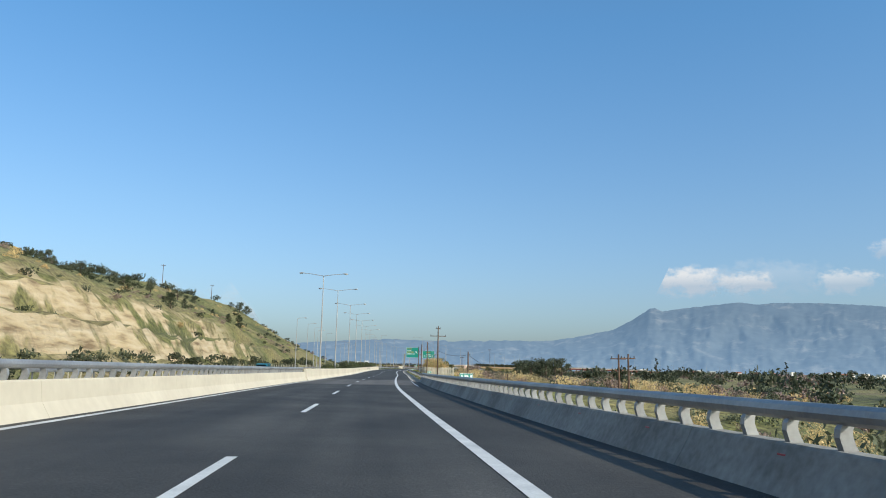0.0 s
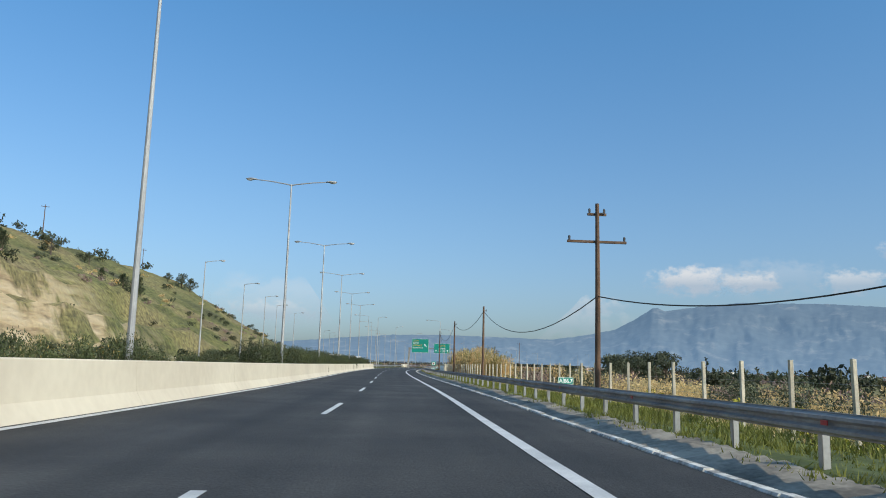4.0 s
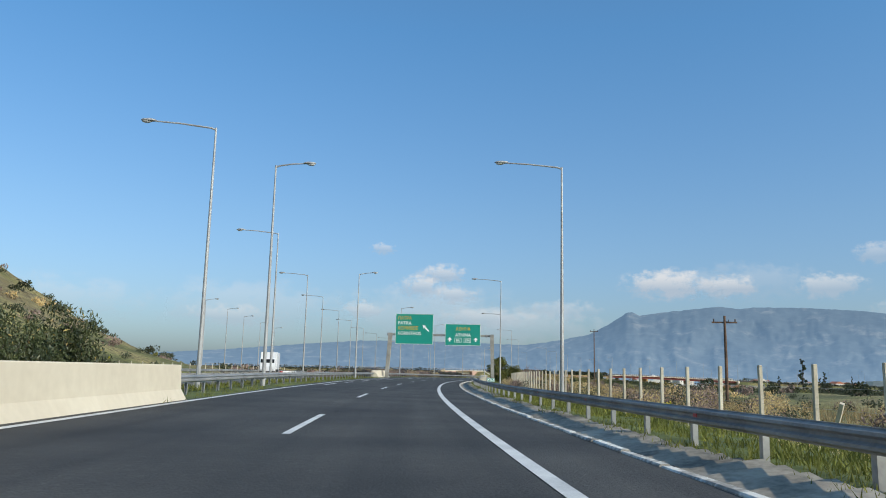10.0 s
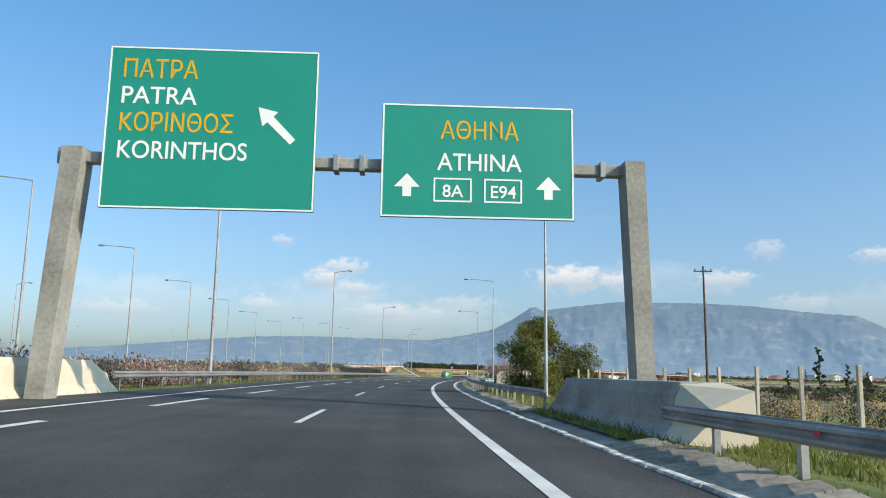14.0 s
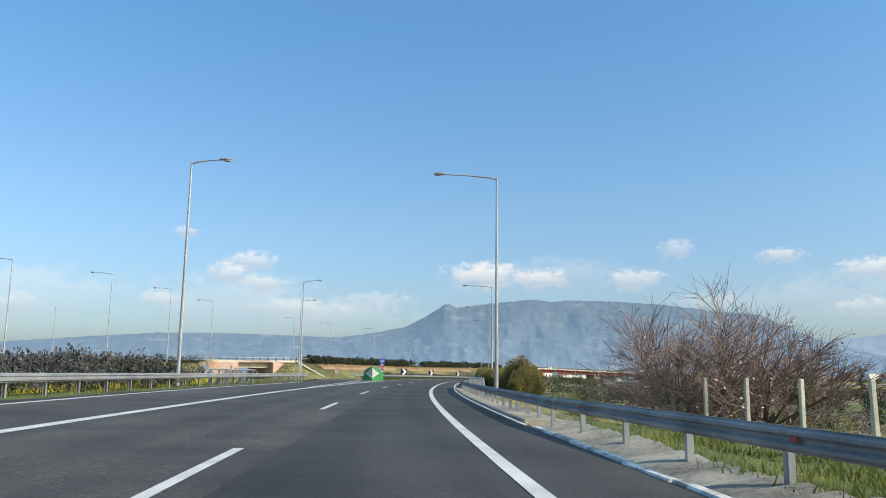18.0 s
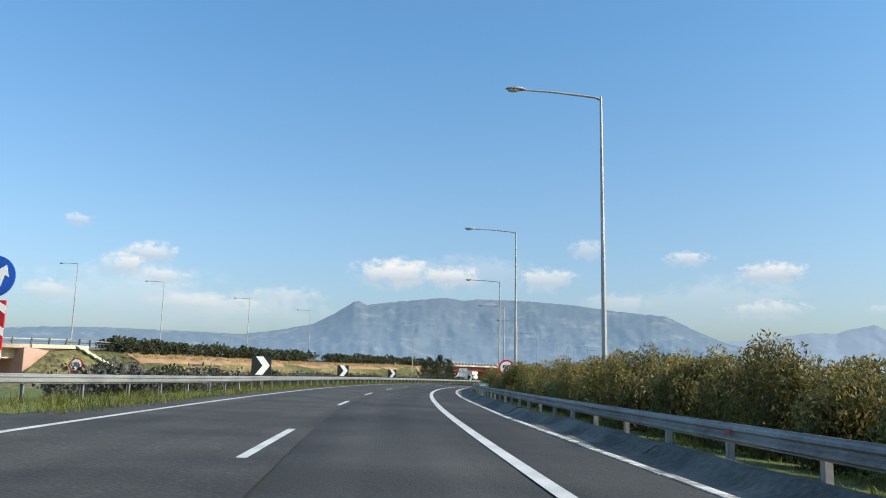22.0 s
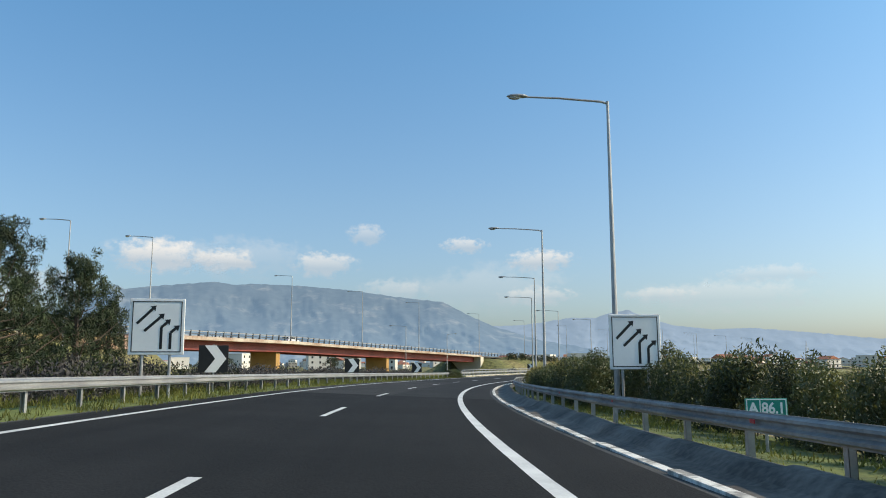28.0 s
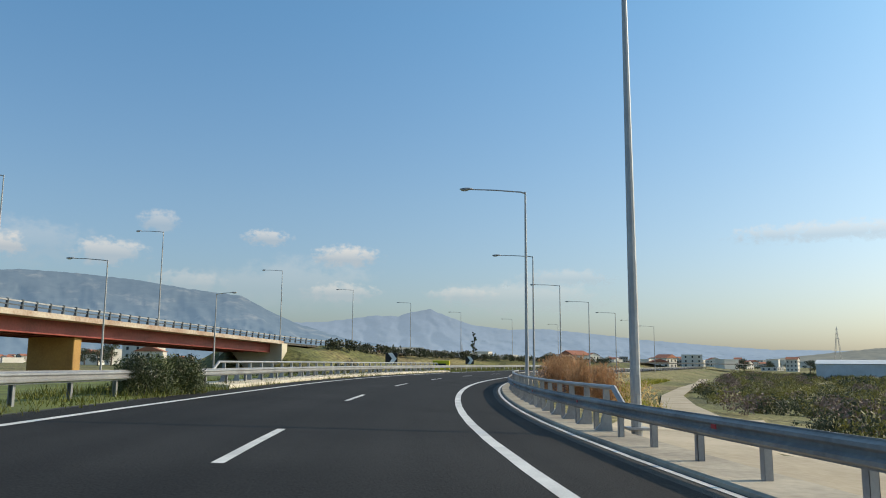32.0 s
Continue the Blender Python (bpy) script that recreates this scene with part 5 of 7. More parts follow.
RND = random.Random(5)
OLE = [shrub("oleander", 1.35, 1.1, 1.95 + 0.15 * k, 8000, 0.125, M_OLEANDER, "dense evergreen oleander bush with browning tips", "shrub", 10 + k, 0.34, 24, M_OLEANDER_TIP, 2600, 0.3) for k in range(4)]
# hedge bushes with shade in the leaf colour and lighter leaves for sunlit tips
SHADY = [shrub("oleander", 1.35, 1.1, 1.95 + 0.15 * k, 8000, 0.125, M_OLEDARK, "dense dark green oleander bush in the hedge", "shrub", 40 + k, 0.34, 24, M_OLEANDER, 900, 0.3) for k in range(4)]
for row, (d0, lo, hi) in enumerate(((5.15, 562, 811.5), (6.8, 560, 811))):
    s = lo
    while s < hi:
        if not (row == 0 and (634 < s < 640 or 736 < s < 756)):
            k = RND.randrange(4)
            lift = at(s, d0, -0.12 - 0.1 * row)
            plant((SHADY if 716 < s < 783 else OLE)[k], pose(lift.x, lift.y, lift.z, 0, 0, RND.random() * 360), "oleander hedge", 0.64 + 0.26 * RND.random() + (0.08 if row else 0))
        s += 1.75 + 0.9 * RND.random()
MED = [shrub("oleander", 1.3, 1.1, 1.7, 7000, 0.11, M_OLEDARK, "dark green oleander bush in the median", "shrub", 30 + k, 0.3, 15, M_OLEANDER_TIP, 60, 0.5) for k in range(3)]
s = 118.0
while s < 292:
    p = at(s, -10.3 - 0.9 * RND.random(), 0.3)
    plant(MED[RND.randrange(3)], pose(p.x, p.y, p.z, 0, 0, RND.random() * 360), "median oleanders", (0.55 if s < 150 else 0.95) + 0.25 * RND.random())
    s += 1.7 + 0.8 * RND.random()


def reed_clump(seed, mat, tall, n=190):
    """A stand of giant reed: canes with drooping blades and plumes."""
    rng = random.Random(seed)
    root = empty("reed_clump", pose(0, 0, -200), "tall stand of dry straw-coloured giant reed", "reeds")
    cane, blade = bmesh.new(), []
    for _ in range(n // 4):
        x, y, h = rng.gauss(0, 0.7), rng.gauss(0, 0.6), tall * (0.5 + 0.55 * rng.random())
        lean = (rng.gauss(0, 0.09), rng.gauss(0, 0.09))
        tube([(x, y, -0.2), (x + lean[0] * h * 0.5, y + lean[1] * h * 0.5, h * 0.5), (x + lean[0] * h, y + lean[1] * h, h)], [0.016, 0.013, 0.006], 3, cane, False)
        for k in range(20):
            f = 0.1 + 0.9 * k / 15 if k < 16 else 1.0 - 0.02 * (k - 16)
            a = rng.random() * math.tau
            ln = (0.24 + 0.34 * rng.random()) * (1.15 - 0.4 * f)
            bx, by, bz = x + lean[0] * h * f, y + lean[1] * h * f, h * f
            dx, dy = math.cos(a), math.sin(a)
            w = 0.022
            rise = 0.34 if f > 0.5 else 0.2
            p = [(bx, by, bz), (bx + dx * ln * 0.5, by + dy * ln * 0.5, bz + rise * ln * 2), (bx + dx * ln, by + dy * ln, bz + rise * ln - 0.12 * rng.random())]
            blade.append([(p[0][0] - dy * w, p[0][1] + dx * w, p[0][2]), (p[0][0] + dy * w, p[0][1] - dx * w, p[0][2]), (p[1][0] + dy * w, p[1][1] - dx * w, p[1][2]), (p[1][0] - dy * w, p[1][1] + dx * w, p[1][2]), p[2]])
    tagged(part("cane", cane, mat, root), kind="stuff")
    verts, faces = [], []
    for q in blade:
        i = len(verts)
        verts += q
        faces += [(i, i + 1, i + 2, i + 3), (i + 3, i + 2, i + 4)]
    tagged(link_mesh("leafage", verts, faces, mat, root), kind="stuff")
    return root


REEDS = [reed_clump(60 + k, (M_REED, M_REED, M_REEDGREEN)[k], 4.2 + 0.3 * k) for k in range(3)]
s = 205.0
while s < 250:
    for d in (9.0, 10.4, 12.0):
        plant(REEDS[RND.randrange(3)], on_ground(s + RND.random(), d + 0.6 * RND.random(), RND.random() * 360), "reeds", 0.68 + 0.3 * RND.random() if s > 214 else 0.6 + 0.2 * RND.random())
    s += 1.5 + 0.8 * RND.random()
for ds, dd in ((0, 0), (1.0, 0.6), (-0.9, 0.9), (0.3, 1.7), (1.6, 1.5), (-0.4, -0.5), (0.6, 0.2), (1.2, 1.1), (-0.2, 1.2), (0.8, -0.3)):
    plant(REEDS[RND.randrange(2)], on_ground(267.5 + ds, 10.05 + dd, RND.random() * 360), "reeds", 0.98)
RUSSET = reed_clump(66, M_RUSSET, 4.2, 260)
RUSSET["label"] = "tall stand of russet dry reeds beside the bridge"
for k in range(34):
    plant(RUSSET, on_ground(854 + 1.15 * k + RND.random(), 4.9 + 3.6 * RND.random(), RND.random() * 360), "russet reeds", 0.42 + 0.17 * RND.random())
for k in range(9):
    plant(REEDS[k % 3], on_ground(566 + 2.2 * k, 9.6 + 1.5 * RND.random(), RND.random() * 360), "reeds", 0.5 + 0.12 * RND.random())
for k in range(8):
    plant(REEDS[k % 3], on_ground(590 + 3.2 * k, 10.6 + 2 * RND.random(), RND.random() * 360), "reeds", 0.42 + 0.12 * RND.random())


SCRUB = [shrub("scrub_bush", 1.3, 1.3, 1.2, 420, 0.2, m, lab, "shrub", 80 + k, 0.5, 9) for k, (m, lab) in enumerate((
    (M_DARKLEAF, "dark evergreen scrub bush on rough grass"), (M_GREYLEAF, "grey-leaved flowering shrub behind the guardrail"), (M_OLIVE, "olive-green wild bush on rough grass"), (M_TWIG, "leafless brown thicket of thin twigs"), (M_REED, "dry straw-coloured tuft of tall weeds"), (M_CITRUS, "round yellow-green citrus bush in the field")))]
YELLOW = shrub("spurge", 0.5, 0.5, 0.55, 170, 0.1, M_BLADE, "low spurge with yellow flower heads", "wild flower", 95, 0.5, 6, M_FLOWER, 160)


LOW = {}
for k, (ob, m) in enumerate(zip(SCRUB, (M_DARKLEAF, M_GREYLEAF, M_OLIVE, M_TWIG, M_REED, M_CITRUS))):
    me = leaf_mesh("leaves", lumps_for(random.Random(80 + k), 9, 1.3, 1.3, 1.2), 170, 0.33, m, 0.5, 0.2, 200 + k)
    co = np.empty(len(me.vertices) * 3)
    me.vertices.foreach_get("co", co)
    LOW[ob.name] = (co.reshape(-1, 3), m)
    bpy.data.meshes.remove(me)
    me = leaf_mesh("leaves", lumps_for(random.Random(90 + k), 12, 1.3, 1.3, 1.2), 700, 0.13, m, 0.42, 0.3, 220 + k, 0.25)
    co = np.empty(len(me.vertices) * 3)
    me.vertices.foreach_get("co", co)
    LOW[ob.name + "_near"] = (co.reshape(-1, 3), m)
    bpy.data.meshes.remove(me)
    me = leaf_mesh("leaves", lumps_for(random.Random(96 + k), 10, 1.3, 1.3, 1.2), 380, 0.19, m, 0.45, 0.3, 240 + k, 0.35)
    co = np.empty(len(me.vertices) * 3)
    me.vertices.foreach_get("co", co)
    LOW[ob.name + "_mid"] = (co.reshape(-1, 3), m)
    bpy.data.meshes.remove(me)


def mass(name, places, label):
    """Bushes too many or too far to count, joined into one piece of stuff. places: model, x, y, z, size."""
    rng = random.Random(len(places))
    verts, mats, slots = [], [], []
    for model, x, y, z, k in places:
        co, m = LOW[model]
        a = rng.random() * math.tau
        c, sn = math.cos(a) * k, math.sin(a) * k
        verts.append(np.stack([co[:, 0] * c - co[:, 1] * sn + x, co[:, 0] * sn + co[:, 1] * c + y, co[:, 2] * k * (0.85 + 0.3 * rng.random()) + z], 1))
        if m not in mats:
            mats.append(m)
        slots.append(np.full(len(co) // 4, mats.index(m)))
    verts, slots = np.concatenate(verts), np.concatenate(slots)
    me = bpy.data.meshes.new(name)
    me.from_pydata(verts.tolist(), [], np.arange(len(verts)).reshape(-1, 4).tolist())
    for m in mats:
        me.materials.append(m)
    me.polygons.foreach_set("material_index", slots.astype(np.int32))
    return tagged(new(name, me), label, "shrubs", kind="stuff")


MASS = collections.defaultdict(list)


def scatter(s0, s1, d0, d1, n, kinds, lo, hi, group, seed, keep=False, avoid=None):
    rng = random.Random(seed)
    rows = []
    for _ in range(n):
        s, d = s0 + (s1 - s0) * rng.random(), d0 + (d1 - d0) * rng.random()
        if not (avoid and avoid(s, d)):
            rows.append((at(s, d), rng.choice(kinds), lo + (hi - lo) * rng.random(), rng.random() * 360, d))
    zs = ground_height(np.array([r[0].x for r in rows]), np.array([r[0].y for r in rows]))[0]
    for (p, kind, size, turn, d), z in zip(rows, zs):
        if -22 < d < -8.5:
            z = max(z, p.z - 0.35)
        if keep or kind.name not in LOW:
            plant(kind, pose(p.x, p.y, z - 0.05, 0, 0, turn), group, size)
        else:
            MASS[group].append((kind.name + ("_near" if -24 < d < 19 else "_mid" if 0 < d < 46 else ""), p.x, p.y, z - 0.05, size))


DK, GR, OL, TW, DRY, CIT = SCRUB
DIRT = [(819, 3.2, 4.6), (826, 3.2, 5.2), (832, 3.2, 6.8), (838, 3.5, 9.0), (844, 5.6, 11.0), (852, 8.6, 12.9), (866, 12.0, 15.6), (890, 14.4, 17.4), (915, 15.6, 18), (950, 16.8, 19), (990, 17.0, 19.2), (1030, 15, 17)]


def beside_dirt(s, d):
    """Inside or short of the dirt road's far edge."""
    return d < np.interp(s, [r[0] for r in DIRT], [r[2] for r in DIRT]) + 2.2


scatter(85, 205, 9.5, 60, 240, (TW, OL, DRY, DRY, OL), 0.7, 1.6, "scrub beside the road", 1)
scatter(-20, 90, 9, 70, 120, (TW, OL, DRY, DK, OL), 0.8, 1.8, "scrub beside the road", 2)
scatter(60, 330, 60, 200, 130, (OL, DK, TW, OL), 1.5, 3.2, "scrub in the fields", 3)
scatter(285, 480, 12, 60, 120, (DRY, TW, DRY, OL), 0.5, 1.1, "dry weeds in the field", 4)
scatter(286, 484, 7.6, 15, 150, (TW, DRY, OL, TW), 0.45, 0.95, "brown weeds along the fence", 33, avoid=lambda s, d: 418 < s < 434 and d < 11)
scatter(330, 480, 50, 180, 80, (OL, DK, TW), 1.2, 2.4, "scrub in the fields", 5)
scatter(485, 575, 9, 150, 520, (OL, DK, OL, CIT, TW, OL), 0.6, 1.45, "scrub below the bridge", 6)
scatter(560, 800, 14, 130, 330, (OL, DK, OL, TW), 1.0, 2.2, "scrub in the fields", 7)
scatter(830, 1240, 13, 110, 2300, (CIT, CIT, OL, CIT, TW, OL), 0.9, 1.55, "citrus scrub below the bridge", 8, avoid=beside_dirt)
scatter(856, 894, 5.0, 9.0, 16, (TW, DRY), 0.8, 1.2, "dry reddish weeds", 9)
scatter(50, 300, -37, -33, 90, (DK, OL, DK), 0.9, 1.5, "bushes at the foot of the cut", 10)
scatter(400, 560, -40, -19, 140, (TW, GR, TW, DK), 0.9, 1.6, "reddish scrub on the island", 11)
scatter(455, 560, -27, -19.5, 55, (GR, DK, GR), 0.9, 1.3, "grey shrubs beside the exit", 12, True)
scatter(480, 530, -19.5, -14.9, 120, (GR, GR, DK, GR), 1.25, 1.65, "grey shrubs behind the exit guardrail", 31)
scatter(404, 484, -18.8, -14.7, 230, (TW, TW, GR, DRY), 1.0, 1.5, "brown scrub behind the exit guardrail", 32)
scatter(612, 745, -17, -11.6, 110, (GR, GR, DK), 0.8, 1.2, "grey shrubs behind the guardrail", 13, True)
scatter(735, 838, -17, -11.6, 190, (GR, DK, GR, GR), 0.7, 1.25, "grey shrubs behind the guardrail", 14)
scatter(880, 1010, -26, -12.5, 45, (DK, GR, OL), 0.6, 1.1, "bushes on the slope", 15)
scatter(90, 205, 6.6, 12, 60, (YELLOW,), 0.8, 1.4, "spurge on the verge", 16)
scatter(286, 300, 5, 8, 4, (YELLOW,), 0.8, 1.3, "spurge on the verge", 17)
scatter(-60, 360, -135, -84, 200, (OL, DK, OL), 1.3, 2.6, "olive and scrub on the hill top", 18)
scatter(20, 430, -88, -46, 190, (DK, OL, TW, DRY), 0.4, 1.3, "scrub on the hillside", 19)
scatter(270, 440, -60, -34, 80, (DK, OL, TW, YELLOW), 0.5, 1.2, "scrub on the hillside", 20)
for u in np.arange(BRIDGE_A[1] + 12, BRIDGE_B[0] - 4, 2.0):
    if abs(u - 392.0) > 4.5:
        for off, k in ((6.0, 1.6), (4.6, 1.55)):
            p, h = fly_at(u + 0.8 * RND.random(), off)
            MASS["dark hedge on the flyover bank"].append((RND.choice((DK, DK, DK, OL)).name, p.x, p.y, p.z - 0.7, k * (0.85 + 0.3 * RND.random())))
    p, h = fly_at(u, 8.0 + RND.random())
    MASS["dry grass on the flyover bank"].append((DRY.name, p.x, p.y, p.z - 1.3, 0.6))
for u in np.arange(BRIDGE_B[1] + 14, BRIDGE_B[1] + 190, 2.4):
    p, h = fly_at(u, 6.4 + 2.5 * RND.random())
    MASS["dark hedge on the flyover bank"].append((RND.choice((DK, DK, OL)).name, p.x, p.y, p.z - 1.0, 1.0 + 0.6 * RND.random()))
for u in np.arange(BRIDGE_A[0] - 120, BRIDGE_A[0] - 9, 1.9):
    p, h = fly_at(u + 0.8 * RND.random(), 6.4)
    MASS["dark hedge on the flyover bank"].append((RND.choice((DK, DK, GR, OL)).name + "_mid", p.x, p.y, p.z - 0.9, 1.15 + 0.4 * RND.random()))
for u, off, k in ((284.5, 7.2, 0.95), (286.2, 7.8, 0.8), (282.6, 8.0, 0.7)):
    p, h = fly_at(u, off)
    MASS["russet bush by the short bridge"].append((DRY.name + "_mid", p.x, p.y, ground_z(p) - 0.1, k * 1.5))
for group, places in MASS.items():
    mass("scrub", places, group + ", dense and uneven in mixed greens and browns")


def tree(kind, height, crown, mat, label, seed, leaves=2600, size=0.28, trunk=0.14, low=0.25, lumps=22, slim=0.35):
    """A tapered trunk with limbs, and a crown of many leaves in uneven clumps."""
    rng = random.Random(seed)
    root = empty(kind, pose(0, 0, -200), label, "tree")
    bm = bmesh.new()
    tube([(0, 0, -0.3), (0.05, 0.04, height * 0.3), (-0.06, 0.08, height * 0.62), (0, 0, height * 0.92)], [trunk, trunk * 0.8, trunk * 0.5, trunk * 0.12], 7, bm)
    ls = []
    for k in range(lumps):
        f = low + (1 - low) * (k + rng.random()) / lumps
        a = rng.random() * math.tau
        q = crown * (0.35 + 0.65 * rng.random()) * math.sin(min(1.0, (1 - f) * 1.15 + 0.18) * math.pi * 0.62)
        end = (q * math.cos(a), q * math.sin(a), height * f)
        tube([(0, 0, height * max(0.15, f - 0.22)), (end[0] * 0.5, end[1] * 0.5, height * (f - 0.08)), end], [trunk * 0.35, trunk * 0.2, trunk * 0.06], 4, bm, False)
        rr = crown * (0.24 + 0.2 * rng.random())
        ls.append((*end, rr, rr, rr * 0.7))
    part("trunk", bm, M_BARK, root)
    ob = tagged(new("crown", leaf_mesh("crown", ls, leaves, size, mat, slim, 0.15, seed, 0.3)), kind="stuff")
    ob.parent = root
    return root


WILLOW = tree("acacia_tree", 4.8, 1.95, M_ACACIA, "bushy green acacia with feathery drooping foliage", 101, 24000, 0.19, 0.12, 0.06, 60, 0.3)
plant(WILLOW, on_ground(426.6, 6.35), "", 1.0)
WILLOW2 = tree("acacia_tree", 3.3, 1.7, M_ACACIA, "smaller yellow-green acacia beside the tall one", 102, 10000, 0.17, 0.09, 0.08, 40, 0.3)
plant(WILLOW2, on_ground(428.2, 9.3), "", 1.0)
def pine(height, reach, seed):
    """A pine with rising limbs, each carrying tufts of needles out to its tip."""
    rng = random.Random(seed)
    root = empty("pine_tree", pose(0, 0, -200), "dark green pine with rising limbs and tufted needles", "tree", "pines")
    bm, ls = bmesh.new(), []
    tube([(0, 0, -0.4), (0.06, 0.03, height * 0.35), (-0.05, 0.06, height * 0.7), (0, 0, height)], [0.17, 0.13, 0.07, 0.012], 7, bm)
    for k in range(54):
        f = 0.06 + 0.9 * (k + rng.random()) / 54
        a, ln = k * 2.4 + rng.random() * 0.7, reach * (1.02 - f) ** 0.62 * (0.6 + 0.5 * rng.random())
        rise = ln * (0.22 + 0.42 * f + 0.18 * rng.random())
        tip = Vector((math.cos(a) * ln, math.sin(a) * ln, height * f + rise))
        foot = Vector((0, 0, height * f))
        mid = foot.lerp(tip, 0.5) - Vector((0, 0, 0.12 * ln))
        tube([foot, mid, tip], [0.05 * (1.1 - f), 0.03 * (1.1 - f), 0.008], 4, bm, False)
        for j in range(6):
            g = 0.35 + 0.7 * j / 5
            p = foot.lerp(mid, g * 2) if g < 0.5 else mid.lerp(tip, g * 2 - 1)
            r = 0.12 + 0.13 * rng.random()
            ls.append((p.x + rng.gauss(0, 0.16), p.y + rng.gauss(0, 0.16), p.z + 0.1 + rng.gauss(0, 0.1), r, r, r * 1.25))
    for j in range(5):
        ls.append((0, 0, height * (0.9 + 0.03 * j), 0.16, 0.16, 0.22))
    part("trunk", bm, M_BARK, root)
    ob = tagged(new("crown", leaf_mesh("crown", ls, 21000, 0.17, M_PINE, 0.16, 0.35, seed, 0.1)), kind="stuff")
    ob.parent = root
    return root


PINE = [pine(6.6, 2.7, 110), pine(5.8, 2.5, 111)]
for k, (s, d, z) in enumerate(((753, -15.5, 1.0), (757, -14.7, 1.02), (754, -18.2, 0.95), (761.5, -15.6, 0.8), (759.5, -18.4, 0.85), (748.5, -17.5, 0.9))):
    plant(PINE[k % 2], on_ground(s, d, 70 * k), "pines", z)
OLIVE_TREE = [tree("olive_tree", 3.6, 2.2, M_OLIVE, "round grey-green olive tree on dry grass", 120 + k, 1500, 0.3, 0.16, 0.3, 14, 0.4) for k in range(2)]
rng = random.Random(9)
for _ in range(50):
    s = -60 + 440 * rng.random()
    plant(OLIVE_TREE[rng.randrange(2)], on_ground(s, -78 - 60 * rng.random(), rng.random() * 360), "olive trees on the hill", 0.7 + 0.6 * rng.random())
for s, d, k in ((182, -62, 1.3), (196, -56, 1.5), (222, -60, 1.1), (256, -52, 1.7), (262, -57, 1.4), (240, -70, 1.2), (268, -64, 1.0)):
    plant(PINE[rng.randrange(2)], on_ground(s, d, rng.random() * 360), "trees on the cut", 0.45 * k)
for _ in range(60):
    plant(OLIVE_TREE[rng.randrange(2)], on_ground(60 + 900 * rng.random(), 110 + 240 * rng.random(), rng.random() * 360), "trees in the plain", 0.8 + 0.8 * rng.random())
for s, d in ((250, 38), (255, 43), (258, 40), (262, 46), (266, 43), (256, 48), (270, 49), (274, 46), (262, 52), (280, 52), (285, 58)):
    plant(OLIVE_TREE[rng.randrange(2)], on_ground(s, d, rng.random() * 360), "trees in the plain", 1.5 + 0.4 * rng.random())


def bare_tree(seed):
    rng = random.Random(seed)
    root = empty("almond_tree", pose(0, 0, -200), "leafless almond tree with reddish twigs and a few blossoms", "tree")
    bars, blooms = ([], []), []

    def grow(p, direction, length, r, level):
        q = p + direction * length
        bars[level > 1].append((p, q, r, r * 0.55))
        if level >= 3:
            blooms.append((*q, 0.07, 0.07, 0.07))
        if level == 4:
            return
        for _ in range((5, 5, 6, 7)[level]):
            d = (direction + Vector((rng.gauss(0, 0.6), rng.gauss(0, 0.6), rng.gauss(0.08, 0.36)))).normalized()
            grow(p + (q - p) * (0.35 + 0.65 * rng.random()), d, length * (0.6 + 0.2 * rng.random()), r * 0.5, level + 1)

    for k in range(6):
        a = k * math.tau / 6 + rng.random()
        grow(Vector((0.1 * math.cos(a), 0.1 * math.sin(a), -0.2)), Vector((0.6 * math.cos(a), 0.6 * math.sin(a), 0.95)).normalized(), 1.35, 0.06, 0)
    for name, rows, mat in (("trunk", bars[0], M_BARK), ("twig", bars[1], M_TWIG)):
        verts, faces = [], []
        for p, q, r0, r1 in rows:
            t = (q - p).normalized()
            e = t.cross(Vector((0.3, 0.2, 1.0))).normalized()
            f = t.cross(e)
            i = len(verts)
            for c, r in ((p, r0), (q, r1)):
                verts += [c + r * (math.cos(k * 2.094) * e + math.sin(k * 2.094) * f) for k in range(3)]
            faces += [(i, i + 1, i + 4, i + 3), (i + 1, i + 2, i + 5, i + 4), (i + 2, i, i + 3, i + 5)]
        tagged(link_mesh(name, verts, faces, mat, root), kind="stuff" if name == "twig" else "")
    ob = tagged(new("blossom", leaf_mesh("blossom", blooms[::4], 900, 0.035, M_BLOSSOM, 0.9, 0, seed)), kind="stuff")
    ob.parent = root
    return root


plant(bare_tree(7), on_ground(507.5, 9.5), "", 2.15)
plant(OLE[2], pose(*at(650, 7.4, -0.2), 0, 0, 60), "oleander hedge", 1.2)
BUSH_BY = OLE[1]
for s, d, k, z in ((556, 7.6, 1.55, -0.9), (553.5, 8.4, 1.2, -1.1), (558.5, 8.8, 1.35, -1.0), (547, 6.6, 0.7, -0.8)):
    plant(BUSH_BY, pose(*at(s, d, z), 0, 0, 40 * s), "oleander hedge", k)
OUT = shrub("oleander", 1.35, 1.1, 1.9, 8000, 0.125, M_OLEDARK, "leafy green bush growing through the guardrail", "shrub", 71, 0.36, 22)
plant(OUT, pose(*at(841.5, -9.5, -0.2), 0, 0, 20), "bush through the guardrail", 0.72)
plant(OUT, pose(*at(843, -9.9, -0.2), 0, 0, 170), "bush through the guardrail", 0.72)
plant(OUT, pose(*at(845.4, -9.6, -0.2), 0, 0, 250), "bush through the guardrail", 0.72)
plant(OUT, pose(*at(844, -9.4, -0.2), 0, 0, 120), "bush through the guardrail", 0.72)
plant(OUT, pose(*at(846.3, -9.9, -0.2), 0, 0, 70), "bush through the guardrail", 0.72)
CYP = tree("cypress_tree", 9.0, 1.1, M_PINE, "slim dark cypress standing in the plain", 130, 2200, 0.3, 0.15, 0.06, 22, 0.4)
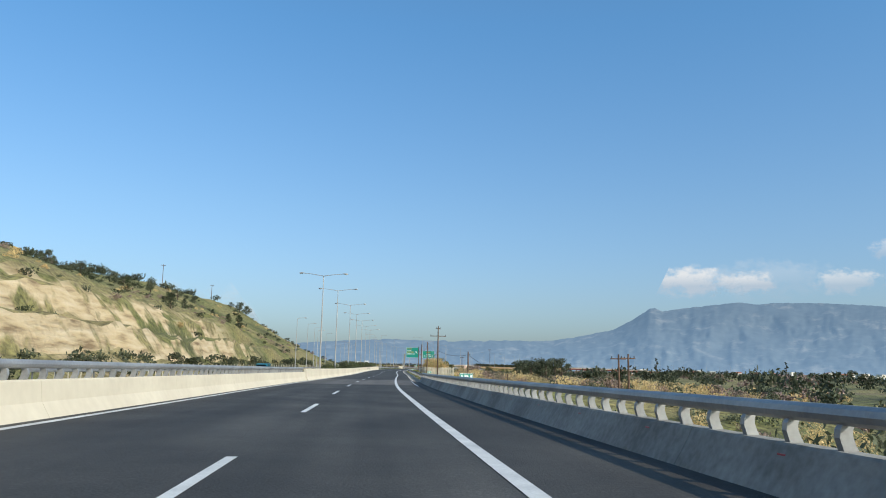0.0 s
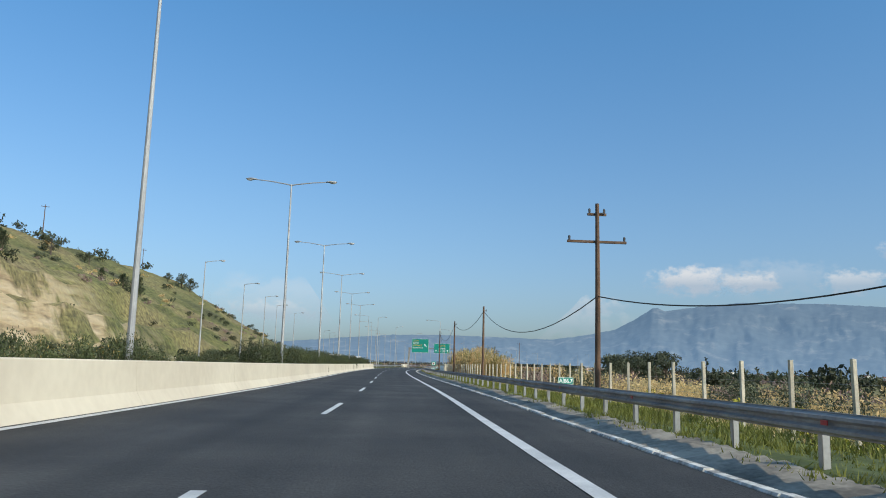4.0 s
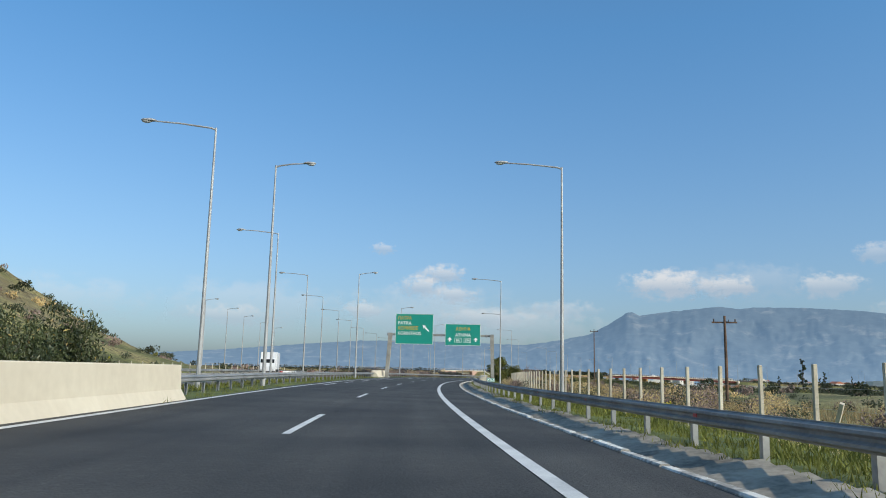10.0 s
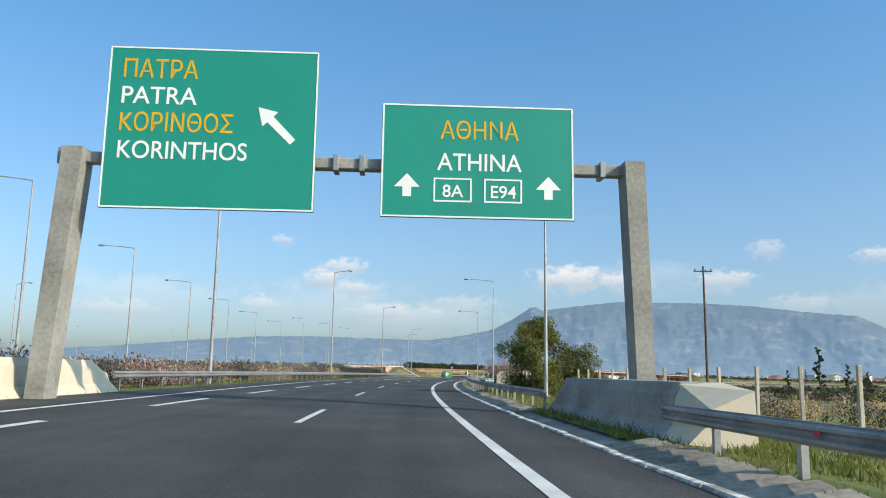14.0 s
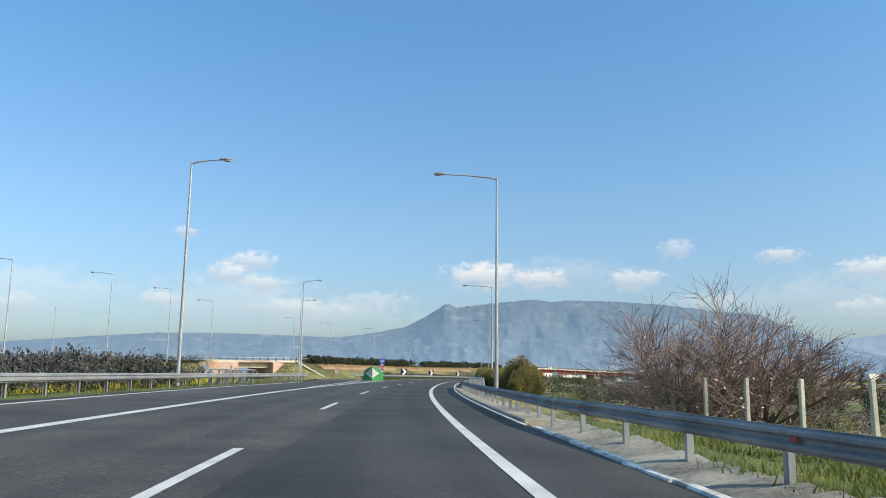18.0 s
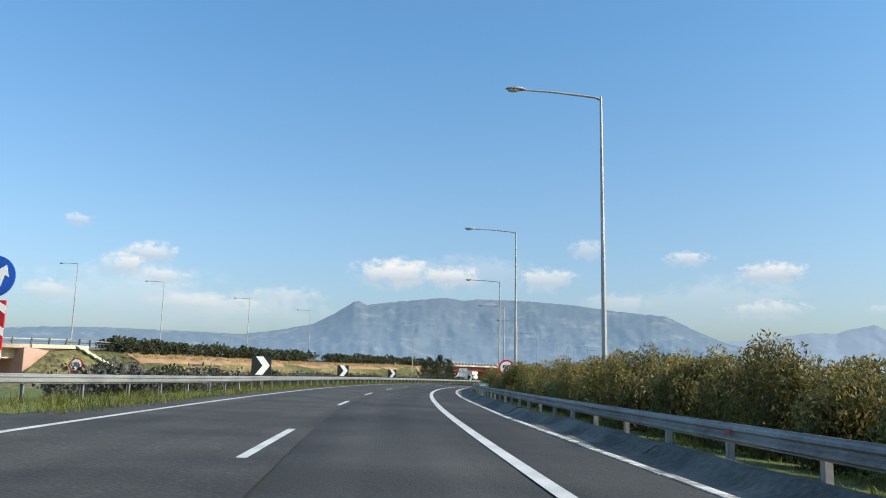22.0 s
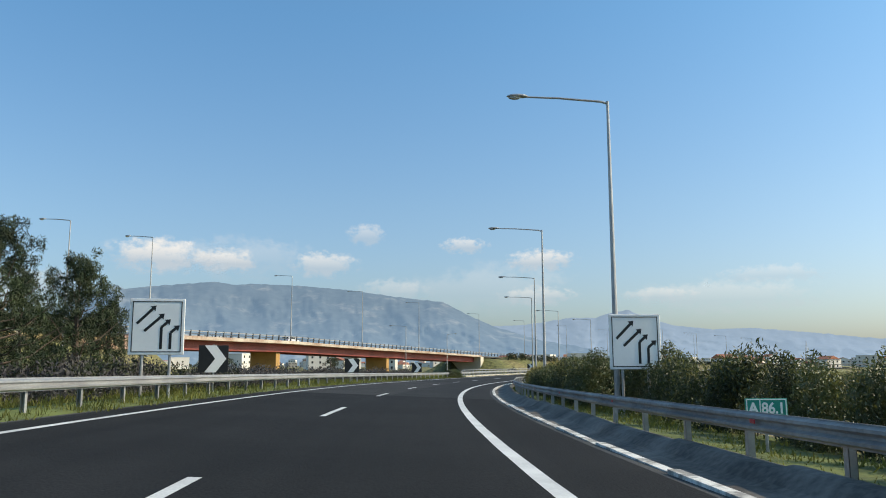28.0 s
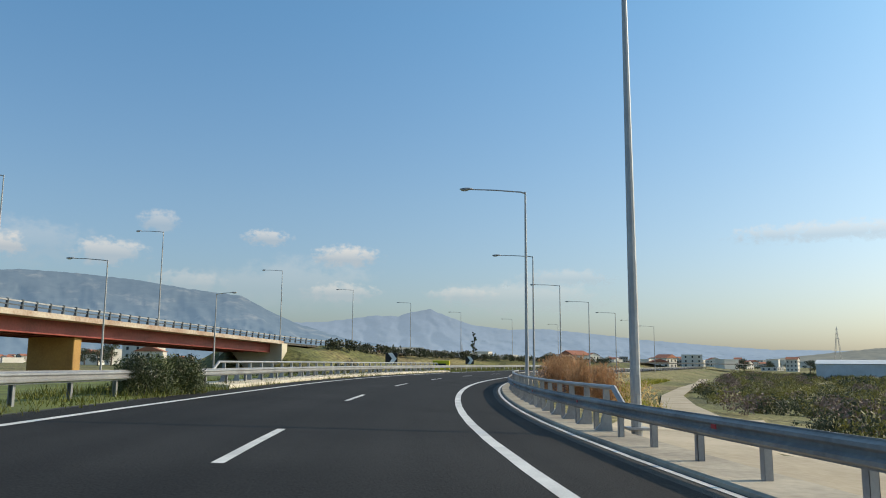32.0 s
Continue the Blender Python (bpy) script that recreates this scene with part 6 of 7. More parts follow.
for x, y, k in ((218.9, 600.9, 1.95), (210.5, 607.5, 1.0), (226.3, 595.5, 1.25), (199, 556, 0.85), (203, 560, 0.7), (195, 560, 0.6), (171, 303, 0.95), (420, 860, 1.0), (300, 560, 0.9), (285, 590, 0.8)):
    plant(CYP, pose(x, y, ground_z(Vector((x, y, 0))) - 0.1, 0, 0, x * 7), "cypresses", k)


# grass along the verges: one piece of stuff each side
def grass_strip(name, s0, s1, lo, hi, n, z, mat, tall, seed, label):
    rng = np.random.default_rng(seed)
    verts, faces = [], []
    for _ in range(n):
        s, d = s0 + (s1 - s0) * rng.random(), None
        d = lo(s) + (hi(s) - lo(s)) * rng.random()
        clump = math.sin(s * 1.3 + 2 * math.sin(d * 1.7)) * math.sin(d * 2.6 + s * 0.37) + 0.5 * math.sin(s * 0.21)
        if clump < -0.55 and rng.random() < 0.7:
            continue
        p = at(s, d, z)
        for _ in range(5):
            a, h, w = rng.random() * math.tau, tall * (0.3 + 0.9 * rng.random() ** 1.6) * (1 + 0.45 * clump), 0.008 + 0.016 * rng.random()
            ox, oy = rng.normal() * 0.12, rng.normal() * 0.12
            lx, ly = rng.normal() * 0.4 * h, rng.normal() * 0.4 * h
            i = len(verts)
            verts += [(p.x + ox - w * math.cos(a), p.y + oy - w * math.sin(a), p.z), (p.x + ox + w * math.cos(a), p.y + oy + w * math.sin(a), p.z), (p.x + ox + lx, p.y + oy + ly, p.z + h)]
            faces.append((i, i + 1, i + 2))
    return tagged(link_mesh(name, verts, faces, mat), label, "grass", kind="stuff")


grass_strip("grass", 85, 502, lambda s: 3.0 + 0.12 * math.sin(s * 0.7) + 0.1 * math.sin(s * 2.1), lambda s: 6.0, 34000, 0.0, M_BLADE, 0.17, 1, "tufted green grass on the verge")
grass_strip("grass", 548, 800, lambda s: 3.15, lambda s: 5.4, 9000, -0.02, M_BLADE, 0.15, 2, "shaded green grass under the hedge")
grass_strip("grass", 292, 566, lambda s: left_edge(s) - 6.0, lambda s: left_edge(s) - 0.9, 9000, -0.05, M_BLADE, 0.2, 3, "green grass beside the exit lane")
grass_strip("grass", 600, 1000, lambda s: -12.0, lambda s: -8.75, 20000, -0.04, M_BLADE, 0.26, 4, "green grass along the bend")
grass_strip("grass", 286, 480, lambda s: 7.0, lambda s: 26.0, 7500, -0.75, M_DRYGRASS, 0.75, 5, "dry straw-coloured grass in the field")
grass_strip("grass", 90, 290, lambda s: 6.5, lambda s: 14.0, 4200, -0.5, M_REED, 0.6, 6, "dry weeds behind the fence")
grass_strip("grass", 400, 560, lambda s: -34.0, lambda s: -18.0, 3500, -0.35, M_TWIG, 0.6, 7, "reddish dry weeds on the island")


grass_strip("grass", 500, 548, lambda s: left_edge(s) - 12.0, lambda s: left_edge(s) - 2.4, 5200, -0.1, M_FLOWER, 0.42, 8, "bright yellow-green flowering weeds beyond the exit guardrail")
grass_strip("grass", 872, 985, lambda s: 7.0 if s < 905 else 9.5, lambda s: 13.0, 3600, -1.6, M_FLOWER, 0.6, 9, "bright yellow-green flowering weeds beside the dirt road")


# ---- fence ----
post_bm = bmesh.new()
box((0.1, 0.1, 2.3), (0, 0, 0.85), 0.012, post_bm)
FENCE = empty("wire_fence", Matrix(), "fence of pale square concrete posts with thin wire", "fence")
fp0 = part("post", post_bm, M_POST, FENCE)


def fence_d(s):
    return float(np.interp(s, (88, 100, 300, 330, 370, 400, 480, 540), (4.6, 7.4, 7.6, 8.2, 9.2, 9.2, 8.0, 7.0)))


fence_s = [s for s in np.arange(91, 508, 2.72)]
fr = random.Random(3)
for k, s in enumerate(fence_s):
    m = stand(s, fence_d(s), -0.42 if s < 495 else -0.75, fr.gauss(0, 6), fr.gauss(0, 1.2))
    if k == 0:
        fp0.matrix_basis = m
    else:
        again(fp0, "post", m, FENCE)
for s in (152, 285.5, 371, 436):
    p = at(s, fence_d(s))
    a, b = at(s + 0.9, fence_d(s) - 0.05, -0.6), at(s + 0.15, fence_d(s) - 0.05, 0.75)
    part("brace", tube([a, b], [0.06, 0.06], 4), M_POST, FENCE)
for h in (0.15, 0.6, 1.05):
    pts = [at(s, fence_d(s), h) for s in fence_s]
    part("wire", tube(pts, [0.0035] * len(pts), 3), M_GALV, FENCE)
FENCE2 = empty("wire_fence", Matrix(), "fence of pale concrete posts below the hill", "fence")
for k, s in enumerate(np.arange(20, 420, 3.0)):
    again(fp0, "post", stand(s, -31.0 - 0.0002 * max(0, s - 280) ** 2, -0.6, fr.gauss(0, 5)), FENCE2)


# ---- wooden poles and cables ----
def utility_pole(m, height, label, cross=0, mat=M_WOOD):
    root = empty("utility_pole", m, label, "utility pole", "utility poles")
    part("pole", tube([(0, 0, -0.8), (0.02, 0, height * 0.5), (0, 0, height)], [0.14, 0.12, 0.09] if mat is M_WOOD else [0.08, 0.07, 0.06], 9), mat, root)
    part("bracket", box((0.35, 0.05, 0.06), (0.15, 0, height - 0.45), 0.01), M_DARK, root)
    part("insulator", tube([(0.3, 0, height - 0.5), (0.3, 0, height - 0.3)], [0.04, 0.025], 6), M_DARK, root)
    for k in range(cross):
        z = height - 0.5 - 1.3 * k
        part("crossarm", box((1.9 if cross == 1 else 0.9 + 1.9 * k, 0.1, 0.12), (0, 0.08, z), 0.012), M_WOOD, root)
        w = 0.8 if cross == 1 else 0.35 + 0.95 * k
        for x in (-w, w):
            part("insulator", tube([(x, 0.08, z + 0.05), (x, 0.08, z + 0.22), (x, 0.08, z + 0.28)], [0.05, 0.06, 0.03], 7), M_DARK, root)
    return root


POLES = [(125.4, 11.2, 4.2), (140.5, 7.0, 8.95), (185.3, 7.0, 7.45), (219.9, 6.7, 7.75), (263.3, 6.4, 8.15)]
tops = []
for k, (s, d, h) in enumerate(POLES):
    utility_pole(stand(s, d, -0.3), h + 0.3, "weathered brown wooden cable pole beside the fence", 2 if k == 1 else 0)
    tops.append(at(s, d, h - 0.5 if k != 1 else 4.6))
utility_pole(stand(271.5, 7.6, -0.3), 5.1, "slim grey pole beside the cabinet", 0, M_POLE)
tops.append(at(271.5, 7.6, 4.5))


def cable(a, b, sag, r=0.028):
    pts = [a.lerp(b, f / 14) - Vector((0, 0, 4 * sag * (f / 14) * (1 - f / 14))) for f in range(15)]
    ob = part("overhead_cable", tube(pts, [r] * 15, 5), M_WIRE)
    return tagged(ob, "black overhead cable sagging between poles", "cable", "overhead cables")


for k in range(len(tops) - 1):
    cable(tops[k], tops[k + 1], (0.5, 1.9, 1.3, 1.9, 0.3)[k])
utility_pole(stand(108.3, 15.3, -0.3), 1.2, "short brown wooden cable post in the scrub", 0)
cable(at(108.3, 15.3, 0.5), tops[0], 0.3)
for s, d, h in ((87.6, 25.0, 3.6), (88.6, 26.4, 3.7), (456.3, 26.9, 12.5), (330, 22, 6.3)):
    p = at(s, d)
    utility_pole(pose(p.x, p.y, ground_z(p) - 0.2, 0, 0, -15 if s > 100 else 12), h + at(s, d).z - ground_z(p), "wooden power pole with crossarm in the field", 1)
for x, y, h in ((-86.8, 279.3, 9.0), (-110, 330, 8.0), (-84, 352, 8.5)):
    utility_pole(pose(x, y, ground_z(Vector((x, y, 0))) - 0.2, 0, 0, 30), h, "wooden power pole on the hillside", 1)


# ---- road signs ----
def sign_post(root, x, z0, z1, r=0.035):
    part("post", tube([(x, 0.05, z0), (x, 0.05, z1)], [r, r], 8), M_GALV, root)


def km_sign(s, d, words, up=0.0):
    root = empty("distance_marker", stand(s, d, up + 0.06) @ Matrix.Scale(0.84, 4), "small green distance marker with white letters", "road sign", "distance markers")
    sign_post(root, 0, -0.9, 0.6)
    plate = part("plate", box((0.86, 0.03, 0.38), (0, 0, 0.78), 0.01), M_GREEN, root)
    for sx, sz, cx, cz in ((0.82, 0.02, 0, 0.17), (0.82, 0.02, 0, -0.17), (0.02, 0.34, -0.4, 0), (0.02, 0.34, 0.4, 0), (0.02, 0.34, -0.13, 0)):
        part("border", box((sx, 0.008, sz), (cx, -0.018, 0.78 + cz)), M_WHITE, plate)
    text_mesh("A", 0.3, M_WHITE, plate, pose(-0.27, -0.016, 0.68, 90, 0, 0), weight=0.008)
    text_mesh(words, 0.3, M_WHITE, plate, pose(0.135, -0.016, 0.68, 90, 0, 0), weight=0.008, stretch=0.92)


for s, d, w in ((41.6, 3.3, "86.8"), (140.8, 5.6, "86.7"), (240.9, 4.6, "86.6"), (341.6, 4.6, "86.5"), (442, 4.6, "86.4"), (547.5, 3.7, "86.3"), (644, 3.95, "86.2"), (740.2, 4.5, "86.1"), (816, 4.7, "86.0")):
    km_sign(s, d, w, 0.22 if s < 84 else 0.12 if 540 < s < 550 else 0.0)


def chevron(s, d, turn=0.0):
    root = empty("chevron_sign", stand(s, d, 0, turn), "black bend marker with a white chevron", "road sign", "chevron signs")
    sign_post(root, 0, -0.5, 1.98, 0.04)
    plate = part("plate", box((1.2, 0.035, 1.12), (0, 0, 1.38), 0.01), M_BLACK, root)
    z = 1.38
    part("chevron", prism([(-0.36, z + 0.56), (0.1, z + 0.56), (0.52, z), (0.1, z - 0.56), (-0.36, z - 0.56), (0.06, z)], 0.01), M_WHITE, plate).location.y = -0.022


for s, d, t in ((631.8, -10.6, 14), (666.5, -10.7, 14), (698, -10.5, 14), (759.8, -10.3, 14), (792.3, -10.2, 14), (823.5, -10.1, 14), (894.5, -10.9, 14), (930, -11.2, 14)):
    chevron(s, d, t)


def disc(r, y0, y1, z, sides=28):
    bm = bmesh.new()
    bmesh.ops.create_cone(bm, cap_ends=True, segments=sides, radius1=r, radius2=r, depth=abs(y1 - y0), matrix=Matrix.Translation((0, (y0 + y1) / 2, z)) @ Matrix.Rotation(math.pi / 2, 4, "X"))
    return bm


def speed_sign(s, d, words, z=2.2, r=0.42, turn=0.0):
    root = empty("speed_limit_sign", stand(s, d, 0, turn), "round white speed limit sign with a red ring", "road sign")
    sign_post(root, 0, -0.5, z + r * 0.6, 0.04)
    plate = part("plate", disc(r, 0, 0.03, z), M_SIGNRED, root)
    part("field", disc(r * 0.78, -0.006, 0, z), M_WHITE, plate)
    text_mesh(words, r * 0.95, M_BLACK, plate, pose(0, -0.008, z - r * 0.34, 90, 0, 0), weight=0.018)


speed_sign(636, 5.05, "90", 1.95, 0.55)
speed_sign(639.1, -25.5, "70", 1.2, 0.5)


def merge_sign(s, d, turn=0.0):
    root = empty("lane_merge_sign", stand(s, d, 0, turn), "white lane-merge board with black arrows on two posts", "road sign", "lane merge signs")
    for x in (-0.45, 0.45):
        sign_post(root, x, -0.6, 3.28, 0.05)
    c = 2.35
    plate = part("plate", box((1.8, 0.04, 1.88), (0, 0, c), 0.015), M_WHITE, root)
    for sx, sz, cx, cz in ((1.6, 0.03, 0, 0.84), (1.6, 0.03, 0, -0.84), (0.03, 1.7, -0.79, 0), (0.03, 1.7, 0.79, 0)):
        part("border", box((sx, 0.01, sz), (cx, -0.023, c + cz)), M_BLACK, plate)

    def bar(a, b):
        a, b = Vector((a[0], 0, a[1])), Vector((b[0], 0, b[1]))
        t = (b - a).normalized()
        n = Vector((-t.z, 0, t.x)) * 0.045
        part("arrow_shaft", prism([((a + n).x, (a + n).z), ((b + n).x, (b + n).z), ((b - n).x, (b - n).z), ((a - n).x, (a - n).z)], 0.01), M_BLACK, plate).location.y = -0.026
        return t

    def headed(points):
        for p, q in zip(points, points[1:]):
            t = bar(p, q)
        e = Vector((points[-1][0], 0, points[-1][1]))
        n = Vector((-t.z, 0, t.x))
        tri = [e + t * 0.16, e + n * 0.12, e - n * 0.12]
        part("arrow_head", prism([(v.x, v.z) for v in tri], 0.01), M_BLACK, plate).location.y = -0.026

    headed([(-0.65, c + 0.1), (-0.15, c + 0.6)])
    headed([(-0.4, c - 0.15), (0.12, c + 0.33)])
    headed([(0.15, c - 0.75), (0.15, c - 0.02), (0.33, c + 0.14)])
    headed([(0.45, c - 0.75), (0.45, c - 0.2), (0.62, c - 0.06)])


merge_sign(753.4, -10.3, 8)
merge_sign(753.9, 5.9, 4)

# service sign and grey cabinet beside the fence
svc = empty("service_sign", stand(274.2, 5.45, 0, 8), "square green-framed white service sign on one post", "road sign")
sign_post(svc, 0, -0.4, 2.0)
pl = part("plate", box((0.86, 0.035, 0.86), (0, 0, 1.65), 0.01), M_GREEN, svc)
part("field", box((0.5, 0.01, 0.56), (0, -0.022, 1.65)), M_WHITE, pl)
part("mark", box((0.24, 0.008, 0.4), (0, -0.03, 1.65)), M_DARK, pl)
part("mark", box((0.16, 0.006, 0.1), (0, -0.036, 1.58)), M_SIGNRED, pl)
cab = empty("equipment_cabinet", stand(269.6, 7.2, -0.3), "pale concrete equipment cabinet with a cream metal door", "cabinet")
part("body", box((1.0, 0.55, 1.75), (0, 0, 0.87), 0.03), M_CONC, cab)
part("roof", box((1.12, 0.68, 0.09), (0, 0, 1.78), 0.02), M_CONC_GREY, cab)
part("door", box((0.8, 0.02, 1.3), (0, -0.285, 0.9), 0.005), M_WHITE, cab)
part("handle", box((0.03, 0.04, 0.16), (0.3, -0.31, 0.95), 0.005), M_DARK, cab)

# green crash cushion at the gore, with the keep-right sign behind it
att = empty("crash_cushion", stand(585.3, -9.3, 0), "green gore crash cushion with a white split arrow face", "crash cushion")
prof = [(-1.15, 0), (1.15, 0), (1.18, 0.75), (1.1, 1.2), (0.75, 1.55), (0.0, 1.85), (-0.75, 1.55), (-1.1, 1.2), (-1.18, 0.75)]
bm = bmesh.new()
rows = []
for y, k in ((-0.1, 1.0), (0.5, 1.04), (2.6, 0.98), (3.0, 0.6)):
    rows.append([bm.verts.new((x * k + 0 * z, y - (0.55 - 0.5 * abs(x)) * (1 if y < 0 else 0), z * (0.7 + 0.3 * k))) for x, z in prof])
for r0, r1 in zip(rows, rows[1:]):
    for k in range(len(prof)):
        bm.faces.new((r0[k], r0[(k + 1) % len(prof)], r1[(k + 1) % len(prof)], r1[k]))
nose = [bm.verts.new((0, -0.72, 0)), bm.verts.new((0, -0.72, 1.8))]
bm.faces.new((rows[0][1], rows[0][2], rows[0][3], rows[0][4], rows[0][5], nose[1], nose[0]))
bm.faces.new((nose[0], nose[1], rows[0][5], rows[0][6], rows[0][7], rows[0][8], rows[0][0]))
bm.faces.new(rows[-1])
bmesh.ops.recalc_face_normals(bm, faces=bm.faces)
part("body", bm, M_GREEN_PAINT, att)
for side in (-1, 1):
    bm = bmesh.new()
    vs = [bm.verts.new((side * x, -0.75 + 0.56 * abs(x) * 1.0, z)) for x, z in ((0.06, 0.35), (0.95, 0.95), (0.06, 1.65))]
    bm.faces.new(vs)
    bmesh.ops.solidify(bm, geom=bm.faces, thickness=0.012)
    bmesh.ops.recalc_face_normals(bm, faces=bm.faces)
    part("reflective_panel", bm, M_WHITE, att, "white reflective half arrow")
keep = empty("fork_sign", stand(598.5, -9.7, 0), "round blue fork sign over a red and white striped panel", "road sign")
sign_post(keep, 0, -0.4, 3.2, 0.045)
pl = part("plate", disc(0.42, 0, 0.03, 2.75), M_BLUE, keep)
for side in (-1, 1):
    part("arrow", prism([(side * 0.05, 2.5), (side * 0.14, 2.5), (side * 0.22, 2.78), (side * 0.3, 2.74), (side * 0.24, 2.98), (side * 0.06, 2.86), (side * 0.13, 2.82)], 0.01), M_WHITE, pl).location.y = -0.012
pan = part("striped_panel", box((0.62, 0.03, 1.15), (0, 0, 1.7), 0.01), M_SIGNRED, keep)
for z in (1.28, 1.72, 2.16):
    part("stripe", prism([(-0.31, z - 0.16), (0, z + 0.06), (0.31, z - 0.16), (0.31, z + 0.0), (0, z + 0.2), (-0.31, z + 0.0)], 0.008), M_WHITE, pan).location.y = -0.022

# gore markings
gore = ribbon("gore_line", 532, 590, lambda s: float(np.interp(s, (532, 560, 590), (-7.9, -9.1, -11.3))) - 0.1, lambda s: float(np.interp(s, (532, 560, 590), (-7.9, -9.1, -11.3))) + 0.1, M_PAINT, 0.012)
tagged(gore, "white gore outline", "road marking", kind="structure")
for s in np.arange(549, 588, 4.2):
    a = float(np.interp(s, (532, 560, 590), (-7.9, -9.1, -11.3)))
    b = gore_right(s)
    bar = link_mesh("gore_stripe", [at(s, b, 0.012), at(s + 0.7, b, 0.012), at(s + 2.6, a, 0.012), at(s + 1.9, a, 0.012)], [(0, 1, 2, 3)], M_PAINT)
    tagged(bar, "white gore hatching stripe", "road marking", "gore stripes", "structure")
for k, s in enumerate(np.arange(326.3, 480, 12.15)):
    d = float(np.interp(s, (318, 345, 400, 430, 480), (-8.15, -8.25, -8.15, -7.9, -7.9)))
    bar = ribbon("exit_dash", s, s + 5.8, lambda q: d - 0.12, lambda q: d + 0.12, M_PAINT, 0.012, 2.6)
    tagged(bar, "broad white exit lane dash", "road marking", "exit lane dashes", "structure")
# the exit ramp, dropping to pass under the first bridge
ramp_pts = [(540, -9.4, -13.2, 0.0), (565, -9.8, -14.0, 0.0), (585, -11.5, -16.5, -0.02), (600, -14.5, -19.8, -0.1), (615, -18.5, -24.5, -0.3), (632, -25, -31, -0.7), (650, -34, -40.5, -1.2), (668, -45, -52, -1.7), (690, -60, -68, -2.2), (715, -80, -90, -2.5)]
verts = [v for s, hi, lo, z in ramp_pts for v in (at(s, lo, z + 0.003), at(s, hi, z + 0.003))]
ob = link_mesh("exit_ramp", verts, [(2 * i, 2 * i + 1, 2 * i + 3, 2 * i + 2) for i in range(len(ramp_pts) - 1)], M_ASPHALT)
tagged(ob, "dark asphalt exit ramp leading under the red bridge", "road", kind="structure")

# tyre marks on the asphalt
def tyre_mark(pts, w):
    verts, faces = [], []
    for i, (s, d) in enumerate(pts):
        verts += [at(s, d - w, 0.006), at(s, d + w, 0.006)]
    faces = [(2 * i, 2 * i + 1, 2 * i + 3, 2 * i + 2) for i in range(len(pts) - 1)]
    return tagged(link_mesh("skid_mark", verts, faces, material("skid rubber", (0.018, 0.018, 0.019), (0.03, 0.03, 0.032), 0.8, 1.0, 20)), "curved black tyre skid mark", "skid mark", kind="structure")


tyre_mark([(221 + 38 * f, -3.2 + 4.6 * f * f * (1.5 - f)) for f in np.linspace(0, 1, 20)], 0.09)
tyre_mark([(205 + 18 * f, -1.4 - 1.9 * f ** 1.5) for f in np.linspace(0, 1, 12)], 0.1)


M_REDPLASTER = material("faded red abutment paint", (0.58, 0.4, 0.33), (0.48, 0.29, 0.23), 0.85, 0.4, 5, 0.2)


# ---- flyover: decks, girders, parapets, piers ----
def fly_sweep(name, profile, u0, u1, mat, parent=None, step=5.0):
    n = max(2, int((u1 - u0) / step) + 1)
    verts, faces, k = [], [], len(profile)
    for i in range(n):
        u = u0 + (u1 - u0) * i / (n - 1)
        verts += [fly_at(u, o, z)[0] for o, z in profile]
    for i in range(n - 1):
        for j in range(k):
            a, b = i * k + j, i * k + (j + 1) % k
            faces.append((a, a + k, b + k, b))
    faces += [tuple(range(k)), tuple(range((n - 1) * k, n * k))[::-1]]
    ob = link_mesh(name, verts, faces, mat, parent)
    bm = bmesh.new()
    bm.from_mesh(ob.data)
    bmesh.ops.recalc_face_normals(bm, faces=bm.faces)
    bm.to_mesh(ob.data)
    bm.free()
    return ob


ob = fly_sweep("flyover_road", [(-4.8, -0.05), (4.8, -0.05), (4.8, -0.4), (-4.8, -0.4)], 20, 940, M_ASPHALT_OLD)
tagged(ob, "grey asphalt of the flyover ramp", "road", kind="structure")


def fly_bridge(u0, u1, piers, girder_mat, label):
    root = empty("road_bridge", Matrix(), label, "bridge", "flyover bridges")
    fly_sweep("deck", [(-5.6, -0.42), (5.6, -0.42), (5.6, 0.1), (5.3, 0.1), (5.3, -0.06), (-5.3, -0.06), (-5.3, 0.1), (-5.6, 0.1)], u0, u1, M_FASCIA, root)
    for o in (-4.2, -1.4, 1.2, 3.5):
        fly_sweep("girder", [(o - 0.2, -0.43), (o + 0.2, -0.43), (o + 0.1, -0.5), (o + 0.1, -1.75), (o + 0.28, -1.85), (o - 0.28, -1.85), (o - 0.1, -1.75), (o - 0.1, -0.5)], u0, u1, girder_mat, root)
    for u in piers:
        p, h = fly_at(u)
        base = -2.8
        pier = part("pier", box((5.4, 1.3, p.z - 1.85 - base), (0.6, 0, (p.z - 1.85 + base) / 2), 0.06), M_PIER, root)
        pier.matrix_basis = pose(p.x, p.y, 0, 0, 0, h)
    for u in (u0, u1):
        p, h = fly_at(u)
        ab = part("abutment", box((11.6, 2.0, p.z + 2.6), (0, 0, (p.z - 0.45 - 2.8) / 2), 0.05), M_CONC if girder_mat is M_BRIDGE_RED and u == u1 else M_REDPLASTER, root)
        ab.matrix_basis = pose(p.x, p.y, 0, 0, 0, h)
    return root


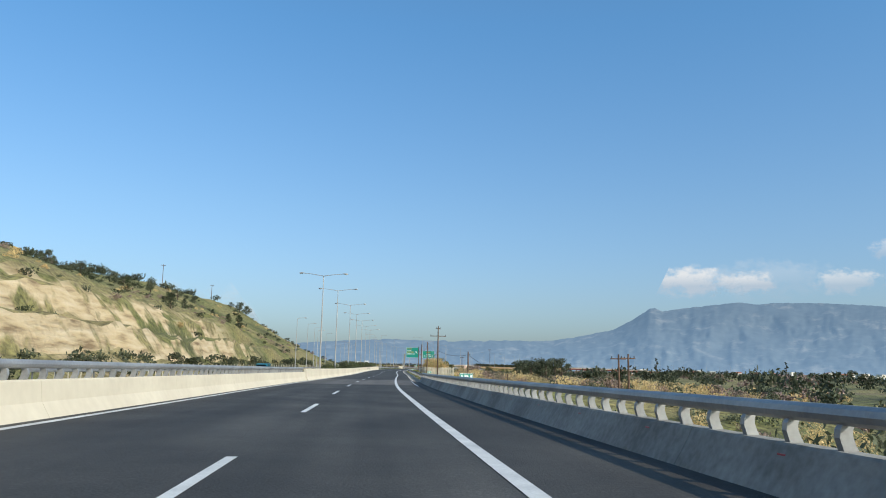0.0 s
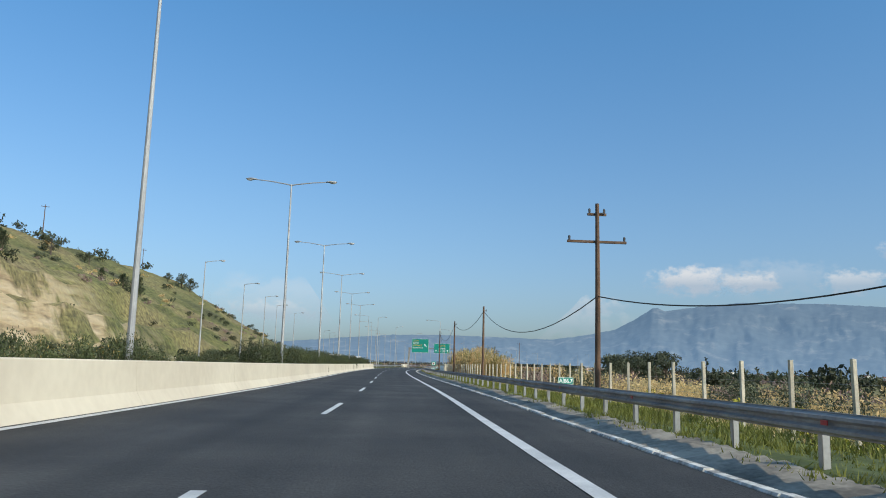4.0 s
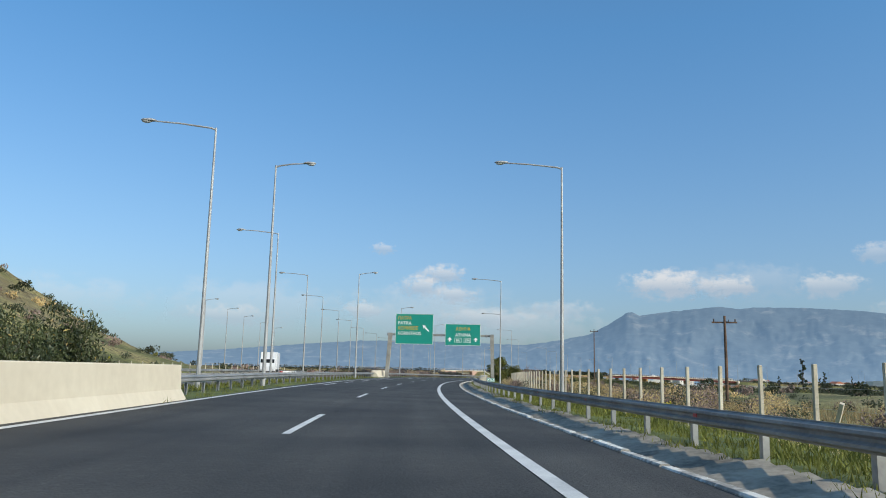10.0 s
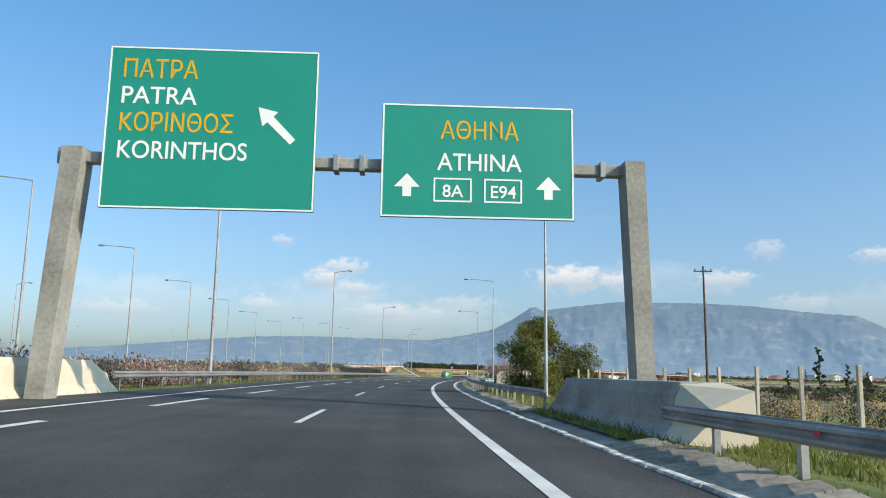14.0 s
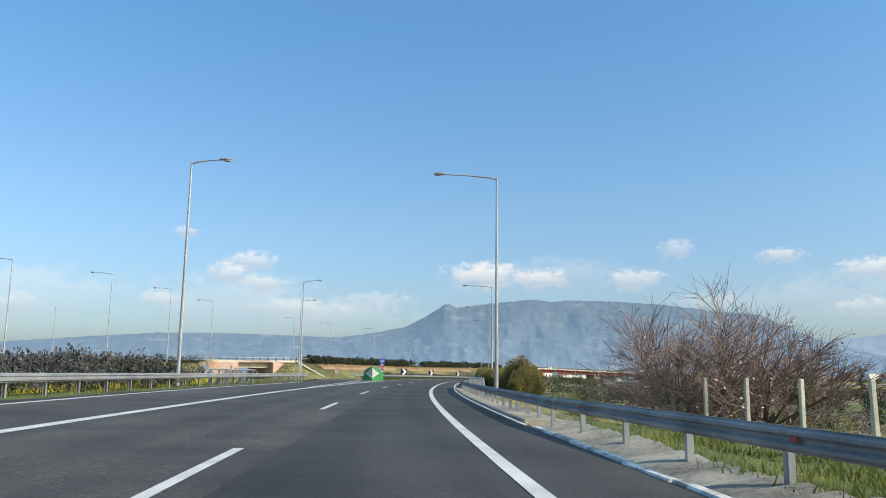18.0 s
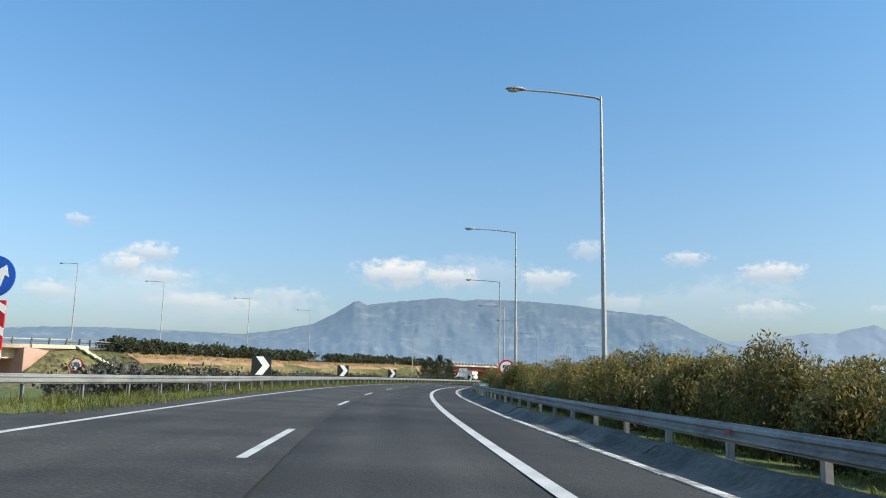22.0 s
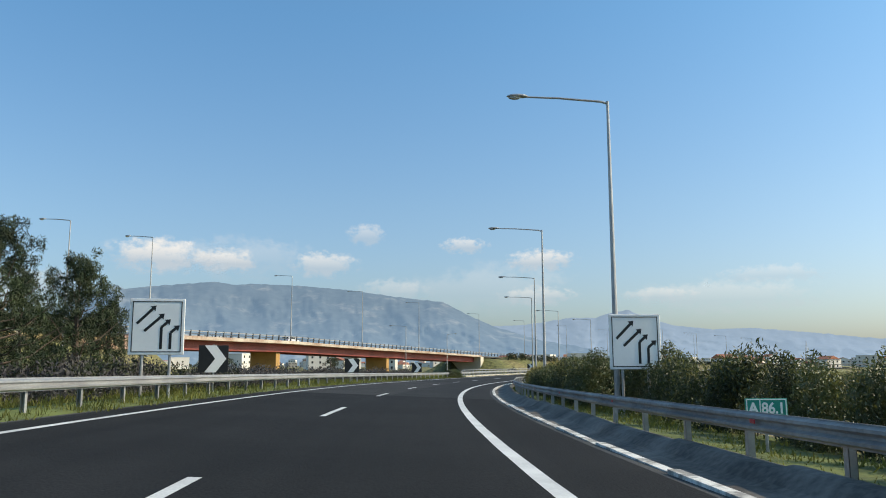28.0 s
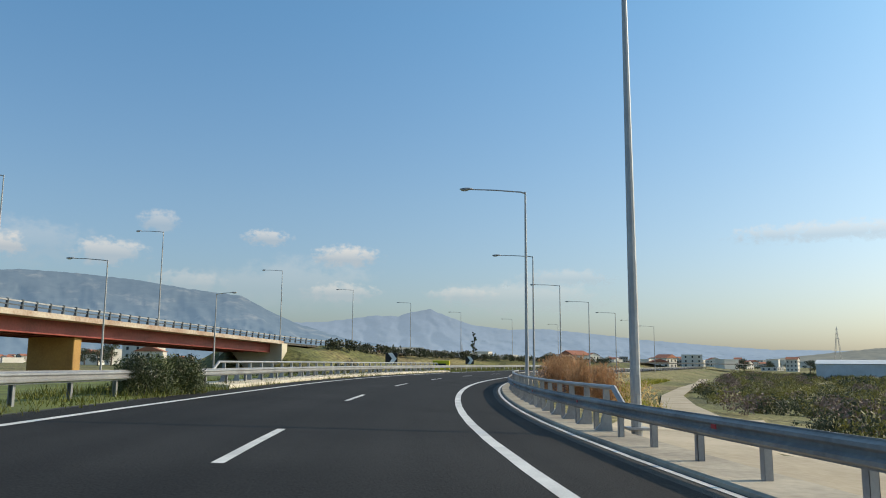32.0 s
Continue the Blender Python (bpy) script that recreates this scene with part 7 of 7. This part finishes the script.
fly_bridge(BRIDGE_B[0], BRIDGE_B[1], (498.0, 542.5), M_BRIDGE_RED, "long bridge with red steel girders on ochre piers")
short = fly_bridge(BRIDGE_A[0], BRIDGE_A[1], (), M_CONC, "short concrete bridge with faded red wing walls")
for a, e in ((BRIDGE_A[0] - 6.5, BRIDGE_A[0]), (BRIDGE_A[1], BRIDGE_A[1] + 7.5)):
    inner, outer = (e, a) if e == BRIDGE_A[0] else (a, e)
    tri = [fly_at(u, o, z)[0] for o in (5.35, 5.8) for u, z in ((inner, -0.43), (outer, -0.43), (outer, -1.6), (inner, -7.3))]
    link_mesh("wing_wall", tri, [(0, 1, 2, 3), (7, 6, 5, 4), (0, 4, 5, 1), (1, 5, 6, 2), (2, 6, 7, 3), (3, 7, 4, 0)], M_REDPLASTER, short)
    fly_sweep("coping", [(5.0, -0.42), (5.85, -0.42), (5.85, 0.12), (5.0, 0.12)], a, e, M_CONC, short, 2.0)


def parapet(u0, u1, off, label):
    root = empty("bridge_railing", Matrix(), label, "railing", "flyover railings")
    fly_sweep("rail", [(off + 0.07, 0.78), (off + 0.07, 0.92), (off - 0.07, 0.92), (off - 0.07, 0.78)], u0, u1, M_GALV, root, 6)
    fly_sweep("rail", [(off + 0.03, 0.42), (off + 0.03, 0.54), (off - 0.03, 0.54), (off - 0.03, 0.42)], u0, u1, M_RAILDARK, root, 6)
    bm = prism([(-0.2, 0.05), (0.12, 0.05), (0.1, 0.5), (0.13, 1.0), (-0.06, 1.0), (-0.1, 0.5)], 0.16)
    first = None
    for u in np.arange(u0 + 0.5, u1, 2.0):
        p, h = fly_at(u, off)
        if first is None:
            first = part("post", bm, M_RAILDARK, root)
            first.matrix_basis = pose(p.x, p.y, p.z, 0, 0, h)
        else:
            again(first, "post", pose(p.x, p.y, p.z, 0, 0, h), root)


parapet(BRIDGE_B[0] - 30, BRIDGE_B[1] + 130, 5.45, "grey steel railing along the near edge of the flyover")
parapet(BRIDGE_A[0] - 130, BRIDGE_A[1] + 16, 5.45, "grey steel railing along the short bridge")
parapet(BRIDGE_B[0], BRIDGE_B[1], -5.45, "grey steel railing along the far edge of the flyover")

# bare earth under the hedge and concrete drain chutes down the flyover's bank
M_EARTH = material("bare pinkish earth", (0.42, 0.27, 0.17), (0.27, 0.17, 0.1), 0.95, 0.4, 5, 0.4)
ob = fly_sweep("bare_bank", [(7.3, -0.84), (9.5, -2.02), (9.5, -2.2), (7.3, -1.1)], BRIDGE_A[1] + 14, BRIDGE_B[0] - 6, M_EARTH)
tagged(ob, "strip of bare pinkish earth below the hedge on the bank", "bank", kind="structure")
for u in (306.5, 437.0):
    chute = empty("drain_chute", Matrix(), "pale concrete drain chute running down the grassy bank", "drain", "drain chutes")
    for k in range(9):
        o = 6.4 + 1.0 * k
        q, h = fly_at(u + 0.35 * k, o, -0.4 - (o - 6.5) * 0.55 + 0.12)
        tray = part("tray", box((1.12, 0.8, 0.16), bevel=0.02), M_CONC, chute)
        tray.matrix_basis = pose(q.x, q.y, q.z, 0, 0, h) @ Matrix.Rotation(radians(28), 4, "Y")

# dirt road below, warehouse, yellow bollard board, pylons, town
M_DIRT = material("pale dirt", (0.5, 0.42, 0.31), (0.36, 0.29, 0.2), 0.95, 0.3, 5, 0.3)
dv = []
for s, a, b in DIRT:
    for d in (a, (a + b) / 2, b):
        p = at(s, d)
        flush = p.z + 0.02 - 0.2 * (d - 3.2) - 0.09 * max(0, s - 838)
        dv.append((p.x, p.y, max(ground_z(at(s, a)) if s > 850 else -50, ground_z(p), ground_z(at(s, b)) if s > 850 else -50, flush - 0.12) + 0.12))
ob = link_mesh("dirt_road", dv, [f for i in range(len(DIRT) - 1) for f in ((3 * i, 3 * i + 1, 3 * i + 4, 3 * i + 3), (3 * i + 1, 3 * i + 2, 3 * i + 5, 3 * i + 4))], M_DIRT)
tagged(ob, "pale winding dirt road below the embankment", "dirt road", kind="structure")

M_METAL_WALL = material("pale sheet metal", (0.62, 0.64, 0.66), (0.5, 0.52, 0.54), 0.5, 0.3, 3)
M_ROOF_RED = material("terracotta roof", (0.42, 0.16, 0.09), (0.3, 0.11, 0.07), 0.85, 0.2, 2)
M_PLASTER = material("white plaster", (0.72, 0.69, 0.63), (0.6, 0.56, 0.5), 0.85, 0.1, 2, per_object=0.12)
M_GLASS_DARK = material("dark window glass", (0.03, 0.035, 0.04), None, 0.12, 1, 5)


def hall(x, y, w, l, h, turn, z=-6.0):
    root = empty("warehouse", pose(x, y, z, 0, 0, turn), "pale metal warehouse with a low arched roof", "building")
    part("wall", box((w, l, h), (0, 0, h / 2), 0.05), M_METAL_WALL, root)
    part("roof", prism([(-w / 2 - 0.4, h), (-w / 4, h + 1.1), (0, h + 1.5), (w / 4, h + 1.1), (w / 2 + 0.4, h), (w / 2, h - 0.2), (-w / 2, h - 0.2)], l + 0.6), M_METAL_WALL, root).location.y = -l / 2 - 0.3
    for k in range(5):
        part("window", box((w / 9, 0.1, 1.1), (-w / 2 + w * (k + 0.5) / 5, -l / 2 - 0.03, h * 0.62)), M_GLASS_DARK, root)
    part("door", box((4.0, 0.12, 4.0), (w * 0.3, -l / 2 - 0.04, 2.0)), M_GALV, root)


hall(545, 765, 46, 26, 6.5, 5)
hall(470, 560, 80, 20, 4.0, 40)
hall(560, 420, 110, 22, 4.0, 60)


def house(w, l, h, roof):
    root = empty("house", pose(0, 0, -200), "small pale house with a terracotta roof" if roof else "flat-roofed white plaster house in the town", "house", "houses of the town")
    part("wall", box((w, l, h), (0, 0, h / 2), 0.03), M_PLASTER, root)
    if roof:
        part("roof", prism([(-w / 2 - 0.5, h), (0, h + w * 0.2), (w / 2 + 0.5, h)], l + 1.0), M_ROOF_RED, root).location.y = -l / 2 - 0.5
    else:
        part("roof", box((w + 0.4, l + 0.4, 0.35), (0, 0, h + 0.1), 0.02), M_PLASTER, root)
    for fl in range(int(h // 3)):
        for k in range(3):
            part("window", box((1.1, 0.12, 1.3), (-w / 2 + w * (k + 0.5) / 3, -l / 2 - 0.02, fl * 3 + 1.7)), M_GLASS_DARK, root)
    return root


HOUSES = [house(11, 9, 6.2, True), house(9, 9, 3.4, True), house(14, 10, 9.2, False), house(22, 12, 6.2, False)]
hr = random.Random(21)
for k in range(150):
    az = radians(12 + 78 * hr.random())
    r = 620 + 900 * hr.random()
    x, y = 120 + r * math.sin(az), 420 + r * math.cos(az)
    m = pose(x, y, ground_z(Vector((x, y, 0))) - 0.4 if r < 1000 else -3.5, 0, 0, hr.random() * 360)
    plant(HOUSES[k % 4], m)
for k in range(110):
    az = radians(8 + 80 * hr.random())
    r = 620 + 1200 * hr.random()
    x, y = 120 + r * math.sin(az), 420 + r * math.cos(az)
    plant(OLIVE_TREE[k % 2], pose(x, y, -5.6 if r > 900 else ground_z(Vector((x, y, 0))), 0, 0, k * 50), "trees in the plain", 1.5 + 1.2 * hr.random())


def far_town(places, label):
    """Houses too many and far to count: walls, roofs and window rows in one mesh."""
    rng = random.Random(len(places))
    verts, faces, slots = [], [], []

    def quad(pts, slot):
        i = len(verts)
        verts.extend(pts)
        faces.append(tuple(range(i, i + len(pts))))
        slots.append(slot)

    for x, y, z in places:
        w, l, h, a = 8 + 8 * rng.random(), 7 + 5 * rng.random(), 3.2 * rng.choice((1, 2, 2, 3)), rng.random() * math.tau
        c, sn = math.cos(a), math.sin(a)

        def put(u, v, q):
            return (x + u * c - v * sn, y + u * sn + v * c, z + q)

        ring = [(-w / 2, -l / 2), (w / 2, -l / 2), (w / 2, l / 2), (-w / 2, l / 2)]
        shade = 0 if rng.random() < 0.75 else 2
        for (u0, v0), (u1, v1) in zip(ring, ring[1:] + ring[:1]):
            quad([put(u0, v0, 0), put(u1, v1, 0), put(u1, v1, h), put(u0, v0, h)], shade)
            nx, ny = (v1 - v0) / math.hypot(u1 - u0, v1 - v0), -(u1 - u0) / math.hypot(u1 - u0, v1 - v0)
            for fl in range(int(h // 3)):
                for k in range(3):
                    g = (k + 0.5) / 3
                    p = [(u0 + (u1 - u0) * (g + e) + nx * 0.04, v0 + (v1 - v0) * (g + e) + ny * 0.04) for e in (-0.06, 0.06)]
                    quad([put(*p[0], fl * 3 + 1.1), put(*p[1], fl * 3 + 1.1), put(*p[1], fl * 3 + 2.4), put(*p[0], fl * 3 + 2.4)], 3)
        if rng.random() < 0.55:
            e, top = 0.5, h + w * 0.2
            quad([put(-w / 2 - e, -l / 2 - e, h), put(-w / 2 - e, l / 2 + e, h), put(0, l / 2 + e, top), put(0, -l / 2 - e, top)], 1)
            quad([put(w / 2 + e, -l / 2 - e, h), put(0, -l / 2 - e, top), put(0, l / 2 + e, top), put(w / 2 + e, l / 2 + e, h)], 1)
            for v in (-l / 2 - 0.02, l / 2 + 0.02):
                quad([put(-w / 2, v, h), put(w / 2, v, h), put(0, v, top - 0.1)], shade)
        else:
            quad([put(u, v, h) for u, v in ring], 2)
    me = bpy.data.meshes.new("town")
    me.from_pydata(verts, [], faces)
    for m in (M_PLASTER, M_ROOF_RED, M_CONC_GREY, M_GLASS_DARK):
        me.materials.append(m)
    me.polygons.foreach_set("material_index", np.array(slots, np.int32))
    return tagged(new("town", me), label, "town", kind="stuff")


rows, trees = [], []
for k in range(620):
    x0, y0, a0, a1 = ((120, 420, 36, 62), (208, 738, 22, 92))[k % 2]
    az, r = radians(a0 + (a1 - a0) * hr.random()), 850 + 1100 * hr.random() ** 0.8
    x, y = x0 + r * math.sin(az), y0 + r * math.cos(az)
    s, d, _ = (float(v[0]) for v in road_coords(np.array([x]), np.array([y])))
    if d > 40 or d < -45:
        (trees if k % 5 > 2 else rows).append((x, y))
zs = ground_height(np.array([p[0] for p in rows]), np.array([p[1] for p in rows]))[0]
far_town([(x, y, min(z, -1.0) - 0.4) for (x, y), z in zip(rows, zs)], "distant town of white houses with red roofs")
zs = ground_height(np.array([p[0] for p in trees]), np.array([p[1] for p in trees]))[0]
mass("far_trees", [((DK, OL)[k % 2].name, x, y, min(z, -1.0) - 0.4, 2.6 + 1.6 * hr.random()) for k, ((x, y), z) in enumerate(zip(trees, zs))], "dark trees between the houses of the town")


def pylon(x, y, h, turn):
    root = empty("power_pylon", pose(x, y, -5.0, 0, 0, turn), "grey lattice power pylon", "pylon", "pylons")
    bm = bmesh.new()
    for a in (-1, 1):
        for b in (-1, 1):
            tube([(a * h * 0.09, b * h * 0.09, 0), (a * h * 0.025, b * h * 0.025, h * 0.7), (0, 0, h)], [0.12, 0.1, 0.06], 4, bm, False)
    for k in range(9):
        z0, z1 = h * 0.75 * k / 9, h * 0.75 * (k + 1) / 9
        w0, w1 = h * (0.09 - 0.065 * k / 9), h * (0.09 - 0.065 * (k + 1) / 9)
        for b in (-1, 1):
            tube([(-w0, b * w0, z0), (w1, b * w1, z1)], [0.05, 0.05], 3, bm, False)
            tube([(w0, b * w0, z0), (-w1, b * w1, z1)], [0.05, 0.05], 3, bm, False)
    part("lattice", bm, M_GALV, root)
    for z, w in ((0.72, 0.17), (0.82, 0.14), (0.92, 0.11)):
        part("crossarm", tube([(-w * h, 0, h * z), (0, 0, h * (z + 0.03)), (w * h, 0, h * z)], [0.06, 0.14, 0.06], 4), M_GALV, root)


pylon(640, 780, 24, 20)
pylon(780, 930, 24, 20)
pylon(900, 1150, 24, 20)

# ---- vehicles, standing ----
M_CARWHITE = material("white car paint", (0.75, 0.75, 0.76), (0.68, 0.68, 0.7), 0.25, 0.5, 5)
M_CARBLUE = material("teal car paint", (0.02, 0.13, 0.18), (0.015, 0.1, 0.14), 0.25, 0.5, 5)
M_TYRE = material("tyre rubber", (0.02, 0.02, 0.021), None, 0.9, 4, 30)


def wheel(root, x, y, r, w=0.22):
    bm = bmesh.new()
    bmesh.ops.create_cone(bm, cap_ends=True, segments=16, radius1=r, radius2=r, depth=w, matrix=Matrix.Translation((x, y, r)) @ Matrix.Rotation(math.pi / 2, 4, "Y"))
    wh = part("wheel", bm, M_TYRE, root)
    bm = bmesh.new()
    bmesh.ops.create_cone(bm, cap_ends=True, segments=12, radius1=r * 0.6, radius2=r * 0.6, depth=w + 0.02, matrix=Matrix.Translation((x, y, r)) @ Matrix.Rotation(math.pi / 2, 4, "Y"))
    part("rim", bm, M_GALV, wh)


def side_body(outline, width, name, mat, root, bevel=0.06):
    """A body from a side outline in (y, z), given a width."""
    bm = bmesh.new()
    f = [bm.verts.new((-width / 2, y, z)) for y, z in outline]
    b = [bm.verts.new((width / 2, y, z)) for y, z in outline]
    bm.faces.new(f)
    bm.faces.new(b[::-1])
    for k in range(len(f)):
        bm.faces.new((f[k], b[k], b[(k + 1) % len(f)], f[(k + 1) % len(f)]))
    bmesh.ops.recalc_face_normals(bm, faces=bm.faces)
    bmesh.ops.bevel(bm, geom=list(bm.edges), offset=bevel, segments=2, affect="EDGES")
    return part(name, bm, mat, root)


def truck(m):
    root = empty("box_truck", m, "white box truck on the opposite carriageway", "truck")
    part("cargo_box", box((2.5, 6.6, 2.6), (0, -1.2, 2.35), 0.04), M_CARWHITE, root)
    cabn = side_body([(2.2, 0.6), (4.1, 0.6), (4.15, 1.5), (3.75, 2.75), (2.25, 2.8)], 2.3, "cab", M_CARWHITE, root)
    part("windscreen", box((2.0, 0.05, 0.9), (0, 4.0, 2.1), 0.01, turn=Matrix.Rotation(radians(-17), 4, "X")), M_GLASS_DARK, cabn)
    part("bumper", box((2.35, 0.16, 0.35), (0, 4.18, 0.6), 0.03), M_DARK, cabn)
    for x in (-0.85, 0.85):
        part("headlight", box((0.35, 0.06, 0.22), (x, 4.17, 0.95), 0.02), M_LENS, cabn)
    part("chassis", box((0.9, 8.4, 0.25), (0, -0.2, 0.8), 0.02), M_DARK, root)
    for x in (-1.0, 1.0):
        for y in (3.1, -2.6):
            wheel(root, x, y, 0.48, 0.3)


def car(m, mat, label, van=False):
    root = empty("car", m, label, "car", "cars")
    if van:
        o = [(-2.1, 0.35), (2.1, 0.35), (2.15, 0.85), (1.5, 1.05), (0.95, 1.8), (-2.05, 1.85), (-2.15, 0.9)]
    else:
        o = [(-2.1, 0.35), (2.1, 0.35), (2.15, 0.75), (1.25, 0.95), (0.55, 1.45), (-1.2, 1.47), (-2.0, 1.0), (-2.15, 0.7)]
    body = side_body(o, 1.75, "body", mat, root, 0.08)
    part("windscreen", box((1.45, 0.05, 0.62), (0, 1.0 if not van else 1.28, 1.2 if not van else 1.42), 0.01, turn=Matrix.Rotation(radians(-52), 4, "X")), M_GLASS_DARK, body)
    for x in (-0.87, 0.87):
        part("side_window", box((0.04, 1.7, 0.36), (x, -0.4, 1.2), 0.01), M_GLASS_DARK, body)
    part("rear_window", box((1.35, 0.05, 0.4), (0, -1.75 if not van else -2.1, 1.2), 0.01), M_GLASS_DARK, body)
    for x in (-0.7, 0.7):
        part("headlight", box((0.3, 0.05, 0.14), (x, 2.13, 0.72), 0.02), M_LENS, body)
        part("tail_light", box((0.2, 0.05, 0.2), (x, -2.13, 0.85), 0.02), M_SIGNRED, body)
        for y in (1.35, -1.35):
            wheel(root, x * 1.12, y, 0.31)


truck(stand(391, -29.0, -0.15, 192))
car(stand(122, -20.5, -0.15, 180), M_CARBLUE, "dark teal pickup on the opposite carriageway", True)
p, h = fly_at(509.5, -1.5)
car(pose(p.x, p.y, p.z - 0.05, 0, 0, h), M_CARWHITE, "white hatchback on the flyover")
yb = empty("hazard_board", stand(936, -17.5, -0.3, 10), "yellow box with black marks beside the bend", "road sign")
part("body", box((2.6, 0.9, 1.4), (0, 0, 0.9), 0.05), material("yellow plastic", (0.75, 0.62, 0.02), None, 0.5, 1, 10), yb)
part("stripe", box((1.6, 0.02, 0.3), (0, -0.47, 1.0)), M_BLACK, yb)
# white board and steel road plates near the cut
wb = empty("notice_board", stand(243.4, -12.6, 0), "white notice board among the median oleanders", "board")
for x in (-0.8, 0.8):
    sign_post(wb, x, -0.2, 2.6)
part("plate", box((2.4, 0.05, 0.9), (0, 0, 2.3), 0.01), M_WHITE, wb)

# red and white water-filled barrier blocks on the opposite carriageway
M_BLOCKRED = material("red plastic", (0.5, 0.05, 0.05), None, 0.5, 1, 10)
first = None
for k in range(10):
    m = stand(392 + 2.1 * k, -27.5 - 0.35 * k, -0.15)
    if first is None:
        first = empty("barrier_block", m, "plastic road barrier block in red and white", "road barrier", "barrier blocks")
        part("body", prism([(-0.3, 0), (0.3, 0), (0.16, 0.35), (0.1, 0.8), (-0.1, 0.8), (-0.16, 0.35)], 1.0), M_BLOCKRED, first)
        part("half", prism([(-0.3, 0), (0.3, 0), (0.16, 0.35), (0.1, 0.8), (-0.1, 0.8), (-0.16, 0.35)], 1.0), M_WHITE, first).location.y = 1.02
    else:
        copy_thing(first, m)

# models that were only used joined into the scrub
for ob in SCRUB:
    if ob.location.z < -150:
        for o in (*ob.children_recursive, ob):
            bpy.data.objects.remove(o)
